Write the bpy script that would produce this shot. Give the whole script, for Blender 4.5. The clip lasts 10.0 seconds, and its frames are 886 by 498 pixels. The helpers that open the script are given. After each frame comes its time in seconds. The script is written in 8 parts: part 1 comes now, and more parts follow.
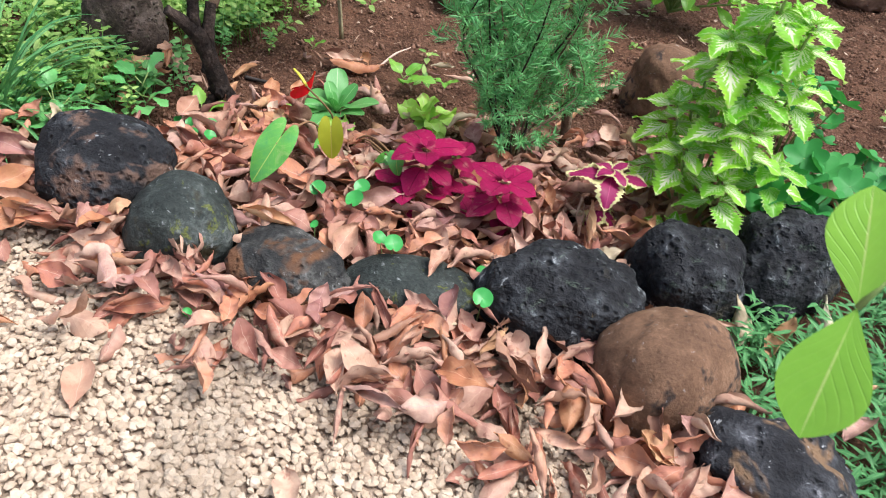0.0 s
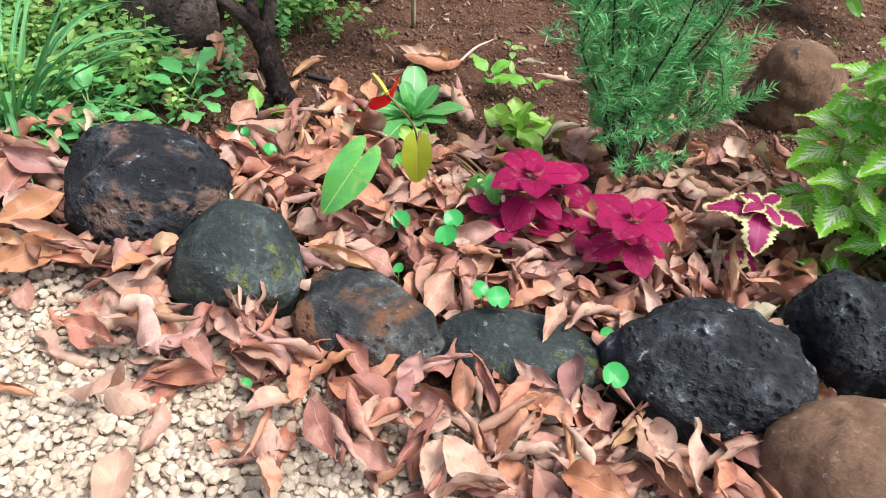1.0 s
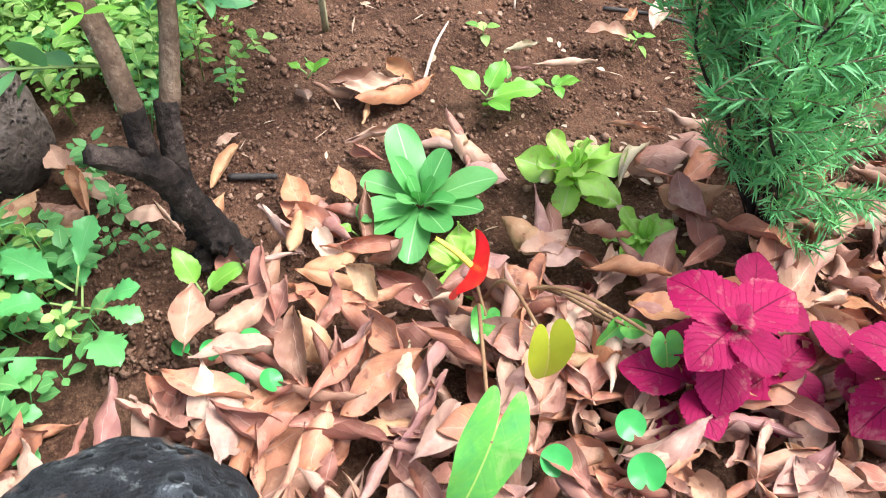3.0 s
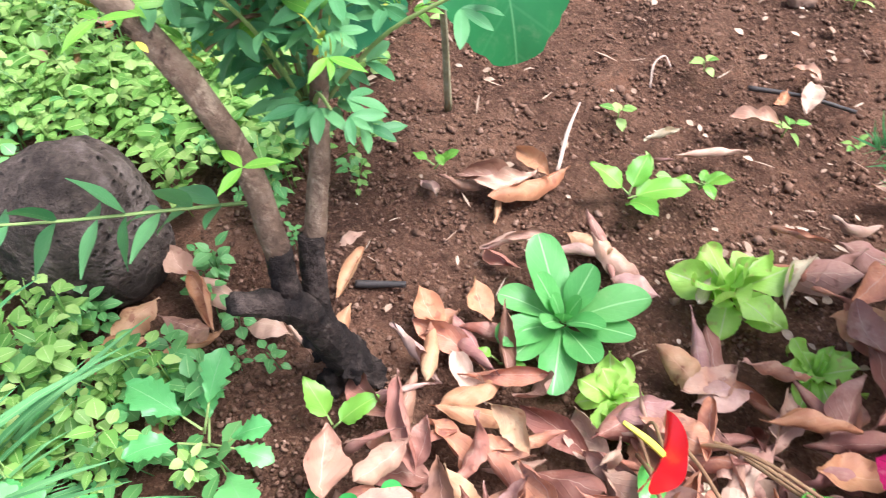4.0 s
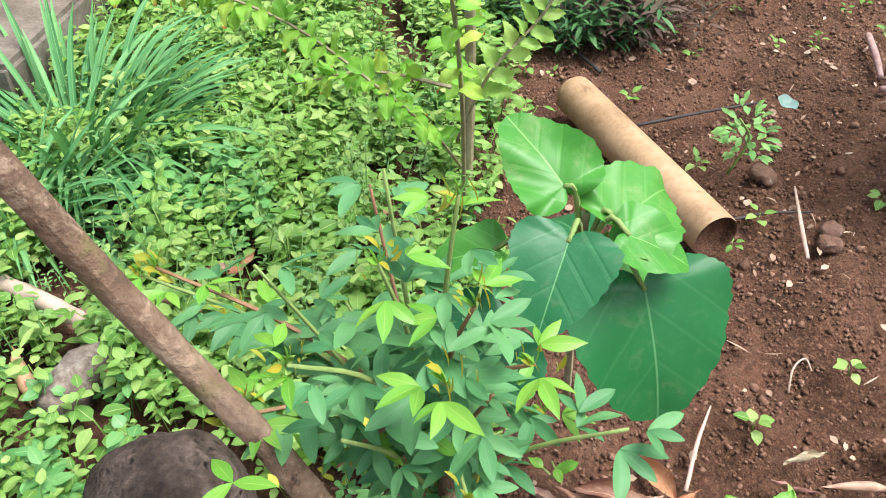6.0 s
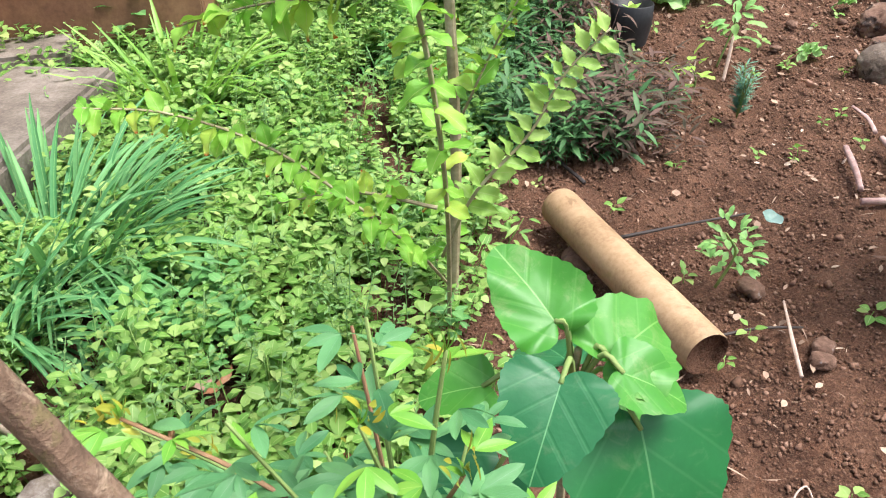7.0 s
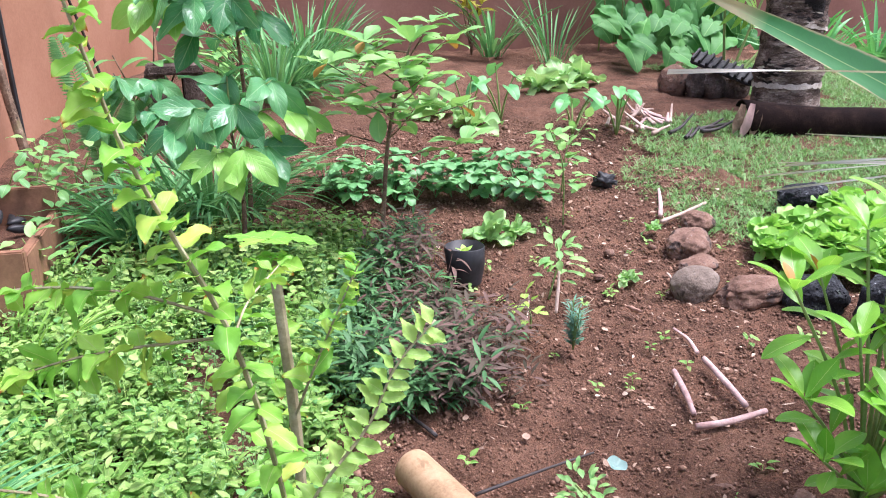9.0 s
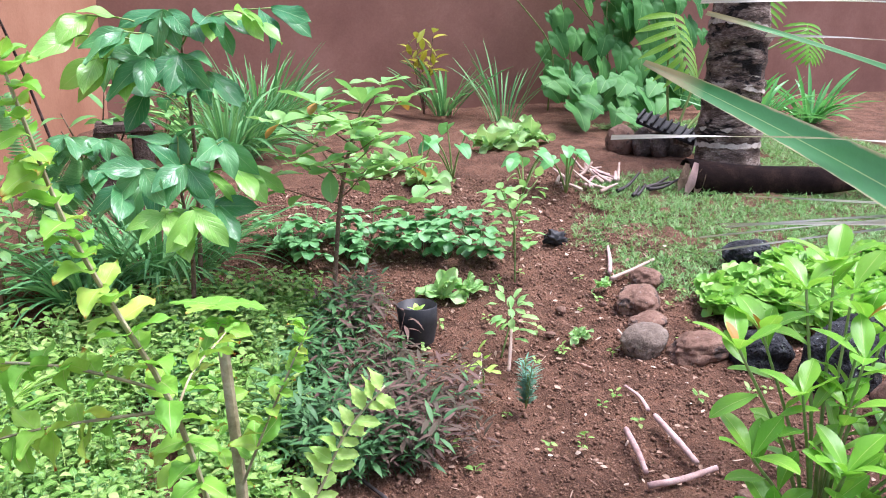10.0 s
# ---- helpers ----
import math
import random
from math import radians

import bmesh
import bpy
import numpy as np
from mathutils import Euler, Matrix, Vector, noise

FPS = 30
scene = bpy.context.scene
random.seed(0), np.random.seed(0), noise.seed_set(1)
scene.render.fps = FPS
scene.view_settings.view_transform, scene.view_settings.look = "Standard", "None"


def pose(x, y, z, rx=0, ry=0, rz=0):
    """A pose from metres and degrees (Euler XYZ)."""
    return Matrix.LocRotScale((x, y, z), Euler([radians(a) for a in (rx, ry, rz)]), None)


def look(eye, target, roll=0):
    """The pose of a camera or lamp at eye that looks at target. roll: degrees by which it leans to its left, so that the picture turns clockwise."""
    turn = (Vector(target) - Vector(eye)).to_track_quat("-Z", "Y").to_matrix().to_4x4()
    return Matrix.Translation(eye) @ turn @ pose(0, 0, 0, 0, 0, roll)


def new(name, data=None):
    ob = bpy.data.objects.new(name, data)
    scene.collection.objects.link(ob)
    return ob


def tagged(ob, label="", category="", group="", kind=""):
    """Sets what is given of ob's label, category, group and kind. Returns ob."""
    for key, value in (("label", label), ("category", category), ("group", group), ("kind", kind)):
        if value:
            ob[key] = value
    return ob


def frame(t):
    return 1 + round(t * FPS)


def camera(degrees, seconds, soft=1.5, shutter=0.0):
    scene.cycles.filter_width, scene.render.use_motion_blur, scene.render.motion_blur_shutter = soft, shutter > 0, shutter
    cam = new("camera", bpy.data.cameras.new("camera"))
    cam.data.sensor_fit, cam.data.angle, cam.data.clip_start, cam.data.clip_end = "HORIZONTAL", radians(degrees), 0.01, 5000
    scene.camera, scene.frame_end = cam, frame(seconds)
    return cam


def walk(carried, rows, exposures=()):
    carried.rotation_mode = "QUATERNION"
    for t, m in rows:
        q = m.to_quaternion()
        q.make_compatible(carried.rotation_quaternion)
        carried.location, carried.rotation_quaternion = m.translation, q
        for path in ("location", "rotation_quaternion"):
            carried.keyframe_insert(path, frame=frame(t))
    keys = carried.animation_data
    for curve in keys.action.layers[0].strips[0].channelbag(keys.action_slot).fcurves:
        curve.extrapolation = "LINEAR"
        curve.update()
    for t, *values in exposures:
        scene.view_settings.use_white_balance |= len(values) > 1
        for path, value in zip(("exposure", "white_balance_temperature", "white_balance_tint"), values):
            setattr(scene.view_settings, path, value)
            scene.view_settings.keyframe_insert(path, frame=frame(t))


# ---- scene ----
cam = camera(58.0, 10.0, 1.0, 0.12)
ROWS = [
    (0.0, -0.0496, 0.0038, 0.9154, 50.92, -6.35, -1.34),
    (0.5, -0.0731, 0.1487, 0.8858, 50.66, -5.95, 1.51),
    (1.0, -0.1440, 0.2695, 0.8269, 48.80, -5.62, 1.31),
    (1.5, -0.2513, 0.4407, 0.7681, 44.20, -2.58, -4.06),
    (2.0, -0.2996, 0.6235, 0.7193, 41.79, -2.05, -10.46),
    (2.5, -0.3473, 0.8098, 0.7322, 40.29, -2.63, -15.58),
    (2.7, -0.3575, 0.8601, 0.7365, 40.15, -2.41, -17.62),
    (3.8, -0.4143, 1.0931, 0.7713, 38.85, -0.66, -20.16),
    (4.0, -0.4215, 1.1128, 0.7695, 39.91, 0.23, -15.52),
    (4.2, -0.4366, 1.1395, 0.7875, 40.20, 0.14, -11.57),
    (4.5, -0.4190, 1.1642, 0.8032, 42.19, 0.77, -7.87),
    (5.0, -0.3945, 1.2258, 0.8402, 45.58, 0.91, -9.12),
    (5.2, -0.3958, 1.2543, 0.8409, 46.56, 0.87, -10.25),
    (6.5, -0.4359, 1.3080, 0.8838, 53.26, 1.06, -6.42),
    (7.0, -0.4195, 1.3383, 0.8811, 57.11, 0.29, -8.54),
    (7.5, -0.4036, 1.3522, 0.9088, 61.12, 0.46, -12.92),
    (8.0, -0.3839, 1.3691, 0.9329, 65.14, 0.90, -17.30),
    (8.5, -0.3780, 1.3738, 0.9613, 69.06, 1.25, -19.47),
    (9.0, -0.3753, 1.3762, 0.9801, 72.00, 0.87, -19.76),
    (9.5, -0.3750, 1.3769, 0.9912, 74.12, 0.38, -20.76),
    (10.0, -0.3691, 1.3725, 0.9947, 75.88, 0.32, -23.00),
]
walk(cam, [(t, pose(*row)) for t, *row in ROWS],
     exposures=[(0.0, 1.02, 6300, 10), (1.0, 1.14, 6200, 7), (2.0, 1.52, 6150, 3), (2.5, 1.75, 6150, 3), (3.0, 1.7, 6150, 6), (4.0, 1.7, 5950, 13), (4.5, 1.62, 6200, 19), (5.0, 1.55, 6250, 12), (6.5, 1.25, 6450, 9), (7.2, 1.42, 6450, 12), (8.0, 1.5, 6200, 17), (9.0, 1.55, 5900, 22), (10.0, 1.54, 5850, 22)])

# ---- sky and sun: a bright overcast day ----
world = bpy.data.worlds.new("sky")
scene.world = world
world.use_nodes = True
wn = world.node_tree.nodes
wl = world.node_tree.links
wn.clear()
sky = wn.new("ShaderNodeTexSky")
sky.sky_type, sky.sun_disc = "NISHITA", False
sky.sun_elevation, sky.sun_rotation = radians(66), radians(108)
sky.dust_density, sky.air_density, sky.ozone_density = 4.0, 1.0, 1.0
hsv = wn.new("ShaderNodeHueSaturation")
hsv.inputs["Saturation"].default_value = 0.75
bg = wn.new("ShaderNodeBackground")
bg.inputs["Strength"].default_value = 0.115
wout = wn.new("ShaderNodeOutputWorld")
wl.new(sky.outputs[0], hsv.inputs["Color"])
wl.new(hsv.outputs[0], bg.inputs["Color"])
wl.new(bg.outputs[0], wout.inputs[0])
sun = new("sun", bpy.data.lights.new("sun", "SUN"))
sun.data.energy, sun.data.angle, sun.data.color = 2.25, radians(34), (1.0, 0.985, 0.96)
sun.matrix_basis = look((2.2, -0.7, 5.2), (0.0, 0.0, 0.0))


# ---- materials ----
def mix(nt, fac, a, b, kind="MIX"):
    n = nt.nodes.new("ShaderNodeMix")
    n.data_type, n.blend_type = "RGBA", kind
    for sock, v in ((n.inputs[0], fac), (n.inputs[6], a), (n.inputs[7], b)):
        if isinstance(v, bpy.types.NodeSocket):
            nt.links.new(v, sock)
        elif isinstance(v, (int, float)):
            sock.default_value = v
        else:
            sock.default_value = (*v[:3], 1.0)
    return n.outputs[2]


def mth(nt, op, a, b=0.0, clamp=False):
    n = nt.nodes.new("ShaderNodeMath")
    n.operation, n.use_clamp = op, clamp
    for sock, v in ((n.inputs[0], a), (n.inputs[1], b)):
        if isinstance(v, bpy.types.NodeSocket):
            nt.links.new(v, sock)
        else:
            sock.default_value = v
    return n.outputs[0]


def rng(nt, v, a, b, lo=0.0, hi=1.0):
    n = nt.nodes.new("ShaderNodeMapRange")
    nt.links.new(v, n.inputs[0])
    for i, x in enumerate((a, b, lo, hi)):
        n.inputs[i + 1].default_value = x
    return n.outputs[0]


def nse(nt, scale, detail=4.0, rough=0.6, vec=None, distort=0.0):
    n = nt.nodes.new("ShaderNodeTexNoise")
    n.inputs["Scale"].default_value, n.inputs["Detail"].default_value = scale, detail
    n.inputs["Roughness"].default_value, n.inputs["Distortion"].default_value = rough, distort
    if vec is not None:
        nt.links.new(vec, n.inputs["Vector"])
    return n.outputs[0]


def ramp(nt, v, stops):
    n = nt.nodes.new("ShaderNodeValToRGB")
    while len(n.color_ramp.elements) < len(stops):
        n.color_ramp.elements.new(0.5)
    for e, (p, c) in zip(n.color_ramp.elements, stops):
        e.position, e.color = p, (*c, 1.0)
    nt.links.new(v, n.inputs[0])
    return n.outputs[0]


def base_mat(name, rough=0.6, spec=0.4):
    m = bpy.data.materials.new(name)
    m.use_nodes = True
    nt = m.node_tree
    bs = nt.nodes["Principled BSDF"]
    bs.inputs["Roughness"].default_value = rough
    bs.inputs["Specular IOR Level"].default_value = spec
    return m, nt, bs


def set_in(nt, bs, name, v):
    nt.links.new(v, bs.inputs[name])


def bump(nt, bs, h, strength=0.5, dist=0.01):
    n = nt.nodes.new("ShaderNodeBump")
    n.inputs["Strength"].default_value, n.inputs["Distance"].default_value = strength, dist
    nt.links.new(h, n.inputs["Height"])
    nt.links.new(n.outputs[0], bs.inputs["Normal"])


def obj_vec(nt):
    return nt.nodes.new("ShaderNodeTexCoord").outputs["Object"]


def pos_vec(nt):
    return nt.nodes.new("ShaderNodeNewGeometry").outputs["Position"]


def leaf_mat(name, a, b, vein=None, vein_w=0.03, side=0.0, rough=0.42, trans=0.3, margin=None, margin_w=0.1,
             heart=None, heart_w=0.2, tip=None, island=False, spots=None, spec=0.45, mottle=0.0, mottle_to=(0.3, 0.15, 0.14), hues=None, relief=0.3, ribs=44.0):
    """A leaf: colour between a and b from leaf to leaf, midrib and side veins, an own margin, centre, tip and spots."""
    m, nt, bs = base_mat(name, rough, spec)
    if island:
        r = nt.nodes.new("ShaderNodeNewGeometry").outputs["Random Per Island"]
    else:
        r = nt.nodes.new("ShaderNodeObjectInfo").outputs["Random"]
    uvn = nt.nodes.new("ShaderNodeTexCoord").outputs["UV"]
    sep = nt.nodes.new("ShaderNodeSeparateXYZ")
    nt.links.new(uvn, sep.inputs[0])
    u, v = sep.outputs[0], sep.outputs[1]
    off = mth(nt, "ABSOLUTE", mth(nt, "SUBTRACT", u, 0.5))
    n1 = nse(nt, 28.0, 3.0, 0.6, pos_vec(nt))
    n2 = nse(nt, 160.0, 2.0, 0.6, pos_vec(nt))
    fac = mth(nt, "ADD", mth(nt, "MULTIPLY", r, 0.7), mth(nt, "MULTIPLY", n1, 0.4), True)
    col = ramp(nt, fac, hues) if hues else mix(nt, fac, a, b)
    if mottle:
        mm = nse(nt, 34.0, 5.0, 0.7, pos_vec(nt), 0.6)
        col = mix(nt, mth(nt, "MULTIPLY", rng(nt, mm, 0.42, 0.66), mottle), col, mottle_to)
        col = mix(nt, mth(nt, "MULTIPLY", rng(nt, mm, 0.45, 0.3), mottle * 0.7), col, mix(nt, 0.6, col, (0.8, 0.6, 0.45)))
    if heart:
        lace = mth(nt, "SINE", mth(nt, "ADD", mth(nt, "ADD", mth(nt, "MULTIPLY", v, 36.0), mth(nt, "MULTIPLY", off, -44.0)), mth(nt, "MULTIPLY", nse(nt, 9.0, 2.0, 0.6, uvn), 2.5)))
        reach = mth(nt, "SUBTRACT", off, mth(nt, "MULTIPLY", rng(nt, v, 0.85, 0.3), 0.36))
        barb = mth(nt, "MULTIPLY", rng(nt, lace, 0.0, 0.2), rng(nt, reach, 0.03, -0.06))
        spine = mth(nt, "MULTIPLY", rng(nt, off, heart_w + 0.03, heart_w - 0.01), rng(nt, v, 0.95, 0.75))
        hv = mth(nt, "MULTIPLY", mth(nt, "MAXIMUM", barb, spine), rng(nt, r, -0.1, 0.35))
        col = mix(nt, hv, col, heart)
    if margin:
        e1 = rng(nt, mth(nt, "ADD", off, mth(nt, "MULTIPLY", mth(nt, "SUBTRACT", n1, 0.5), 0.12)), 0.5 - margin_w - 0.03, 0.5 - margin_w + 0.03)
        e2 = rng(nt, v, 0.9, 0.95)
        col = mix(nt, mth(nt, "MAXIMUM", e1, e2), col, margin)
    if tip:
        tv = rng(nt, mth(nt, "ADD", v, mth(nt, "MULTIPLY", mth(nt, "SUBTRACT", n1, 0.5), 0.5)), 0.9, 1.02)
        col = mix(nt, mth(nt, "MULTIPLY", tv, rng(nt, r, 0.3, 0.6)), col, tip)
    if spots:
        sp = rng(nt, nse(nt, 70.0, 2.0, 0.5, pos_vec(nt)), 0.62, 0.7)
        col = mix(nt, mth(nt, "MULTIPLY", sp, 0.7), col, spots)
    wv = mth(nt, "SINE", mth(nt, "ADD", mth(nt, "MULTIPLY", v, ribs), mth(nt, "MULTIPLY", off, -0.86 * ribs)))
    if vein:
        mid = rng(nt, off, vein_w, vein_w * 0.4)
        if side > 0:
            sv = mth(nt, "MULTIPLY", rng(nt, wv, 0.95, 1.0), side)
            mid = mth(nt, "MAXIMUM", mid, sv)
        col = mix(nt, mid, col, vein)
    col = mix(nt, mth(nt, "MULTIPLY", n2, 0.25), col, mix(nt, 0.5, col, (0.0, 0.0, 0.0)))
    set_in(nt, bs, "Base Color", col)
    hgt = mth(nt, "ADD", mth(nt, "MULTIPLY", rng(nt, wv, 0.7, 1.0), -0.25 if side else 0.0), mth(nt, "MULTIPLY", n1, 0.8))
    bump(nt, bs, mth(nt, "ADD", hgt, mth(nt, "MULTIPLY", n2, 0.25)), relief, 0.002 if relief < 0.5 else 0.004)
    tr = nt.nodes.new("ShaderNodeBsdfTranslucent")
    nt.links.new(mix(nt, 0.35, col, (1.0, 0.95, 0.25), "MULTIPLY"), tr.inputs[0])
    ms = nt.nodes.new("ShaderNodeMixShader")
    ms.inputs[0].default_value = trans
    out = nt.nodes["Material Output"]
    nt.links.new(bs.outputs[0], ms.inputs[1])
    nt.links.new(tr.outputs[0], ms.inputs[2])
    nt.links.new(ms.outputs[0], out.inputs[0])
    return m


def rough_mat(name, stops, scale=6.0, fine=60.0, rough=0.85, bumpy=0.5, dist=0.01, rand=0.25, spec=0.3, island=False, pits=0.0,
              patch=None, patch_scale=9.0, patch_cut=0.55, world_space=False, flecks=0.0, fleck=(0.4, 0.42, 0.43), more=(), dry=None, stretch=None):
    """Stone, soil, bark, plaster: a colour ramp over two scales of noise, relief, pits and patches; dry paints a
    brighter tone in towards +y.
    """
    m, nt, bs = base_mat(name, rough, spec)
    vec = pos_vec(nt) if world_space else obj_vec(nt)
    if stretch:
        mp = nt.nodes.new("ShaderNodeMapping")
        mp.inputs["Scale"].default_value = stretch
        nt.links.new(vec, mp.inputs["Vector"])
        vec = mp.outputs[0]
    n1, n2 = nse(nt, scale, 5.0, 0.65, vec), nse(nt, fine, 4.0, 0.7, vec)
    if island:
        r = nt.nodes.new("ShaderNodeNewGeometry").outputs["Random Per Island"]
    else:
        r = nt.nodes.new("ShaderNodeObjectInfo").outputs["Random"]
    f = mth(nt, "ADD", mth(nt, "MULTIPLY", n1, 0.7), mth(nt, "MULTIPLY", n2, 0.3))
    f = rng(nt, f, 0.36, 0.66)
    f = mth(nt, "ADD", mth(nt, "MULTIPLY", f, 1.0 - rand), mth(nt, "MULTIPLY", r, rand))
    col = ramp(nt, f, stops)
    h = mth(nt, "ADD", n1, mth(nt, "MULTIPLY", n2, 0.5))
    if patch:
        pn = nse(nt, patch_scale, 4.0, 0.7, vec, 0.4)
        col = mix(nt, rng(nt, pn, patch_cut, patch_cut + 0.06), col, patch)
    # dry: the far soil's brighter look, put into the colour towards +y
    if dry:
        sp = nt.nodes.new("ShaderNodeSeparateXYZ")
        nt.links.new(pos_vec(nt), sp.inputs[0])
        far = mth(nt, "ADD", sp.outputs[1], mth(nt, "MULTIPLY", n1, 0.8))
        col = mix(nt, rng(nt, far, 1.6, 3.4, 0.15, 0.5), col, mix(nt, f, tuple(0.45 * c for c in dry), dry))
    for pc, ps, cut, soft in more:
        pn = nse(nt, ps, 5.0, 0.75, vec, 0.6)
        col = mix(nt, rng(nt, pn, cut, cut + soft), col, mix(nt, n2, col, pc))
    if flecks > 0:
        fn = nse(nt, fine * 0.5, 3.0, 0.8, vec, 0.5)
        col = mix(nt, mth(nt, "MULTIPLY", rng(nt, fn, 0.64, 0.7), flecks), col, fleck)
    if pits > 0:
        vor = nt.nodes.new("ShaderNodeTexVoronoi")
        vor.inputs["Scale"].default_value = fine * 0.9
        nt.links.new(vec, vor.inputs["Vector"])
        keep = mth(nt, "MULTIPLY", rng(nt, nse(nt, fine * 0.4, 3.0, 0.7, vec), 0.45, 0.62), rng(nt, n1, 0.4, 0.55))
        hole = mth(nt, "MULTIPLY", rng(nt, vor.outputs[0], 0.4, 0.1), keep)
        h = mth(nt, "SUBTRACT", h, mth(nt, "MULTIPLY", hole, pits))
        # shade inside the pits is put into the colour as near black
        col = mix(nt, mth(nt, "MULTIPLY", hole, 0.75), col, (0.006, 0.006, 0.007))
    set_in(nt, bs, "Base Color", col)
    bump(nt, bs, h, bumpy, dist)
    return m


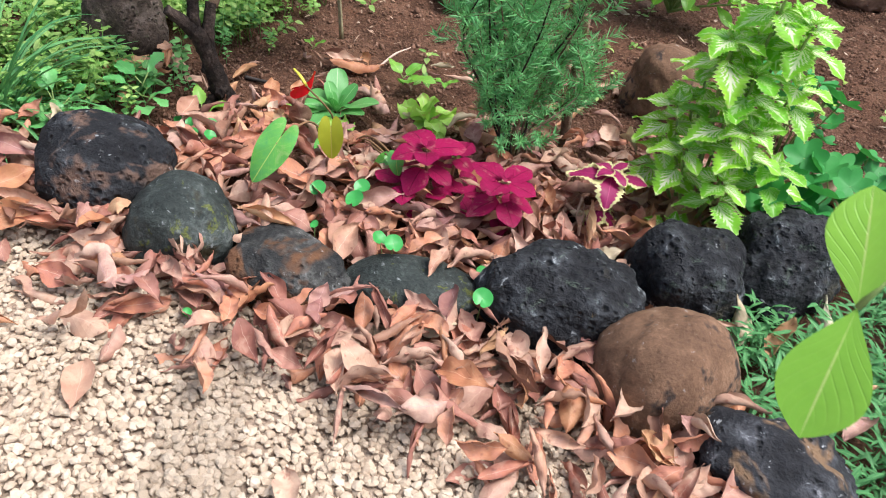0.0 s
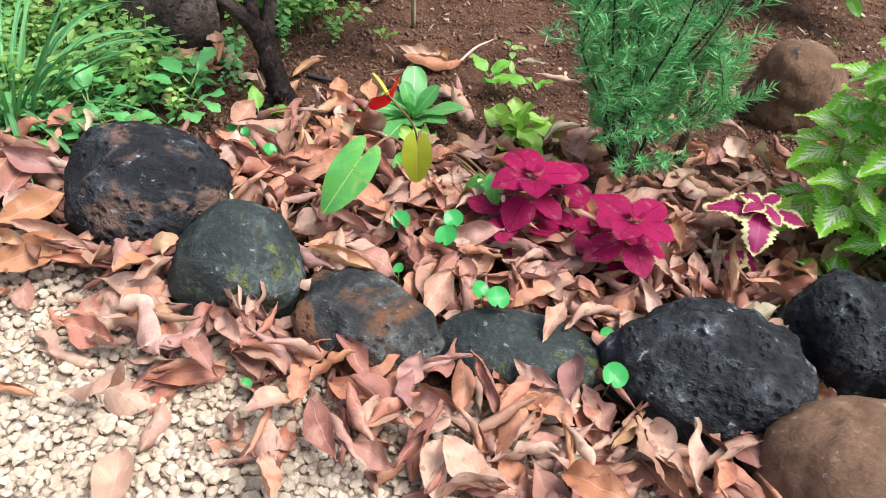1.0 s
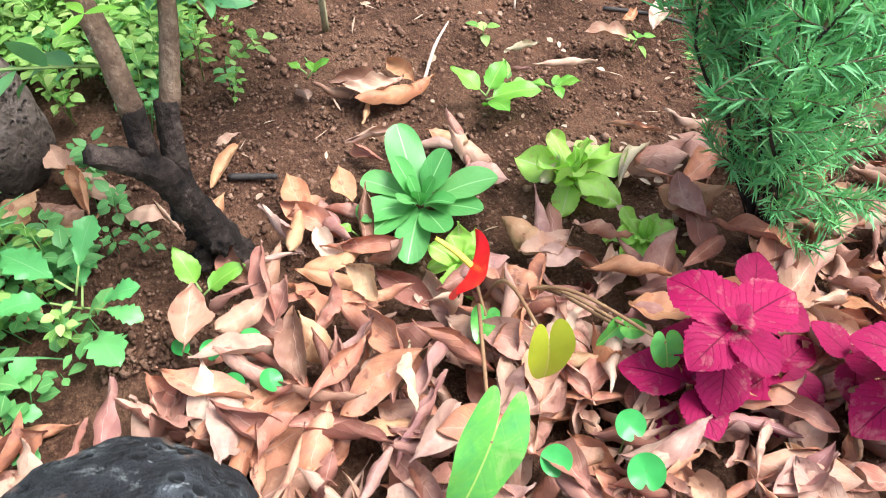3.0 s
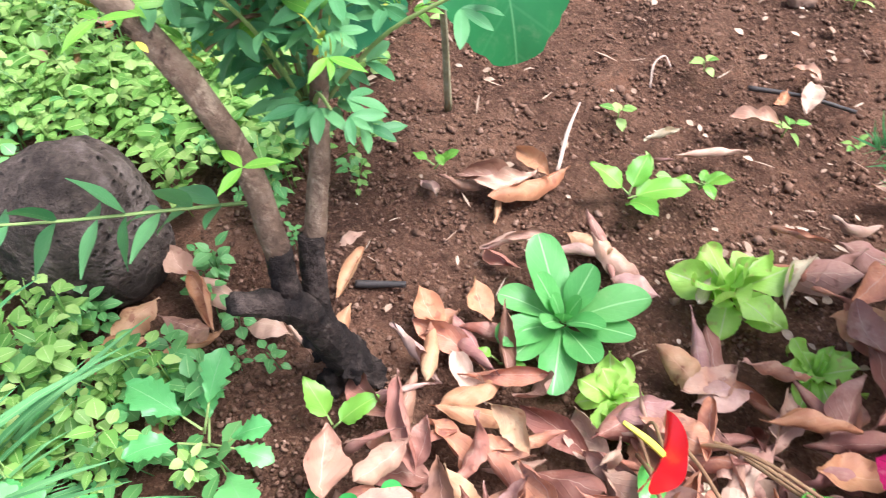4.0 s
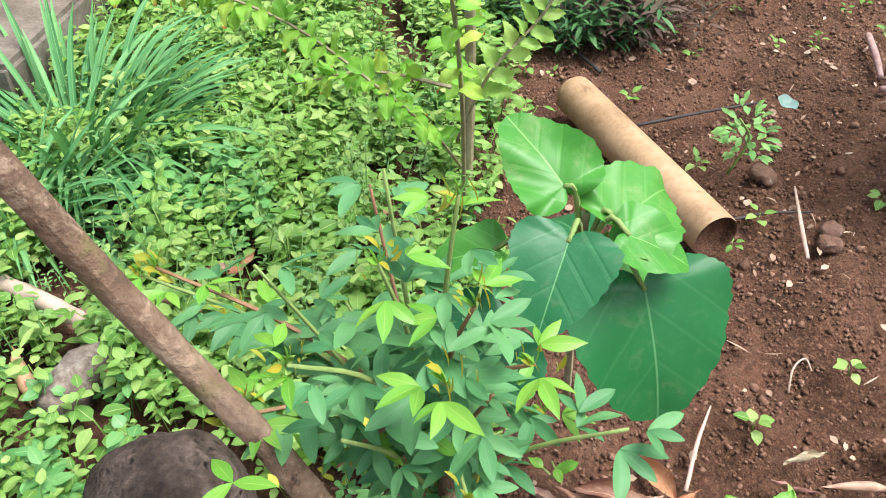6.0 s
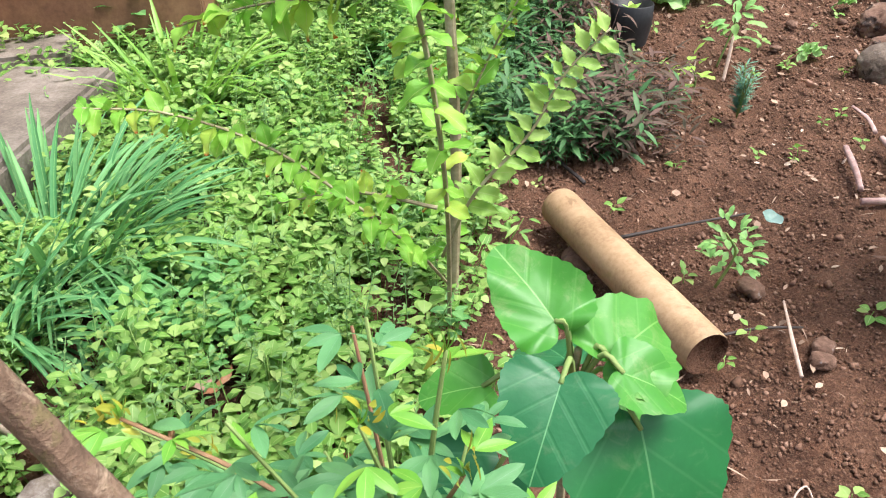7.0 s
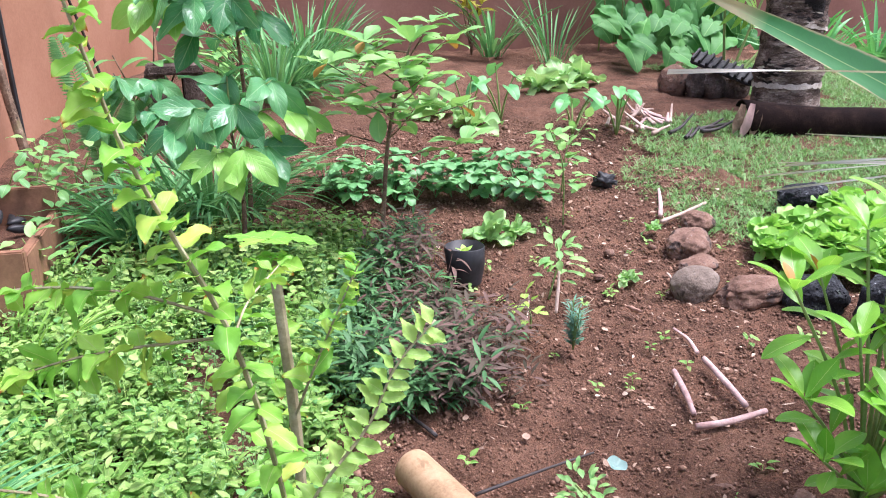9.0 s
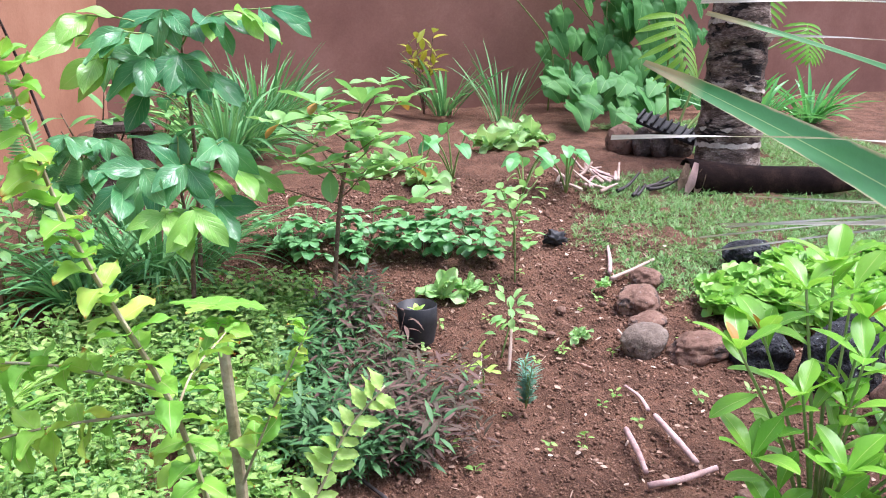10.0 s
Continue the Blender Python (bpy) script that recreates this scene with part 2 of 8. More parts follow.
GREEN = dict(
    weed=leaf_mat("weed_leaf", None, None, (0.4, 0.54, 0.2), 0.04, island=True, trans=0.35, rough=0.46, spec=0.32, hues=[(0.0, (0.06, 0.19, 0.032)), (0.35, (0.165, 0.35, 0.065)), (0.7, (0.29, 0.48, 0.12)), (0.9, (0.42, 0.58, 0.18)), (1.0, (0.55, 0.6, 0.23))]),
    weed_dark=leaf_mat("dark_weed_leaf", (0.08, 0.27, 0.07), (0.2, 0.45, 0.14), (0.28, 0.48, 0.18), 0.04, island=True, trans=0.3),
    grass=leaf_mat("strap_leaf", (0.05, 0.22, 0.075), (0.21, 0.46, 0.17), (0.26, 0.48, 0.18), 0.05, rough=0.5, trans=0.27, spec=0.25),
    grass_lime=leaf_mat("lime_strap_leaf", (0.2, 0.46, 0.07), (0.36, 0.62, 0.126), None, rough=0.4, trans=0.35),
    lawn=leaf_mat("lawn_blade", (0.11, 0.27, 0.07), (0.28, 0.46, 0.16), None, island=True, rough=0.55, trans=0.3),
    pea=leaf_mat("pea_leaf", (0.045, 0.19, 0.075), (0.17, 0.4, 0.15), (0.15, 0.33, 0.16), 0.02, 0.12, rough=0.42, trans=0.28, spec=0.28),
    pea_young=leaf_mat("young_pea_leaf", (0.12, 0.38, 0.042), (0.26, 0.52, 0.07), (0.35, 0.55, 0.12), 0.025, 0.1, rough=0.38, trans=0.35),
    fig=leaf_mat("fig_leaf", (0.02, 0.15, 0.045), (0.03, 0.19, 0.055), (0.1, 0.28, 0.11), 0.008, 0.22, rough=0.34, trans=0.2, mottle=0.15, mottle_to=(0.01, 0.08, 0.03), relief=0.12, ribs=24.0),
    # bluer copy of the fig leaf: its glossy sheen is put into the colour
    fig_mid=leaf_mat("sheen_tinted_fig_leaf", (0.022, 0.15, 0.055), (0.035, 0.19, 0.07), (0.14, 0.36, 0.16), 0.008, 0.22, rough=0.4, trans=0.22, mottle=0.15, mottle_to=(0.015, 0.12, 0.05), relief=0.4, ribs=24.0, spec=0.35),
    fig_young=leaf_mat("young_fig_leaf", (0.055, 0.27, 0.03), (0.1, 0.34, 0.05), (0.22, 0.48, 0.12), 0.01, 0.22, rough=0.42, trans=0.3, mottle=0.3, mottle_to=(0.05, 0.26, 0.03), relief=0.3, ribs=24.0),
    bok=leaf_mat("bok_choy_leaf", (0.09, 0.37, 0.09), (0.2, 0.51, 0.15), (0.36, 0.66, 0.28), 0.03, 0.1, rough=0.36, trans=0.32, mottle=0.2, mottle_to=(0.1, 0.38, 0.08)),
    lettuce=leaf_mat("lettuce_leaf", (0.36, 0.7, 0.1), (0.55, 0.82, 0.18), (0.62, 0.74, 0.36), 0.03, 0.1, rough=0.45, trans=0.38, spots=(0.5, 0.45, 0.16), mottle=0.3, mottle_to=(0.3, 0.5, 0.1)),
    pale_lettuce=leaf_mat("pale_lettuce_leaf", (0.26, 0.52, 0.16), (0.42, 0.66, 0.26), (0.5, 0.68, 0.34), 0.03, 0.1, rough=0.5, trans=0.35),
    anth=leaf_mat("anthurium_leaf", (0.1, 0.4, 0.06), (0.18, 0.52, 0.09), (0.4, 0.6, 0.14), 0.02, 0.12, rough=0.2, trans=0.3, spec=0.6, mottle=0.45, mottle_to=(0.05, 0.3, 0.12), relief=0.2, ribs=30.0),
    anth_yellow=leaf_mat("yellowing_leaf", (0.5, 0.46, 0.03), (0.42, 0.5, 0.04), (0.6, 0.55, 0.15), 0.02, rough=0.35, trans=0.35),
    round_leaf=leaf_mat("pennywort_leaf", (0.05, 0.38, 0.07), (0.08, 0.45, 0.112), None, rough=0.35, trans=0.3),
    magenta=leaf_mat("magenta_coleus_leaf", (0.19, 0.003, 0.045), (0.36, 0.007, 0.08), (0.13, 0.001, 0.025), 0.02, 0.4, rough=0.62, trans=0.28, spec=0.18, mottle=0.5, mottle_to=(0.4, 0.012, 0.1), relief=0.5),
    bicolor=leaf_mat("bicolour_coleus_leaf", (0.24, 0.008, 0.08), (0.36, 0.012, 0.12), (0.45, 0.04, 0.16), 0.02, 0.15, rough=0.5, trans=0.3, margin=(0.7, 0.66, 0.32), margin_w=0.17),
    coleus=leaf_mat("green_coleus_leaf", (0.13, 0.48, 0.02), (0.4, 0.78, 0.06), None, rough=0.5, trans=0.45, heart=(0.9, 0.93, 0.7), heart_w=0.04, margin=(0.62, 0.78, 0.3), margin_w=0.035),
    geranium=leaf_mat("geranium_leaf", (0.035, 0.25, 0.055), (0.075, 0.35, 0.085), None, rough=0.5, trans=0.27, spec=0.3),
    needle=leaf_mat("rosemary_needle", (0.08, 0.36, 0.11), (0.27, 0.62, 0.25), None, island=True, rough=0.5, trans=0.3),
    citrus=leaf_mat("citrus_leaf", (0.14, 0.42, 0.03), (0.3, 0.6, 0.075), (0.5, 0.68, 0.2), 0.02, 0.1, rough=0.3, trans=0.4),
    thorn=leaf_mat("arching_shrub_leaf", None, None, (0.46, 0.58, 0.2), 0.02, 0.1, rough=0.46, trans=0.38, spec=0.35, tip=(0.4, 0.1, 0.02), hues=[(0.0, (0.14, 0.42, 0.045)), (0.5, (0.26, 0.56, 0.07)), (0.8, (0.4, 0.64, 0.1)), (1.0, (0.58, 0.64, 0.12))]),
    thorn_young=leaf_mat("young_arching_shrub_leaf", (0.3, 0.56, 0.1), (0.5, 0.72, 0.2), (0.55, 0.68, 0.26), 0.02, 0.1, rough=0.45, trans=0.42, spec=0.35),
    coffee=leaf_mat("coffee_leaf", (0.035, 0.2, 0.075), (0.16, 0.42, 0.15), (0.26, 0.48, 0.22), 0.02, 0.4, rough=0.24, trans=0.32, spec=0.5, relief=0.6, ribs=36.0),
    coffee_young=leaf_mat("young_coffee_leaf", (0.2, 0.5, 0.09), (0.36, 0.66, 0.14), (0.42, 0.64, 0.2), 0.02, 0.4, rough=0.26, trans=0.38, spec=0.5, relief=0.6, ribs=36.0),
    sapling=leaf_mat("sapling_leaf", (0.16, 0.42, 0.12), (0.38, 0.64, 0.2), (0.34, 0.56, 0.18), 0.02, 0.15, rough=0.4, trans=0.35),
    rust=leaf_mat("rusty_leaf", (0.4, 0.16, 0.03), (0.5, 0.3, 0.06), (0.4, 0.25, 0.1), 0.02, rough=0.5, trans=0.3),
    straw=leaf_mat("strawberry_leaf", (0.065, 0.27, 0.075), (0.25, 0.5, 0.2), (0.14, 0.4, 0.14), 0.03, 0.3, island=True, rough=0.42, trans=0.25),
    lime=leaf_mat("lime_cover_leaf", (0.2, 0.5, 0.07), (0.36, 0.62, 0.126), (0.35, 0.6, 0.15), 0.02, island=True, rough=0.45, trans=0.35),
    purple=leaf_mat("bronze_leaf", (0.045, 0.055, 0.028), (0.17, 0.1, 0.085), None, island=True, rough=0.6, trans=0.1, spec=0.15),
    narrow=leaf_mat("narrow_dark_leaf", (0.035, 0.11, 0.04), (0.11, 0.25, 0.085), None, island=True, rough=0.5, trans=0.18, spec=0.25),
    sage=leaf_mat("grey_green_needle", (0.1, 0.27, 0.17), (0.2, 0.4, 0.28), None, island=True, rough=0.6, trans=0.2),
    taro=leaf_mat("taro_leaf", (0.09, 0.36, 0.1), (0.18, 0.5, 0.15), (0.2, 0.45, 0.18), 0.02, 0.2, rough=0.35, trans=0.3),
    squash=leaf_mat("vine_leaf", (0.03, 0.17, 0.035), (0.12, 0.35, 0.08), (0.22, 0.46, 0.14), 0.015, 0.2, rough=0.55, trans=0.35, spec=0.3),
    frond=leaf_mat("palm_blade", (0.035, 0.19, 0.05), (0.07, 0.27, 0.075), (0.26, 0.42, 0.15), 0.02, rough=0.4, trans=0.28, margin=(0.45, 0.4, 0.22), margin_w=0.04),
    dry_frond=leaf_mat("dry_palm_blade", (0.55, 0.52, 0.45), (0.68, 0.65, 0.56), (0.4, 0.36, 0.3), 0.05, rough=0.7, trans=0.2),
    croton=leaf_mat("yellow_croton_leaf", (0.5, 0.42, 0.04), (0.3, 0.36, 0.05), None, rough=0.4, trans=0.3),
)
RED = leaf_mat("anthurium_spathe", (0.62, 0.006, 0.012), (0.7, 0.012, 0.02), None, rough=0.2, trans=0.15)
DEAD = [
    leaf_mat("tan_dead_leaf", None, None, (0.62, 0.4, 0.3), 0.012, 0.05, rough=0.62, trans=0.1, mottle=0.5, mottle_to=(0.42, 0.2, 0.15), spots=(0.3, 0.13, 0.09), relief=0.42,
             hues=[(0.0, (0.33, 0.16, 0.1)), (0.35, (0.47, 0.27, 0.18)), (0.65, (0.57, 0.375, 0.27)), (1.0, (0.65, 0.5, 0.38))]),
    leaf_mat("orange_dead_leaf", None, None, (0.6, 0.33, 0.2), 0.012, 0.05, rough=0.58, trans=0.14, mottle=0.45, mottle_to=(0.4, 0.13, 0.08), spots=(0.28, 0.09, 0.05), relief=0.42,
             hues=[(0.0, (0.36, 0.112, 0.0506)), (0.4, (0.514, 0.253, 0.126)), (0.7, (0.555, 0.321, 0.168)), (1.0, (0.601, 0.422, 0.251))]),
    leaf_mat("plum_dead_leaf", None, None, (0.5, 0.3, 0.29), 0.012, 0.05, rough=0.58, trans=0.06, mottle=0.5, mottle_to=(0.24, 0.09, 0.1), relief=0.42,
             hues=[(0.0, (0.214, 0.0827, 0.0668)), (0.4, (0.377, 0.183, 0.149)), (0.7, (0.514, 0.313, 0.245)), (1.0, (0.555, 0.397, 0.308))]),
    leaf_mat("pale_dead_leaf", None, None, (0.74, 0.58, 0.45), 0.012, 0.05, rough=0.66, trans=0.1, mottle=0.4, mottle_to=(0.55, 0.36, 0.26), spots=(0.4, 0.26, 0.17), relief=0.42,
             hues=[(0.0, (0.457, 0.351, 0.207)), (0.5, (0.504, 0.43, 0.286)), (1.0, (0.563, 0.531, 0.386))]),
    leaf_mat("brown_dead_leaf", None, None, (0.45, 0.27, 0.2), 0.012, 0.05, rough=0.6, trans=0.06, mottle=0.5, mottle_to=(0.2, 0.09, 0.07), spots=(0.14, 0.05, 0.03), relief=0.42,
             hues=[(0.0, (0.146, 0.0611, 0.0379)), (0.5, (0.292, 0.141, 0.0844)), (1.0, (0.463, 0.272, 0.169))]),
]
DEAD_MIX = leaf_mat("leaf_litter", None, None, (0.52, 0.33, 0.25), 0.012, 0.05, rough=0.65, trans=0.06, island=True, mottle=0.5, mottle_to=(0.3, 0.13, 0.11), spots=(0.2, 0.08, 0.06), relief=0.42,
                    hues=[(0.0, (0.13, 0.05, 0.036)), (0.2, (0.3, 0.11, 0.075)), (0.4, (0.42, 0.22, 0.165)), (0.55, (0.5, 0.33, 0.24)), (0.75, (0.54, 0.23, 0.12)), (0.88, (0.4, 0.15, 0.1)), (1.0, (0.62, 0.5, 0.37))])

# soil and crumbs: their dry tone paints them brighter towards the back wall
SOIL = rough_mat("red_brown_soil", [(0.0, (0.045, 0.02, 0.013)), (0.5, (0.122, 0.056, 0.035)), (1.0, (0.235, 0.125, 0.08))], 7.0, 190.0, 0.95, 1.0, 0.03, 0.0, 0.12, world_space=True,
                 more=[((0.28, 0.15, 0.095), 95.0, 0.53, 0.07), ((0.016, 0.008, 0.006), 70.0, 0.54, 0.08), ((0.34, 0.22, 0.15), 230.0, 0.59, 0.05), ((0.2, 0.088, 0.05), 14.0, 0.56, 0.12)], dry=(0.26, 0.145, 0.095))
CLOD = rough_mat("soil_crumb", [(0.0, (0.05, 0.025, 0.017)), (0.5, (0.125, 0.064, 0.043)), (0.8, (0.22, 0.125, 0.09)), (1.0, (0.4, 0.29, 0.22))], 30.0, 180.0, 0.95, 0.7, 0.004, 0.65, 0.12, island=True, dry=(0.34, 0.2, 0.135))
GRAVEL = rough_mat("cream_gravel", [(0.0, (0.32, 0.24, 0.17)), (0.4, (0.47, 0.37, 0.275)), (1.0, (0.61, 0.51, 0.405))], 40.0, 260.0, 0.9, 0.6, 0.004, 0.5, 0.25, island=True)
PEBBLE = rough_mat("cream_pebble", [(0.0, (0.32, 0.24, 0.17)), (0.4, (0.47, 0.37, 0.275)), (1.0, (0.61, 0.51, 0.405))], 40.0, 260.0, 0.9, 0.6, 0.004, 0.5, 0.25)
GRIT = rough_mat("gravel_bed", [(0.0, (0.25, 0.18, 0.13)), (1.0, (0.44, 0.34, 0.26))], 40.0, 160.0, 0.95, 0.9, 0.01, 0.0, world_space=True)
LAVA = rough_mat("black_lava_stone", [(0.0, (0.006, 0.006, 0.008)), (0.45, (0.017, 0.018, 0.021)), (0.8, (0.05, 0.054, 0.06)), (1.0, (0.18, 0.2, 0.21))], 17.0, 70.0, 0.8, 1.0, 0.02, 0.0, 0.25, pits=1.8, flecks=0.7,
                 patch=(0.04, 0.036, 0.026), patch_scale=6.0, patch_cut=0.58, more=[((0.12, 0.16, 0.12), 24.0, 0.6, 0.08), ((0.2, 0.13, 0.015), 14.0, 0.66, 0.03)])
LAVA_RUST = rough_mat("dark_stone_with_rusty_cap", [(0.0, (0.007, 0.007, 0.009)), (0.45, (0.017, 0.018, 0.021)), (0.8, (0.048, 0.052, 0.058)), (1.0, (0.22, 0.24, 0.26))], 13.0, 65.0, 0.8, 1.0, 0.02, 0.0, 0.25, pits=1.4, flecks=0.6,
                      patch=(0.13, 0.08, 0.06), patch_scale=7.0, patch_cut=0.51, more=[((0.16, 0.17, 0.17), 22.0, 0.6, 0.08)])
SLATE = rough_mat("smooth_grey_green_stone", [(0.0, (0.012, 0.016, 0.015)), (0.5, (0.033, 0.041, 0.038)), (1.0, (0.1, 0.115, 0.108))], 8.0, 130.0, 0.75, 0.8, 0.012, 0.0, 0.28, flecks=0.4,
                  patch=(0.032, 0.026, 0.012), patch_scale=6.0, patch_cut=0.55, more=[((0.16, 0.18, 0.17), 18.0, 0.6, 0.06), ((0.15, 0.17, 0.012), 14.0, 0.575, 0.04), ((0.1, 0.045, 0.02), 7.0, 0.64, 0.05)])
BROWN_STONE = rough_mat("brown_stone", [(0.0, (0.075, 0.042, 0.026)), (0.5, (0.15, 0.085, 0.052)), (1.0, (0.25, 0.15, 0.095))], 10.0, 130.0, 0.85, 0.7, 0.008, 0.0, 0.2,
                        patch=(0.04, 0.03, 0.026), patch_scale=11.0, patch_cut=0.56, more=[((0.03, 0.025, 0.022), 15.0, 0.6, 0.06), ((0.3, 0.19, 0.12), 30.0, 0.62, 0.06)], flecks=0.3)
DARK_BROWN_STONE = rough_mat("dark_brown_stone", [(0.0, (0.028, 0.02, 0.016)), (0.5, (0.088, 0.064, 0.051)), (1.0, (0.22, 0.17, 0.145))], 12.0, 100.0, 0.85, 1.0, 0.014, 0.0, 0.2, pits=0.9,
                             more=[((0.16, 0.11, 0.09), 9.0, 0.56, 0.1), ((0.08, 0.11, 0.03), 14.0, 0.64, 0.05)])
HALF_STONE = rough_mat("half_black_brown_stone", [(0.0, (0.008, 0.008, 0.01)), (0.5, (0.022, 0.023, 0.027)), (0.85, (0.08, 0.083, 0.094)), (1.0, (0.33, 0.34, 0.36))], 16.0, 85.0, 0.8, 1.0, 0.012, 0.0, 0.3, pits=0.9, flecks=0.8,
                       patch=(0.17, 0.105, 0.06), patch_scale=6.5, patch_cut=0.49)
MIXED_STONE = rough_mat("mottled_rust_stone", [(0.0, (0.01, 0.011, 0.012)), (0.45, (0.035, 0.035, 0.034)), (0.85, (0.11, 0.11, 0.105)), (1.0, (0.36, 0.37, 0.37))], 14.0, 85.0, 0.82, 1.0, 0.014, 0.0, 0.25, pits=0.5, flecks=0.6,
                        patch=(0.13, 0.062, 0.032), patch_scale=5.0, patch_cut=0.48, more=[((0.4, 0.41, 0.4), 16.0, 0.66, 0.04), ((0.07, 0.05, 0.015), 11.0, 0.58, 0.06)])
RED_STONE = rough_mat("red_brown_stone", [(0.0, (0.09, 0.05, 0.034)), (0.5, (0.18, 0.105, 0.075)), (1.0, (0.29, 0.19, 0.14))], 12.0, 110.0, 0.9, 0.8, 0.01, 0.15, 0.2, patch=(0.07, 0.05, 0.042), patch_scale=11.0, patch_cut=0.55, flecks=0.3)
GREY_STONE = rough_mat("grey_brown_stone", [(0.0, (0.08, 0.06, 0.045)), (0.5, (0.16, 0.122, 0.095)), (1.0, (0.26, 0.21, 0.17))], 10.0, 110.0, 0.85, 0.8, 0.01, 0.15, 0.25, patch=(0.05, 0.04, 0.03), patch_scale=12.0, patch_cut=0.56, flecks=0.3)
BARK = rough_mat("brown_bark", [(0.0, (0.07, 0.042, 0.028)), (0.5, (0.165, 0.105, 0.07)), (1.0, (0.29, 0.205, 0.145))], 14.0, 120.0, 0.85, 0.8, 0.008, 0.0, 0.25, patch=(0.05, 0.03, 0.02), patch_scale=22.0, patch_cut=0.6, flecks=0.3, fleck=(0.36, 0.29, 0.22),
                 more=[((0.44, 0.33, 0.23), 26.0, 0.55, 0.09), ((0.13, 0.12, 0.04), 15.0, 0.57, 0.09), ((0.05, 0.02, 0.012), 34.0, 0.63, 0.04)])
DARK_BARK = rough_mat("dark_bark", [(0.0, (0.012, 0.008, 0.007)), (0.5, (0.035, 0.022, 0.018)), (1.0, (0.09, 0.06, 0.05))], 14.0, 100.0, 0.9, 0.9, 0.008, 0.0, 0.25)
STEM = rough_mat("green_stem", [(0.0, (0.12, 0.2, 0.05)), (1.0, (0.28, 0.36, 0.12))], 20.0, 120.0, 0.6, 0.2, 0.002, 0.2)
RED_STEM = rough_mat("reddish_stem", [(0.0, (0.16, 0.07, 0.04)), (1.0, (0.32, 0.2, 0.1))], 20.0, 120.0, 0.6, 0.2, 0.002, 0.2)
CHARRED = rough_mat("charred_bark", [(0.0, (0.007, 0.005, 0.005)), (0.5, (0.026, 0.018, 0.015)), (1.0, (0.1, 0.072, 0.06))], 22.0, 120.0, 0.9, 1.0, 0.012, 0.0, 0.2, flecks=0.25, fleck=(0.16, 0.13, 0.11))
TWIG = rough_mat("pale_dry_twig", [(0.0, (0.3, 0.2, 0.15)), (1.0, (0.62, 0.48, 0.4))], 20.0, 200.0, 0.8, 0.5, 0.002, 0.3)
PINK_TWIG = rough_mat("pinkish_dry_stalk", [(0.0, (0.26, 0.15, 0.135)), (0.5, (0.46, 0.31, 0.28)), (1.0, (0.66, 0.5, 0.46))], 18.0, 200.0, 0.8, 0.5, 0.002, 0.3)
DARK_TWIG = rough_mat("dark_wet_twig", [(0.0, (0.015, 0.013, 0.013)), (1.0, (0.07, 0.055, 0.05))], 18.0, 200.0, 0.6, 0.5, 0.002, 0.3)
TUBE = rough_mat("tan_tube", [(0.0, (0.22, 0.135, 0.07)), (0.5, (0.38, 0.25, 0.14)), (1.0, (0.48, 0.34, 0.21))], 6.0, 110.0, 0.55, 0.25, 0.003, 0.0, 0.35, patch=(0.24, 0.15, 0.08), patch_scale=11.0, patch_cut=0.63)
CONCRETE = rough_mat("weathered_concrete", [(0.0, (0.065, 0.054, 0.044)), (0.5, (0.16, 0.135, 0.11)), (1.0, (0.28, 0.245, 0.21))], 6.0, 110.0, 0.9, 0.6, 0.006, 0.1, 0.2)
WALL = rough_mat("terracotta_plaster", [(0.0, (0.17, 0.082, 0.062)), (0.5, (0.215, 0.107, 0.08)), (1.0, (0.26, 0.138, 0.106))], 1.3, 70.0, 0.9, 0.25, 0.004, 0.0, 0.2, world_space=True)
# brighter, more orange copy of WALL: the side wall's daylight put into its colour
WALL_SIDE = rough_mat("daylit_orange_plaster", [(0.0, (0.25, 0.115, 0.067)), (0.5, (0.31, 0.15, 0.09)), (1.0, (0.37, 0.19, 0.12))], 1.3, 70.0, 0.9, 0.25, 0.004, 0.0, 0.2, world_space=True)
BOARD = rough_mat("brown_stained_board", [(0.0, (0.1, 0.05, 0.03)), (0.5, (0.2, 0.1, 0.058)), (1.0, (0.3, 0.16, 0.09))], 7.0, 70.0, 0.75, 0.3, 0.003, 0.15)
BLACK = rough_mat("black_plastic", [(0.0, (0.008, 0.008, 0.009)), (1.0, (0.03, 0.03, 0.032))], 12.0, 100.0, 0.5, 0.3, 0.003, 0.2, 0.4)
PALM_BARK = rough_mat("palm_bark", [(0.0, (0.03, 0.02, 0.016)), (0.4, (0.12, 0.085, 0.066)), (0.7, (0.26, 0.2, 0.165)), (1.0, (0.48, 0.41, 0.34))], 6.0, 34.0, 0.9, 1.0, 0.03, 0.0, 0.15, patch=(0.012, 0.01, 0.009), patch_scale=3.4, patch_cut=0.53, more=[((0.025, 0.018, 0.015), 16.0, 0.53, 0.05), ((0.5, 0.44, 0.36), 9.0, 0.6, 0.05)], stretch=(1.0, 1.0, 2.6))
FIBRE = rough_mat("brown_palm_sheath", [(0.0, (0.004, 0.002, 0.002)), (0.5, (0.011, 0.006, 0.005)), (1.0, (0.035, 0.02, 0.014))], 8.0, 120.0, 0.95, 0.7, 0.006, 0.0, 0.08)
CHIP = rough_mat("pale_chip", [(0.0, (0.22, 0.13, 0.09)), (0.6, (0.4, 0.28, 0.2)), (1.0, (0.62, 0.52, 0.42))], 20.0, 160.0, 0.85, 0.4, 0.003, 0.6, island=True)
WOOD_END = rough_mat("cut_grey_wood", [(0.0, (0.07, 0.05, 0.04)), (0.5, (0.17, 0.135, 0.11)), (1.0, (0.34, 0.3, 0.26))], 25.0, 140.0, 0.9, 0.8, 0.006, 0.0)
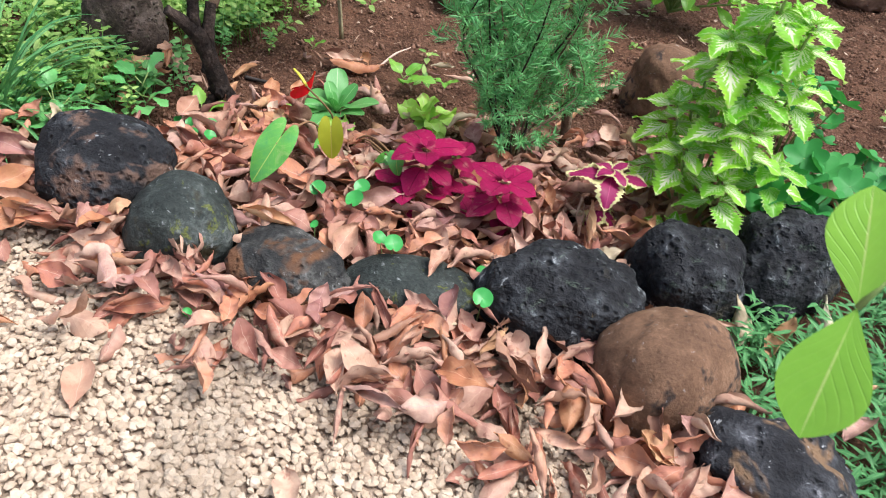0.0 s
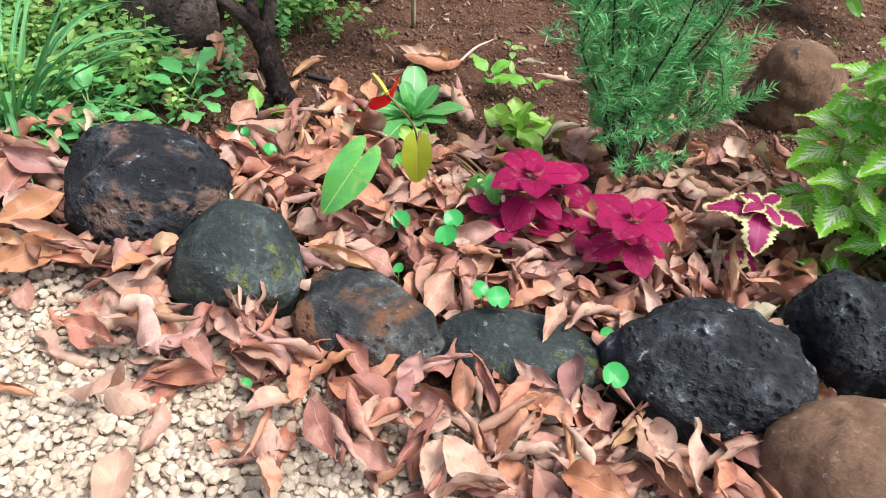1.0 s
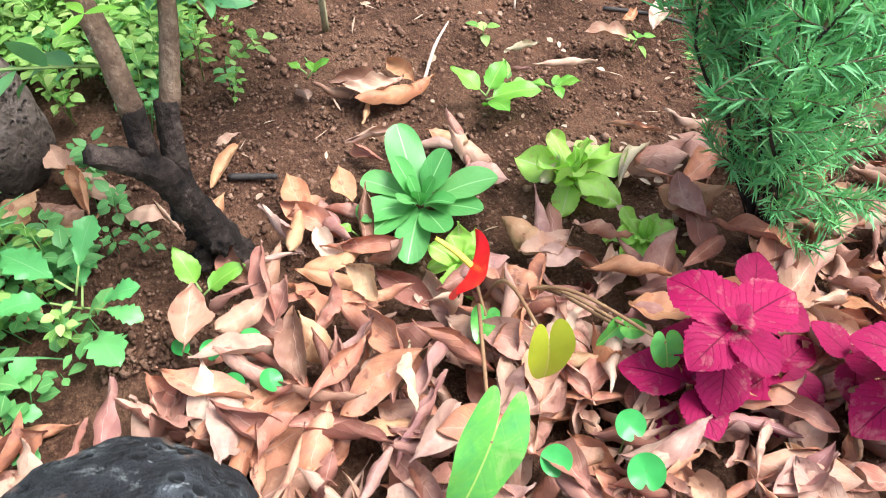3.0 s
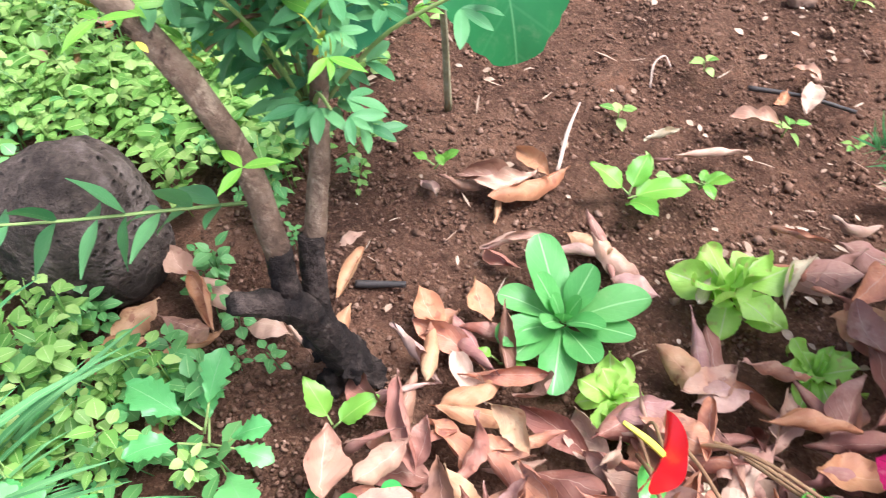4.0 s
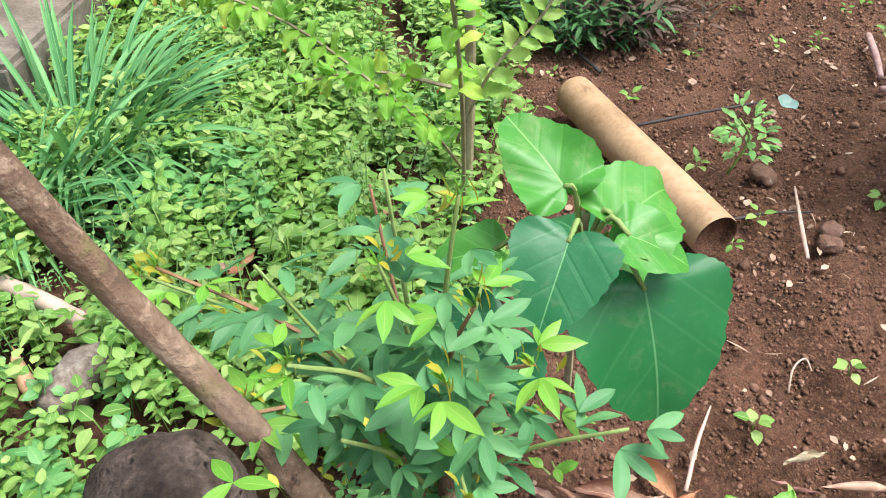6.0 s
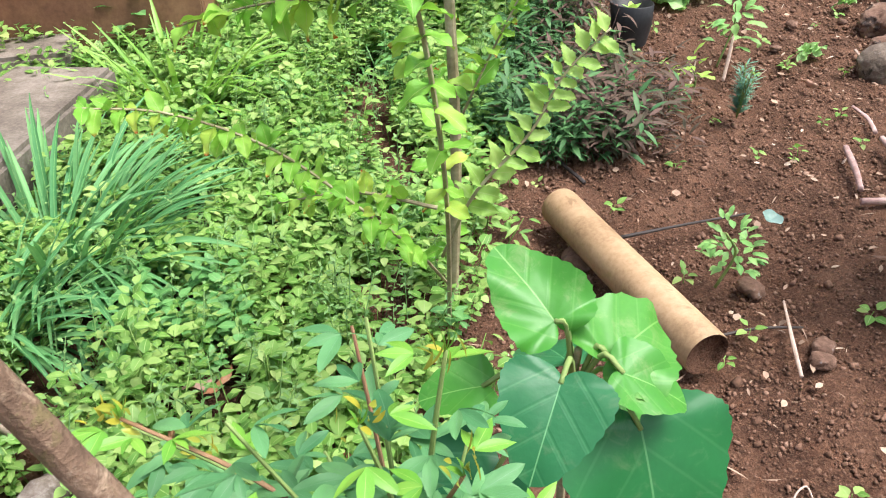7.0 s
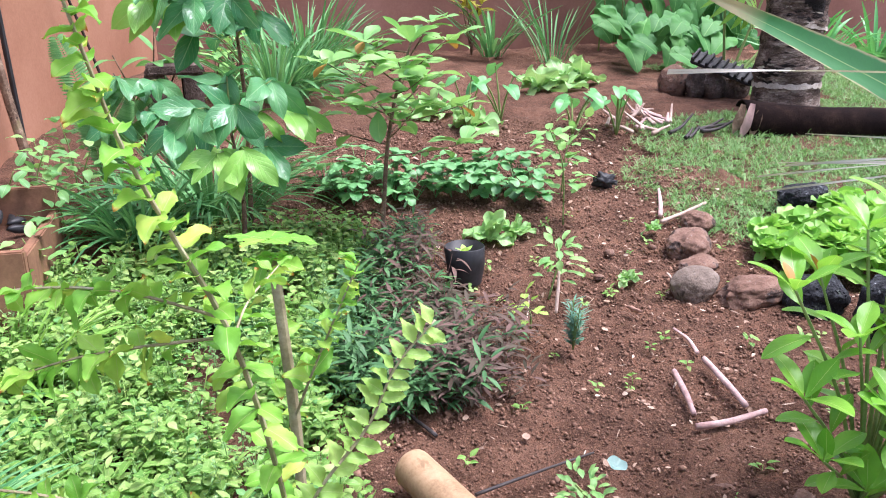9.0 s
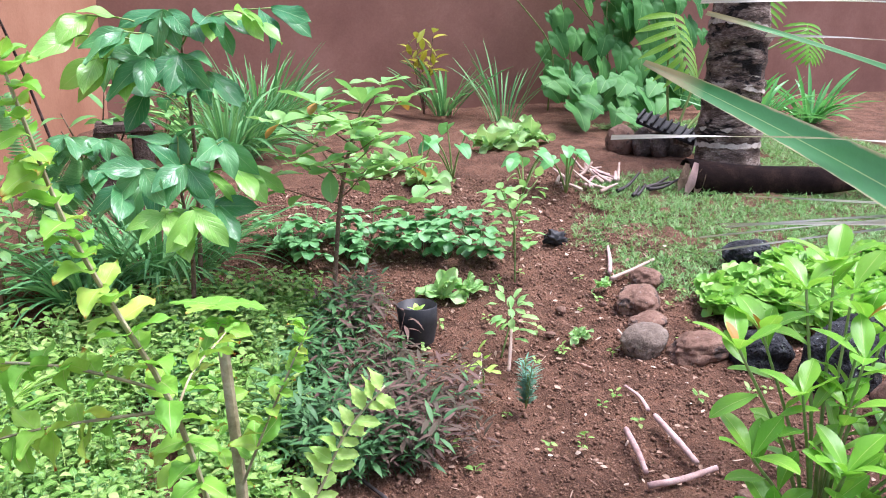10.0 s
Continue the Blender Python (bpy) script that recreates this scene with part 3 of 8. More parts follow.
WHITE_LEAF = rough_mat("pale_plastic_scrap", [(0.0, (0.13, 0.22, 0.18)), (1.0, (0.22, 0.32, 0.29))], 30.0, 90.0, 0.35, 0.3, 0.003, 0.0)
YELLOW = rough_mat("yellow_bud", [(0.0, (0.5, 0.45, 0.04)), (1.0, (0.75, 0.66, 0.1))], 30.0, 150.0, 0.5, 0.2, 0.002, 0.2)
LIGHT_STEM = rough_mat("tan_green_stem", [(0.0, (0.16, 0.13, 0.065)), (0.5, (0.3, 0.26, 0.15)), (1.0, (0.5, 0.45, 0.31))], 18.0, 120.0, 0.7, 0.4, 0.003, 0.2)
RING = rough_mat("pale_fibre_ring", [(0.0, (0.2, 0.16, 0.13)), (0.5, (0.42, 0.36, 0.3)), (1.0, (0.62, 0.56, 0.48))], 10.0, 90.0, 0.85, 0.6, 0.006, 0.0)


# ---- mesh tools ----
def smooth(a, b, x):
    u = np.clip((x - a) / (b - a), 0, 1)
    return u * u * (3 - 2 * u)


def ground_h(x, y):
    """The height of the ground: level near the path, rising gently to the back wall."""
    return 0.38 * smooth(3.0, 6.2, y) + 0.14 * smooth(6.0, 8.0, y)


def gz(x, y):
    return float(ground_h(x, y))


class Geo:
    """Collects quads or triangles with texture coordinates and makes one mesh of them."""

    def __init__(self, k=4):
        self.k, self.v, self.f, self.u, self.n = k, [], [], [], 0

    def add(self, tpl, m=None):
        v, f, u = tpl
        if m is not None:
            a = np.array(m)
            v = v @ a[:3, :3].T + a[:3, 3]
        self.v.append(v)
        self.f.append(f + self.n)
        self.u.append(u)
        self.n += len(v)
        return self

    def mesh(self, name, mat, flat=False):
        v, f, u = np.concatenate(self.v), np.concatenate(self.f), np.concatenate(self.u)
        me = bpy.data.meshes.new(name)
        me.vertices.add(len(v))
        me.vertices.foreach_set("co", v.astype(np.float32).ravel())
        me.loops.add(f.size)
        me.loops.foreach_set("vertex_index", f.astype(np.int32).ravel())
        me.polygons.add(len(f))
        me.polygons.foreach_set("loop_start", np.arange(0, f.size, self.k, dtype=np.int32))
        me.polygons.foreach_set("use_smooth", np.full(len(f), not flat))
        uvl = me.uv_layers.new(name="UVMap")
        uvl.data.foreach_set("uv", u[f.ravel()].astype(np.float32).ravel())
        me.materials.append(mat)
        me.update(calc_edges=True)
        me.validate()
        return me


PROF = dict(
    ovate=lambda s: np.sin(np.pi * s ** 0.72) ** 0.85,
    broad=lambda s: np.sin(np.pi * s ** 0.8) ** 0.62,
    lance=lambda s: np.sin(np.pi * s ** 0.85) ** 1.05,
    ellip=lambda s: np.sin(np.pi * s) ** 0.75,
    obov=lambda s: np.sin(np.pi * s ** 1.35) ** 0.8,
    strap=lambda s: np.minimum(1.0, (1.02 - s) * 3.0) ** 0.8 * np.minimum(1.0, 0.6 + s * 2),
    spoon=lambda s: 0.2 + 0.8 * np.sin(np.pi * np.clip((s - 0.22) / 0.78, 0, 1)) ** 0.6 * (s > 0.22),
    heart=lambda s: np.where(s > 0.3, np.sqrt(np.clip(1 - (np.abs(s - 0.3) / 0.7) ** 1.6, 0, 1)), np.sqrt(np.clip(1 - ((0.3 - s) / 0.42) ** 2, 0, 1))),
    roundish=lambda s: np.where(s < 0.42, np.sqrt(np.clip(1 - ((0.42 - s) / 0.44) ** 2, 0, 1)), np.cos(np.pi / 2 * (s - 0.42) / 0.58) ** 0.8),
    paddle=lambda s: np.where(s < 0.3, 0.16 + 0.5 * (s / 0.3) ** 2.2, np.sqrt(np.clip(1 - ((s - 0.62) / 0.385) ** 2, 0, 1)) ** 0.9),
    coffee=lambda s: np.sin(np.pi * np.clip(s, 0, 1) ** 0.92) ** 0.85 * np.where(s > 0.86, 1.0 - 0.35 * (s - 0.86) / 0.14, 1.0),
    round=lambda s: np.sqrt(np.clip(1 - (2 * s - 1) ** 2, 0, 1)),
    taper=lambda s: 1.0 - 0.78 * s,
    pointed=lambda s: np.minimum(1.0, (1.0 - s) * 1.7 + 0.02) ** 0.85,
    needle=lambda s: np.minimum(1.0, (1.05 - s) * 4.0),
)


def leaf(length, width, prof="ovate", nl=8, nw=4, bend=0.0, fold=0.0, curl=0.0, wave=0.0, heart=0.0, serr=0.0, teeth=0, twist=0.0, seed=0, lobes=0.0, lobe_n=5):
    """A leaf from the origin along +y, its face up: half width by profile, bent down along it, rolled or folded across it."""
    r = np.random.RandomState(seed)
    s = np.linspace(0, 1, nl + 1)
    c = np.linspace(-1, 1, nw + 1)
    w = np.maximum(PROF[prof](np.clip(s, 1e-4, 1 - 1e-4)), 0.015) * width * 0.5
    if teeth:
        w = w * (1 + serr * (((s * teeth) % 1.0) - 0.5))
    if lobes:
        w = w * (1 + lobes * np.cos(2 * np.pi * lobe_n * s))
    S, C = np.meshgrid(s, c, indexing="ij")
    Wd = w[:, None] * np.ones_like(C)
    if abs(curl) > 1e-3:
        cl = curl * (0.8 + 0.35 * np.sin(s * 3 + r.rand() * 3))[:, None]
        X, Z = Wd * np.sin(cl * C) / cl, Wd * (1 - np.cos(cl * C)) / cl
    else:
        X, Z = Wd * C, np.zeros_like(C)
    Z = Z + fold * np.abs(X)
    if wave:
        ph = r.rand() * 6
        Z = Z + wave * length * np.sin(S * 9 + ph + C * 1.5) * np.abs(C) ** 1.5
    th = bend * s
    step = length / nl
    py = np.concatenate([[0], np.cumsum(np.cos((th[1:] + th[:-1]) / 2) * step)])
    pz = -np.concatenate([[0], np.cumsum(np.sin((th[1:] + th[:-1]) / 2) * step)])
    if twist:
        a = (twist * s)[:, None]
        X, Z = X * np.cos(a) - Z * np.sin(a), X * np.sin(a) + Z * np.cos(a)
    Y = py[:, None] + Z * np.sin(th)[:, None]
    if heart:
        Y = Y - heart * length * C ** 2 * (1 - S) ** 2.5
    V = np.stack([X, Y, pz[:, None] + Z * np.cos(th)[:, None]], -1).reshape(-1, 3)
    i, j = np.meshgrid(np.arange(nl), np.arange(nw), indexing="ij")
    a = (i * (nw + 1) + j).ravel()
    Fc = np.stack([a, a + 1, a + nw + 2, a + nw + 1], -1)
    U = np.stack([0.5 + 0.5 * C, S], -1).reshape(-1, 2)
    return V, Fc, U


def dead_leaf(seed):
    """A dry fallen leaf: pointed at both ends on a short stalk, rolled along its midrib, arched along its length, its edges a little wavy."""
    r = np.random.RandomState(seed)
    nl, nw = 18, 8
    L, W = 0.108 * r.uniform(0.7, 1.15), 0.021 * r.uniform(0.7, 1.25)
    s, c = np.linspace(0, 1, nl + 1), np.linspace(-1, 1, nw + 1)
    b = np.clip((s - 0.07) / 0.93, 0, 1)
    peak = r.uniform(0.8, 1.25)
    w = np.maximum(np.sin(np.pi * b ** peak) ** r.uniform(0.72, 0.95), np.where(s < 0.12, 0.055, 0.02)) * W
    S, C = np.meshgrid(s, c, indexing="ij")
    tear = 1 - r.choice([0.0, 0.0, 0.25]) * np.exp(-((s - r.uniform(0.3, 0.8)) / 0.05) ** 2)
    wd = w[:, None] * np.where(C < 0, (1 + 0.05 * np.sin(s * r.uniform(8, 15) + r.rand() * 6))[:, None], (tear + 0.05 * np.sin(s * r.uniform(8, 15) + r.rand() * 6))[:, None])
    k = (r.choice([0.9, 1.5, 2.0, 2.5, 3.0]) * (0.8 + 0.45 * np.sin(s * r.uniform(1.0, 3.0) + r.rand() * 6)))[:, None]
    o = r.uniform(-0.45, 0.45)
    X = wd * (np.sin(k * (C + o)) - np.sin(k * o)) / k
    Z = wd * (np.cos(k * o) - np.cos(k * (C + o))) / k
    Z = Z + r.uniform(0.05, 0.3) * wd * np.abs(C)
    Z = Z + r.uniform(0.0018, 0.0045) * np.sin(S * r.uniform(6, 13) + np.sign(C) * r.rand() * 3 + r.rand() * 6) * np.abs(C) ** 1.6
    Z = Z + 0.0017 * np.sin(S * r.uniform(14, 24) + C * r.uniform(-4, 4) + r.rand() * 6)
    th = r.uniform(-0.8, 1.0) * (s - 0.3) + 0.22 * np.sin(s * r.uniform(3, 6) + r.rand() * 6)
    tw = (r.uniform(-0.7, 0.7) * s)[:, None]
    X, Z = X * np.cos(tw) - Z * np.sin(tw), X * np.sin(tw) + Z * np.cos(tw)
    py = np.concatenate([[0], np.cumsum(np.cos((th[1:] + th[:-1]) / 2))]) * L / nl - L / 2
    pz = -np.concatenate([[0], np.cumsum(np.sin((th[1:] + th[:-1]) / 2))]) * L / nl
    X = X + (0.008 * r.uniform(-1, 1) * np.sin(s * 3.1))[:, None]
    V = np.stack([X, py[:, None] + Z * np.sin(th)[:, None], (pz - pz.mean())[:, None] + Z * np.cos(th)[:, None]], -1).reshape(-1, 3)
    V = V + r.normal(0, 0.0005, V.shape)
    i, j = np.meshgrid(np.arange(nl), np.arange(nw), indexing="ij")
    a = (i * (nw + 1) + j).ravel()
    return V, np.stack([a, a + 1, a + nw + 2, a + nw + 1], -1), np.stack([0.5 + 0.5 * C, S], -1).reshape(-1, 2)


HEART_RIM = [(0, 1.0), (8, 0.92), (20, 0.77), (35, 0.64), (55, 0.54), (80, 0.49), (105, 0.47), (130, 0.46), (150, 0.43), (164, 0.35), (173, 0.22), (180, 0.09)]


def cordate(length, width, bend=0.3, fold=0.1, wave=0.0, serr=0.0, teeth=0, nr=6, ns=60, lobes=0.0, seed=0, tip=1.0, back=1.0):
    """A heart-shaped leaf with round lobes; its stalk joins at the origin and its tip points along +y."""
    r = np.random.RandomState(seed)
    rim = spline(HEART_RIM, 80)
    t = np.linspace(-np.pi, np.pi, ns + 1)
    R = np.interp(np.degrees(np.abs(t)), rim[:, 0], rim[:, 1])
    R = np.where(np.abs(t) < 0.5, R * (tip + (1 - tip) * np.abs(t) / 0.5), R)
    if lobes:
        R = R * (1 + lobes * np.cos(t * 5))
    if teeth:
        R = R * (1 + serr * (((np.abs(t) / np.pi * teeth) % 1.0) - 0.5))
    x, y = R * np.sin(t), R * np.cos(t)
    x, y = x * width * 0.5 / np.abs(x).max(), np.where(y < 0, y * back, y) * length
    Q, T = np.meshgrid(np.linspace(0.01, 1, nr + 1), t, indexing="ij")
    X, Y = Q * x[None, :], Q * y[None, :]
    Z = fold * np.abs(X) + wave * length * np.sin(T * 5 + r.rand() * 6) * Q ** 2 + 0.5 * wave * length * np.sin(X * 90 + Y * 50 + r.rand() * 6) * Q
    th = bend * Y / length + 1e-6
    Yb = np.sin(th) * length / bend if bend else Y
    Zb = -(1 - np.cos(th)) * length / bend if bend else 0 * Y
    V = np.stack([X, Yb + Z * np.sin(th), Zb + Z * np.cos(th)], -1).reshape(-1, 3)
    i, j = np.meshgrid(np.arange(nr), np.arange(ns), indexing="ij")
    a = (i * (ns + 1) + j).ravel()
    U = np.stack([0.5 + X / width, np.clip(0.25 + 0.75 * Y / length, 0, 1)], -1).reshape(-1, 2)
    return V, np.stack([a, a + 1, a + ns + 2, a + ns + 1], -1), U


def disc(radius, lobes=0, depth=0.0, notch=0.0, cup=0.0, nr=4, ns=24, wave=0.0, seed=0):
    """A round leaf about the origin: lobed rim, an open notch towards -y, cupped or waved."""
    r = np.random.RandomState(seed)
    t = np.linspace(0, 2 * np.pi, ns + 1) - np.pi / 2
    q = np.linspace(0.02, 1, nr + 1)
    rim = radius * (1 + (depth * np.abs(np.sin(lobes * (t + np.pi / 2) / 2)) - depth * 0.5 if lobes else 0 * t))
    gap = notch * np.exp(-((np.minimum(t + np.pi / 2, 1.5 * np.pi - t)) / 0.18) ** 2)
    rim = rim * (1 - gap)
    Q, T = np.meshgrid(q, t, indexing="ij")
    R = Q * rim[None, :]
    Z = cup * R ** 2 / radius + wave * radius * np.sin(T * 4 + r.rand() * 6) * Q ** 2
    V = np.stack([R * np.cos(T), R * np.sin(T), Z], -1).reshape(-1, 3)
    i, j = np.meshgrid(np.arange(nr), np.arange(ns), indexing="ij")
    a = (i * (ns + 1) + j).ravel()
    Fc = np.stack([a, a + ns + 1, a + ns + 2, a + 1], -1)
    U = np.stack([0.5 + 0.5 * Q * np.cos(T), 0.5 + 0.5 * Q * np.sin(T)], -1).reshape(-1, 2)
    return V, Fc, U


def tube(pts, radii, seg=8, rough=0.0, seed=0):
    """A round stem along a line of points with a radius at each, closed at both ends."""
    r = np.random.RandomState(seed)
    p = np.array(pts, float)
    rad = np.interp(np.linspace(0, 1, len(p)), np.linspace(0, 1, len(radii)), radii)
    d = np.gradient(p, axis=0)
    d /= np.linalg.norm(d, axis=1)[:, None] + 1e-9
    up = np.array([0.31, 0.17, 0.93]) if abs(d[0, 2]) < 0.8 else np.array([0.9, 0.3, 0.1])
    V, U = [], []
    p = np.concatenate([p[:1], p, p[-1:]])
    d = np.concatenate([d[:1], d, d[-1:]])
    rad = np.concatenate([[rad[0] * 0.02], rad, [rad[-1] * 0.02]])
    a = np.linspace(0, 2 * np.pi, seg + 1)
    for k in range(len(p)):
        x = np.cross(up, d[k])
        x /= np.linalg.norm(x) + 1e-9
        y = np.cross(d[k], x)
        rr = rad[k] * (1 + rough * (r.rand(seg + 1) - 0.5))
        rr[-1] = rr[0]
        V.append(p[k] + np.outer(np.cos(a) * rr, x) + np.outer(np.sin(a) * rr, y))
        U.append(np.stack([a / 6.2832, np.full(seg + 1, k / len(p))], -1))
    n = seg + 1
    i, j = np.meshgrid(np.arange(len(p) - 1), np.arange(seg), indexing="ij")
    b = (i * n + j).ravel()
    return np.concatenate(V), np.stack([b, b + 1, b + n + 1, b + n], -1), np.concatenate(U)


def spline(pts, n=12):
    """A smooth line through a few points."""
    p = np.array(pts, float)
    if len(p) < 3:
        return p[0] + np.linspace(0, 1, n)[:, None] * (p[-1] - p[0])
    q = np.concatenate([2 * p[:1] - p[1:2], p, 2 * p[-1:] - p[-2:-1]])
    out = []
    for t in np.linspace(0, len(p) - 1.0001, n):
        i, u = int(t), t - int(t)
        a, b, c, d = q[i:i + 4]
        out.append(0.5 * (2 * b + (c - a) * u + (2 * a - 5 * b + 4 * c - d) * u * u + (3 * b - a - 3 * c + d) * u ** 3))
    return np.array(out)


def frame_of(p, d, up=(0, 0, 1), s=1.0):
    """The matrix that lays a leaf's +y along d with its face towards up, at p."""
    y = Vector(d).normalized()
    x = y.cross(Vector(up))
    if x.length < 1e-3:
        x = Vector((1, 0, 0))
    x.normalize()
    z = x.cross(y)
    m = Matrix((x, y, z)).transposed().to_4x4()
    return Matrix.Translation(Vector(p)) @ m @ Matrix.Scale(s, 4)


def rot(yaw, pitch, roll, p=(0, 0, 0), s=1.0):
    return Matrix.Translation(p) @ Euler((pitch, roll, yaw), "XYZ").to_matrix().to_4x4() @ Matrix.Scale(s, 4)


def thing(name, loc, label, category, group="", kind=""):
    ob = new(name)
    ob.empty_display_size = 0.05
    ob.matrix_basis = Matrix.Translation(loc)
    return tagged(ob, label, category, group, kind)


def put(name, me, parent=None, m=None, label=""):
    """Links a mesh as an object; m is its place in the world."""
    ob = new(name, me)
    m = Matrix.Identity(4) if m is None else m
    if parent is not None:
        ob.parent = parent
        base = parent.matrix_basis.translation.copy()
        if parent.parent is not None:
            base += parent.parent.matrix_basis.translation
        ob.matrix_basis = Matrix.Translation(-base) @ m
    else:
        ob.matrix_basis = m
    if label:
        ob["label"] = label
    return ob


def solid(name, geo, mat, parent=None, m=None, label="", flat=False):
    return put(name, geo.mesh(name, mat, flat), parent, m, label)


ICO = {}
for sub in (1, 2, 3, 5):
    bm = bmesh.new()
    bmesh.ops.create_icosphere(bm, subdivisions=sub, radius=1.0)
    bm.verts.ensure_lookup_table()
    ICO[sub] = (np.array([v.co[:] for v in bm.verts]), np.array([[v.index for v in f.verts] for f in bm.faces]))
    bm.free()


def lump(sub, size, seed, amount=0.25, freq=1.3, square=2.0):
    """A stone: a ball pushed out of round by noise, flatter where square is above 2."""
    v, f = ICO[sub]
    off = Vector((seed * 3.7, seed * 1.3, seed * 2.1))
    n = (np.abs(v) ** square).sum(1) ** (-1.0 / square)
    w = np.array([1 + amount * noise.noise(Vector(p) * freq + off) + amount * 0.35 * noise.noise(Vector(p) * freq * 3 + off) + (amount * 0.14 * noise.noise(Vector(p) * freq * 9 + off) if sub > 3 else 0.0) for p in v])
    v = v * (n * w)[:, None] * np.array(size)
    return v, f, v[:, :2] * 0 + 0.5


def box_mesh(name, size, mat, bevel=0.006):
    bm = bmesh.new()
    bmesh.ops.create_cube(bm, size=1.0)
    for v in bm.verts:
        v.co = Vector((v.co.x * size[0], v.co.y * size[1], v.co.z * size[2]))
    bmesh.ops.bevel(bm, geom=bm.edges[:], offset=bevel, segments=2, affect="EDGES")
    me = bpy.data.meshes.new(name)
    bm.to_mesh(me)
    bm.free()
    me.materials.append(mat)
    return me


# ---- ground and walls ----
def make_ground():
    xs = np.concatenate([[-60, -30, -12, -6, -3.2], np.arange(-2.2, 4.61, 0.03), [5.2, 6, 8, 14, 30, 60]])
    ys = np.concatenate([[-60, -30, -12, -5, -2, -1], np.arange(-0.2, 6.0, 0.03), np.arange(6.0, 8.4, 0.12), [9.5, 12, 18, 35, 70]])
    X, Y = np.meshgrid(xs, ys, indexing="ij")
    Z = ground_h(X, Y)
    rough = np.zeros_like(Z)
    for i in range(X.shape[0]):
        for j in range(X.shape[1]):
            x, y = X[i, j], Y[i, j]
            if -2.3 < x < 4.7 and -0.3 < y < 8.3:
                rough[i, j] = 0.035 * noise.noise((x * 2.2, y * 2.2, 1.0)) + 0.016 * noise.noise((x * 9, y * 9, 4.0)) + 0.011 * noise.noise((x * 27, y * 27, 8.0))
    keep = smooth(1.25, 1.7, Y)
    Z = Z + rough * (0.15 + 0.85 * keep) - 0.012
    V = np.stack([X, Y, Z], -1).reshape(-1, 3)
    n, m = X.shape
    i, j = np.meshgrid(np.arange(n - 1), np.arange(m - 1), indexing="ij")
    a = (i * m + j).ravel()
    g = Geo()
    g.add((V, np.stack([a, a + m, a + m + 1, a + 1], -1), V[:, :2]))
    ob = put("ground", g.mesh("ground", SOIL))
    return tagged(ob, "bare crumbly red-brown garden soil, its colour brightened towards the back", "ground", kind="structure")


make_ground()

BACK_Y = 7.75
me = box_mesh("wall_north", (9.2, 0.2, 2.6), WALL, 0.01)
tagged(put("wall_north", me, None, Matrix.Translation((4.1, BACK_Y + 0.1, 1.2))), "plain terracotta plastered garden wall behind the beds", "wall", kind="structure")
p0, p1 = Vector((-1.62, 3.1, 0)), Vector((-0.3, BACK_Y + 0.05, 0))
dvec = (p1 - p0)
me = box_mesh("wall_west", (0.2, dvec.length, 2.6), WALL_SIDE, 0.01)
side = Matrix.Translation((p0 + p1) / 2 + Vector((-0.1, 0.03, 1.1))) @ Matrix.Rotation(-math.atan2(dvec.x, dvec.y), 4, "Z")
tagged(put("wall_west", me, None, side), "orange plastered garden wall, soft daylight put into its colour", "wall", kind="structure")


# ---- gravel path ----
EDGE = [(-4.0, 1.35), (-1.6, 1.27), (-0.7, 1.15), (-0.45, 1.02), (-0.2, 0.94), (0.0, 0.9), (0.25, 0.82), (0.42, 0.66), (0.56, 0.5), (0.66, 0.2), (0.8, -0.4), (1.0, -3.0)]


def gravel_top(x):
    return np.interp(x, [e[0] for e in EDGE], [e[1] for e in EDGE])


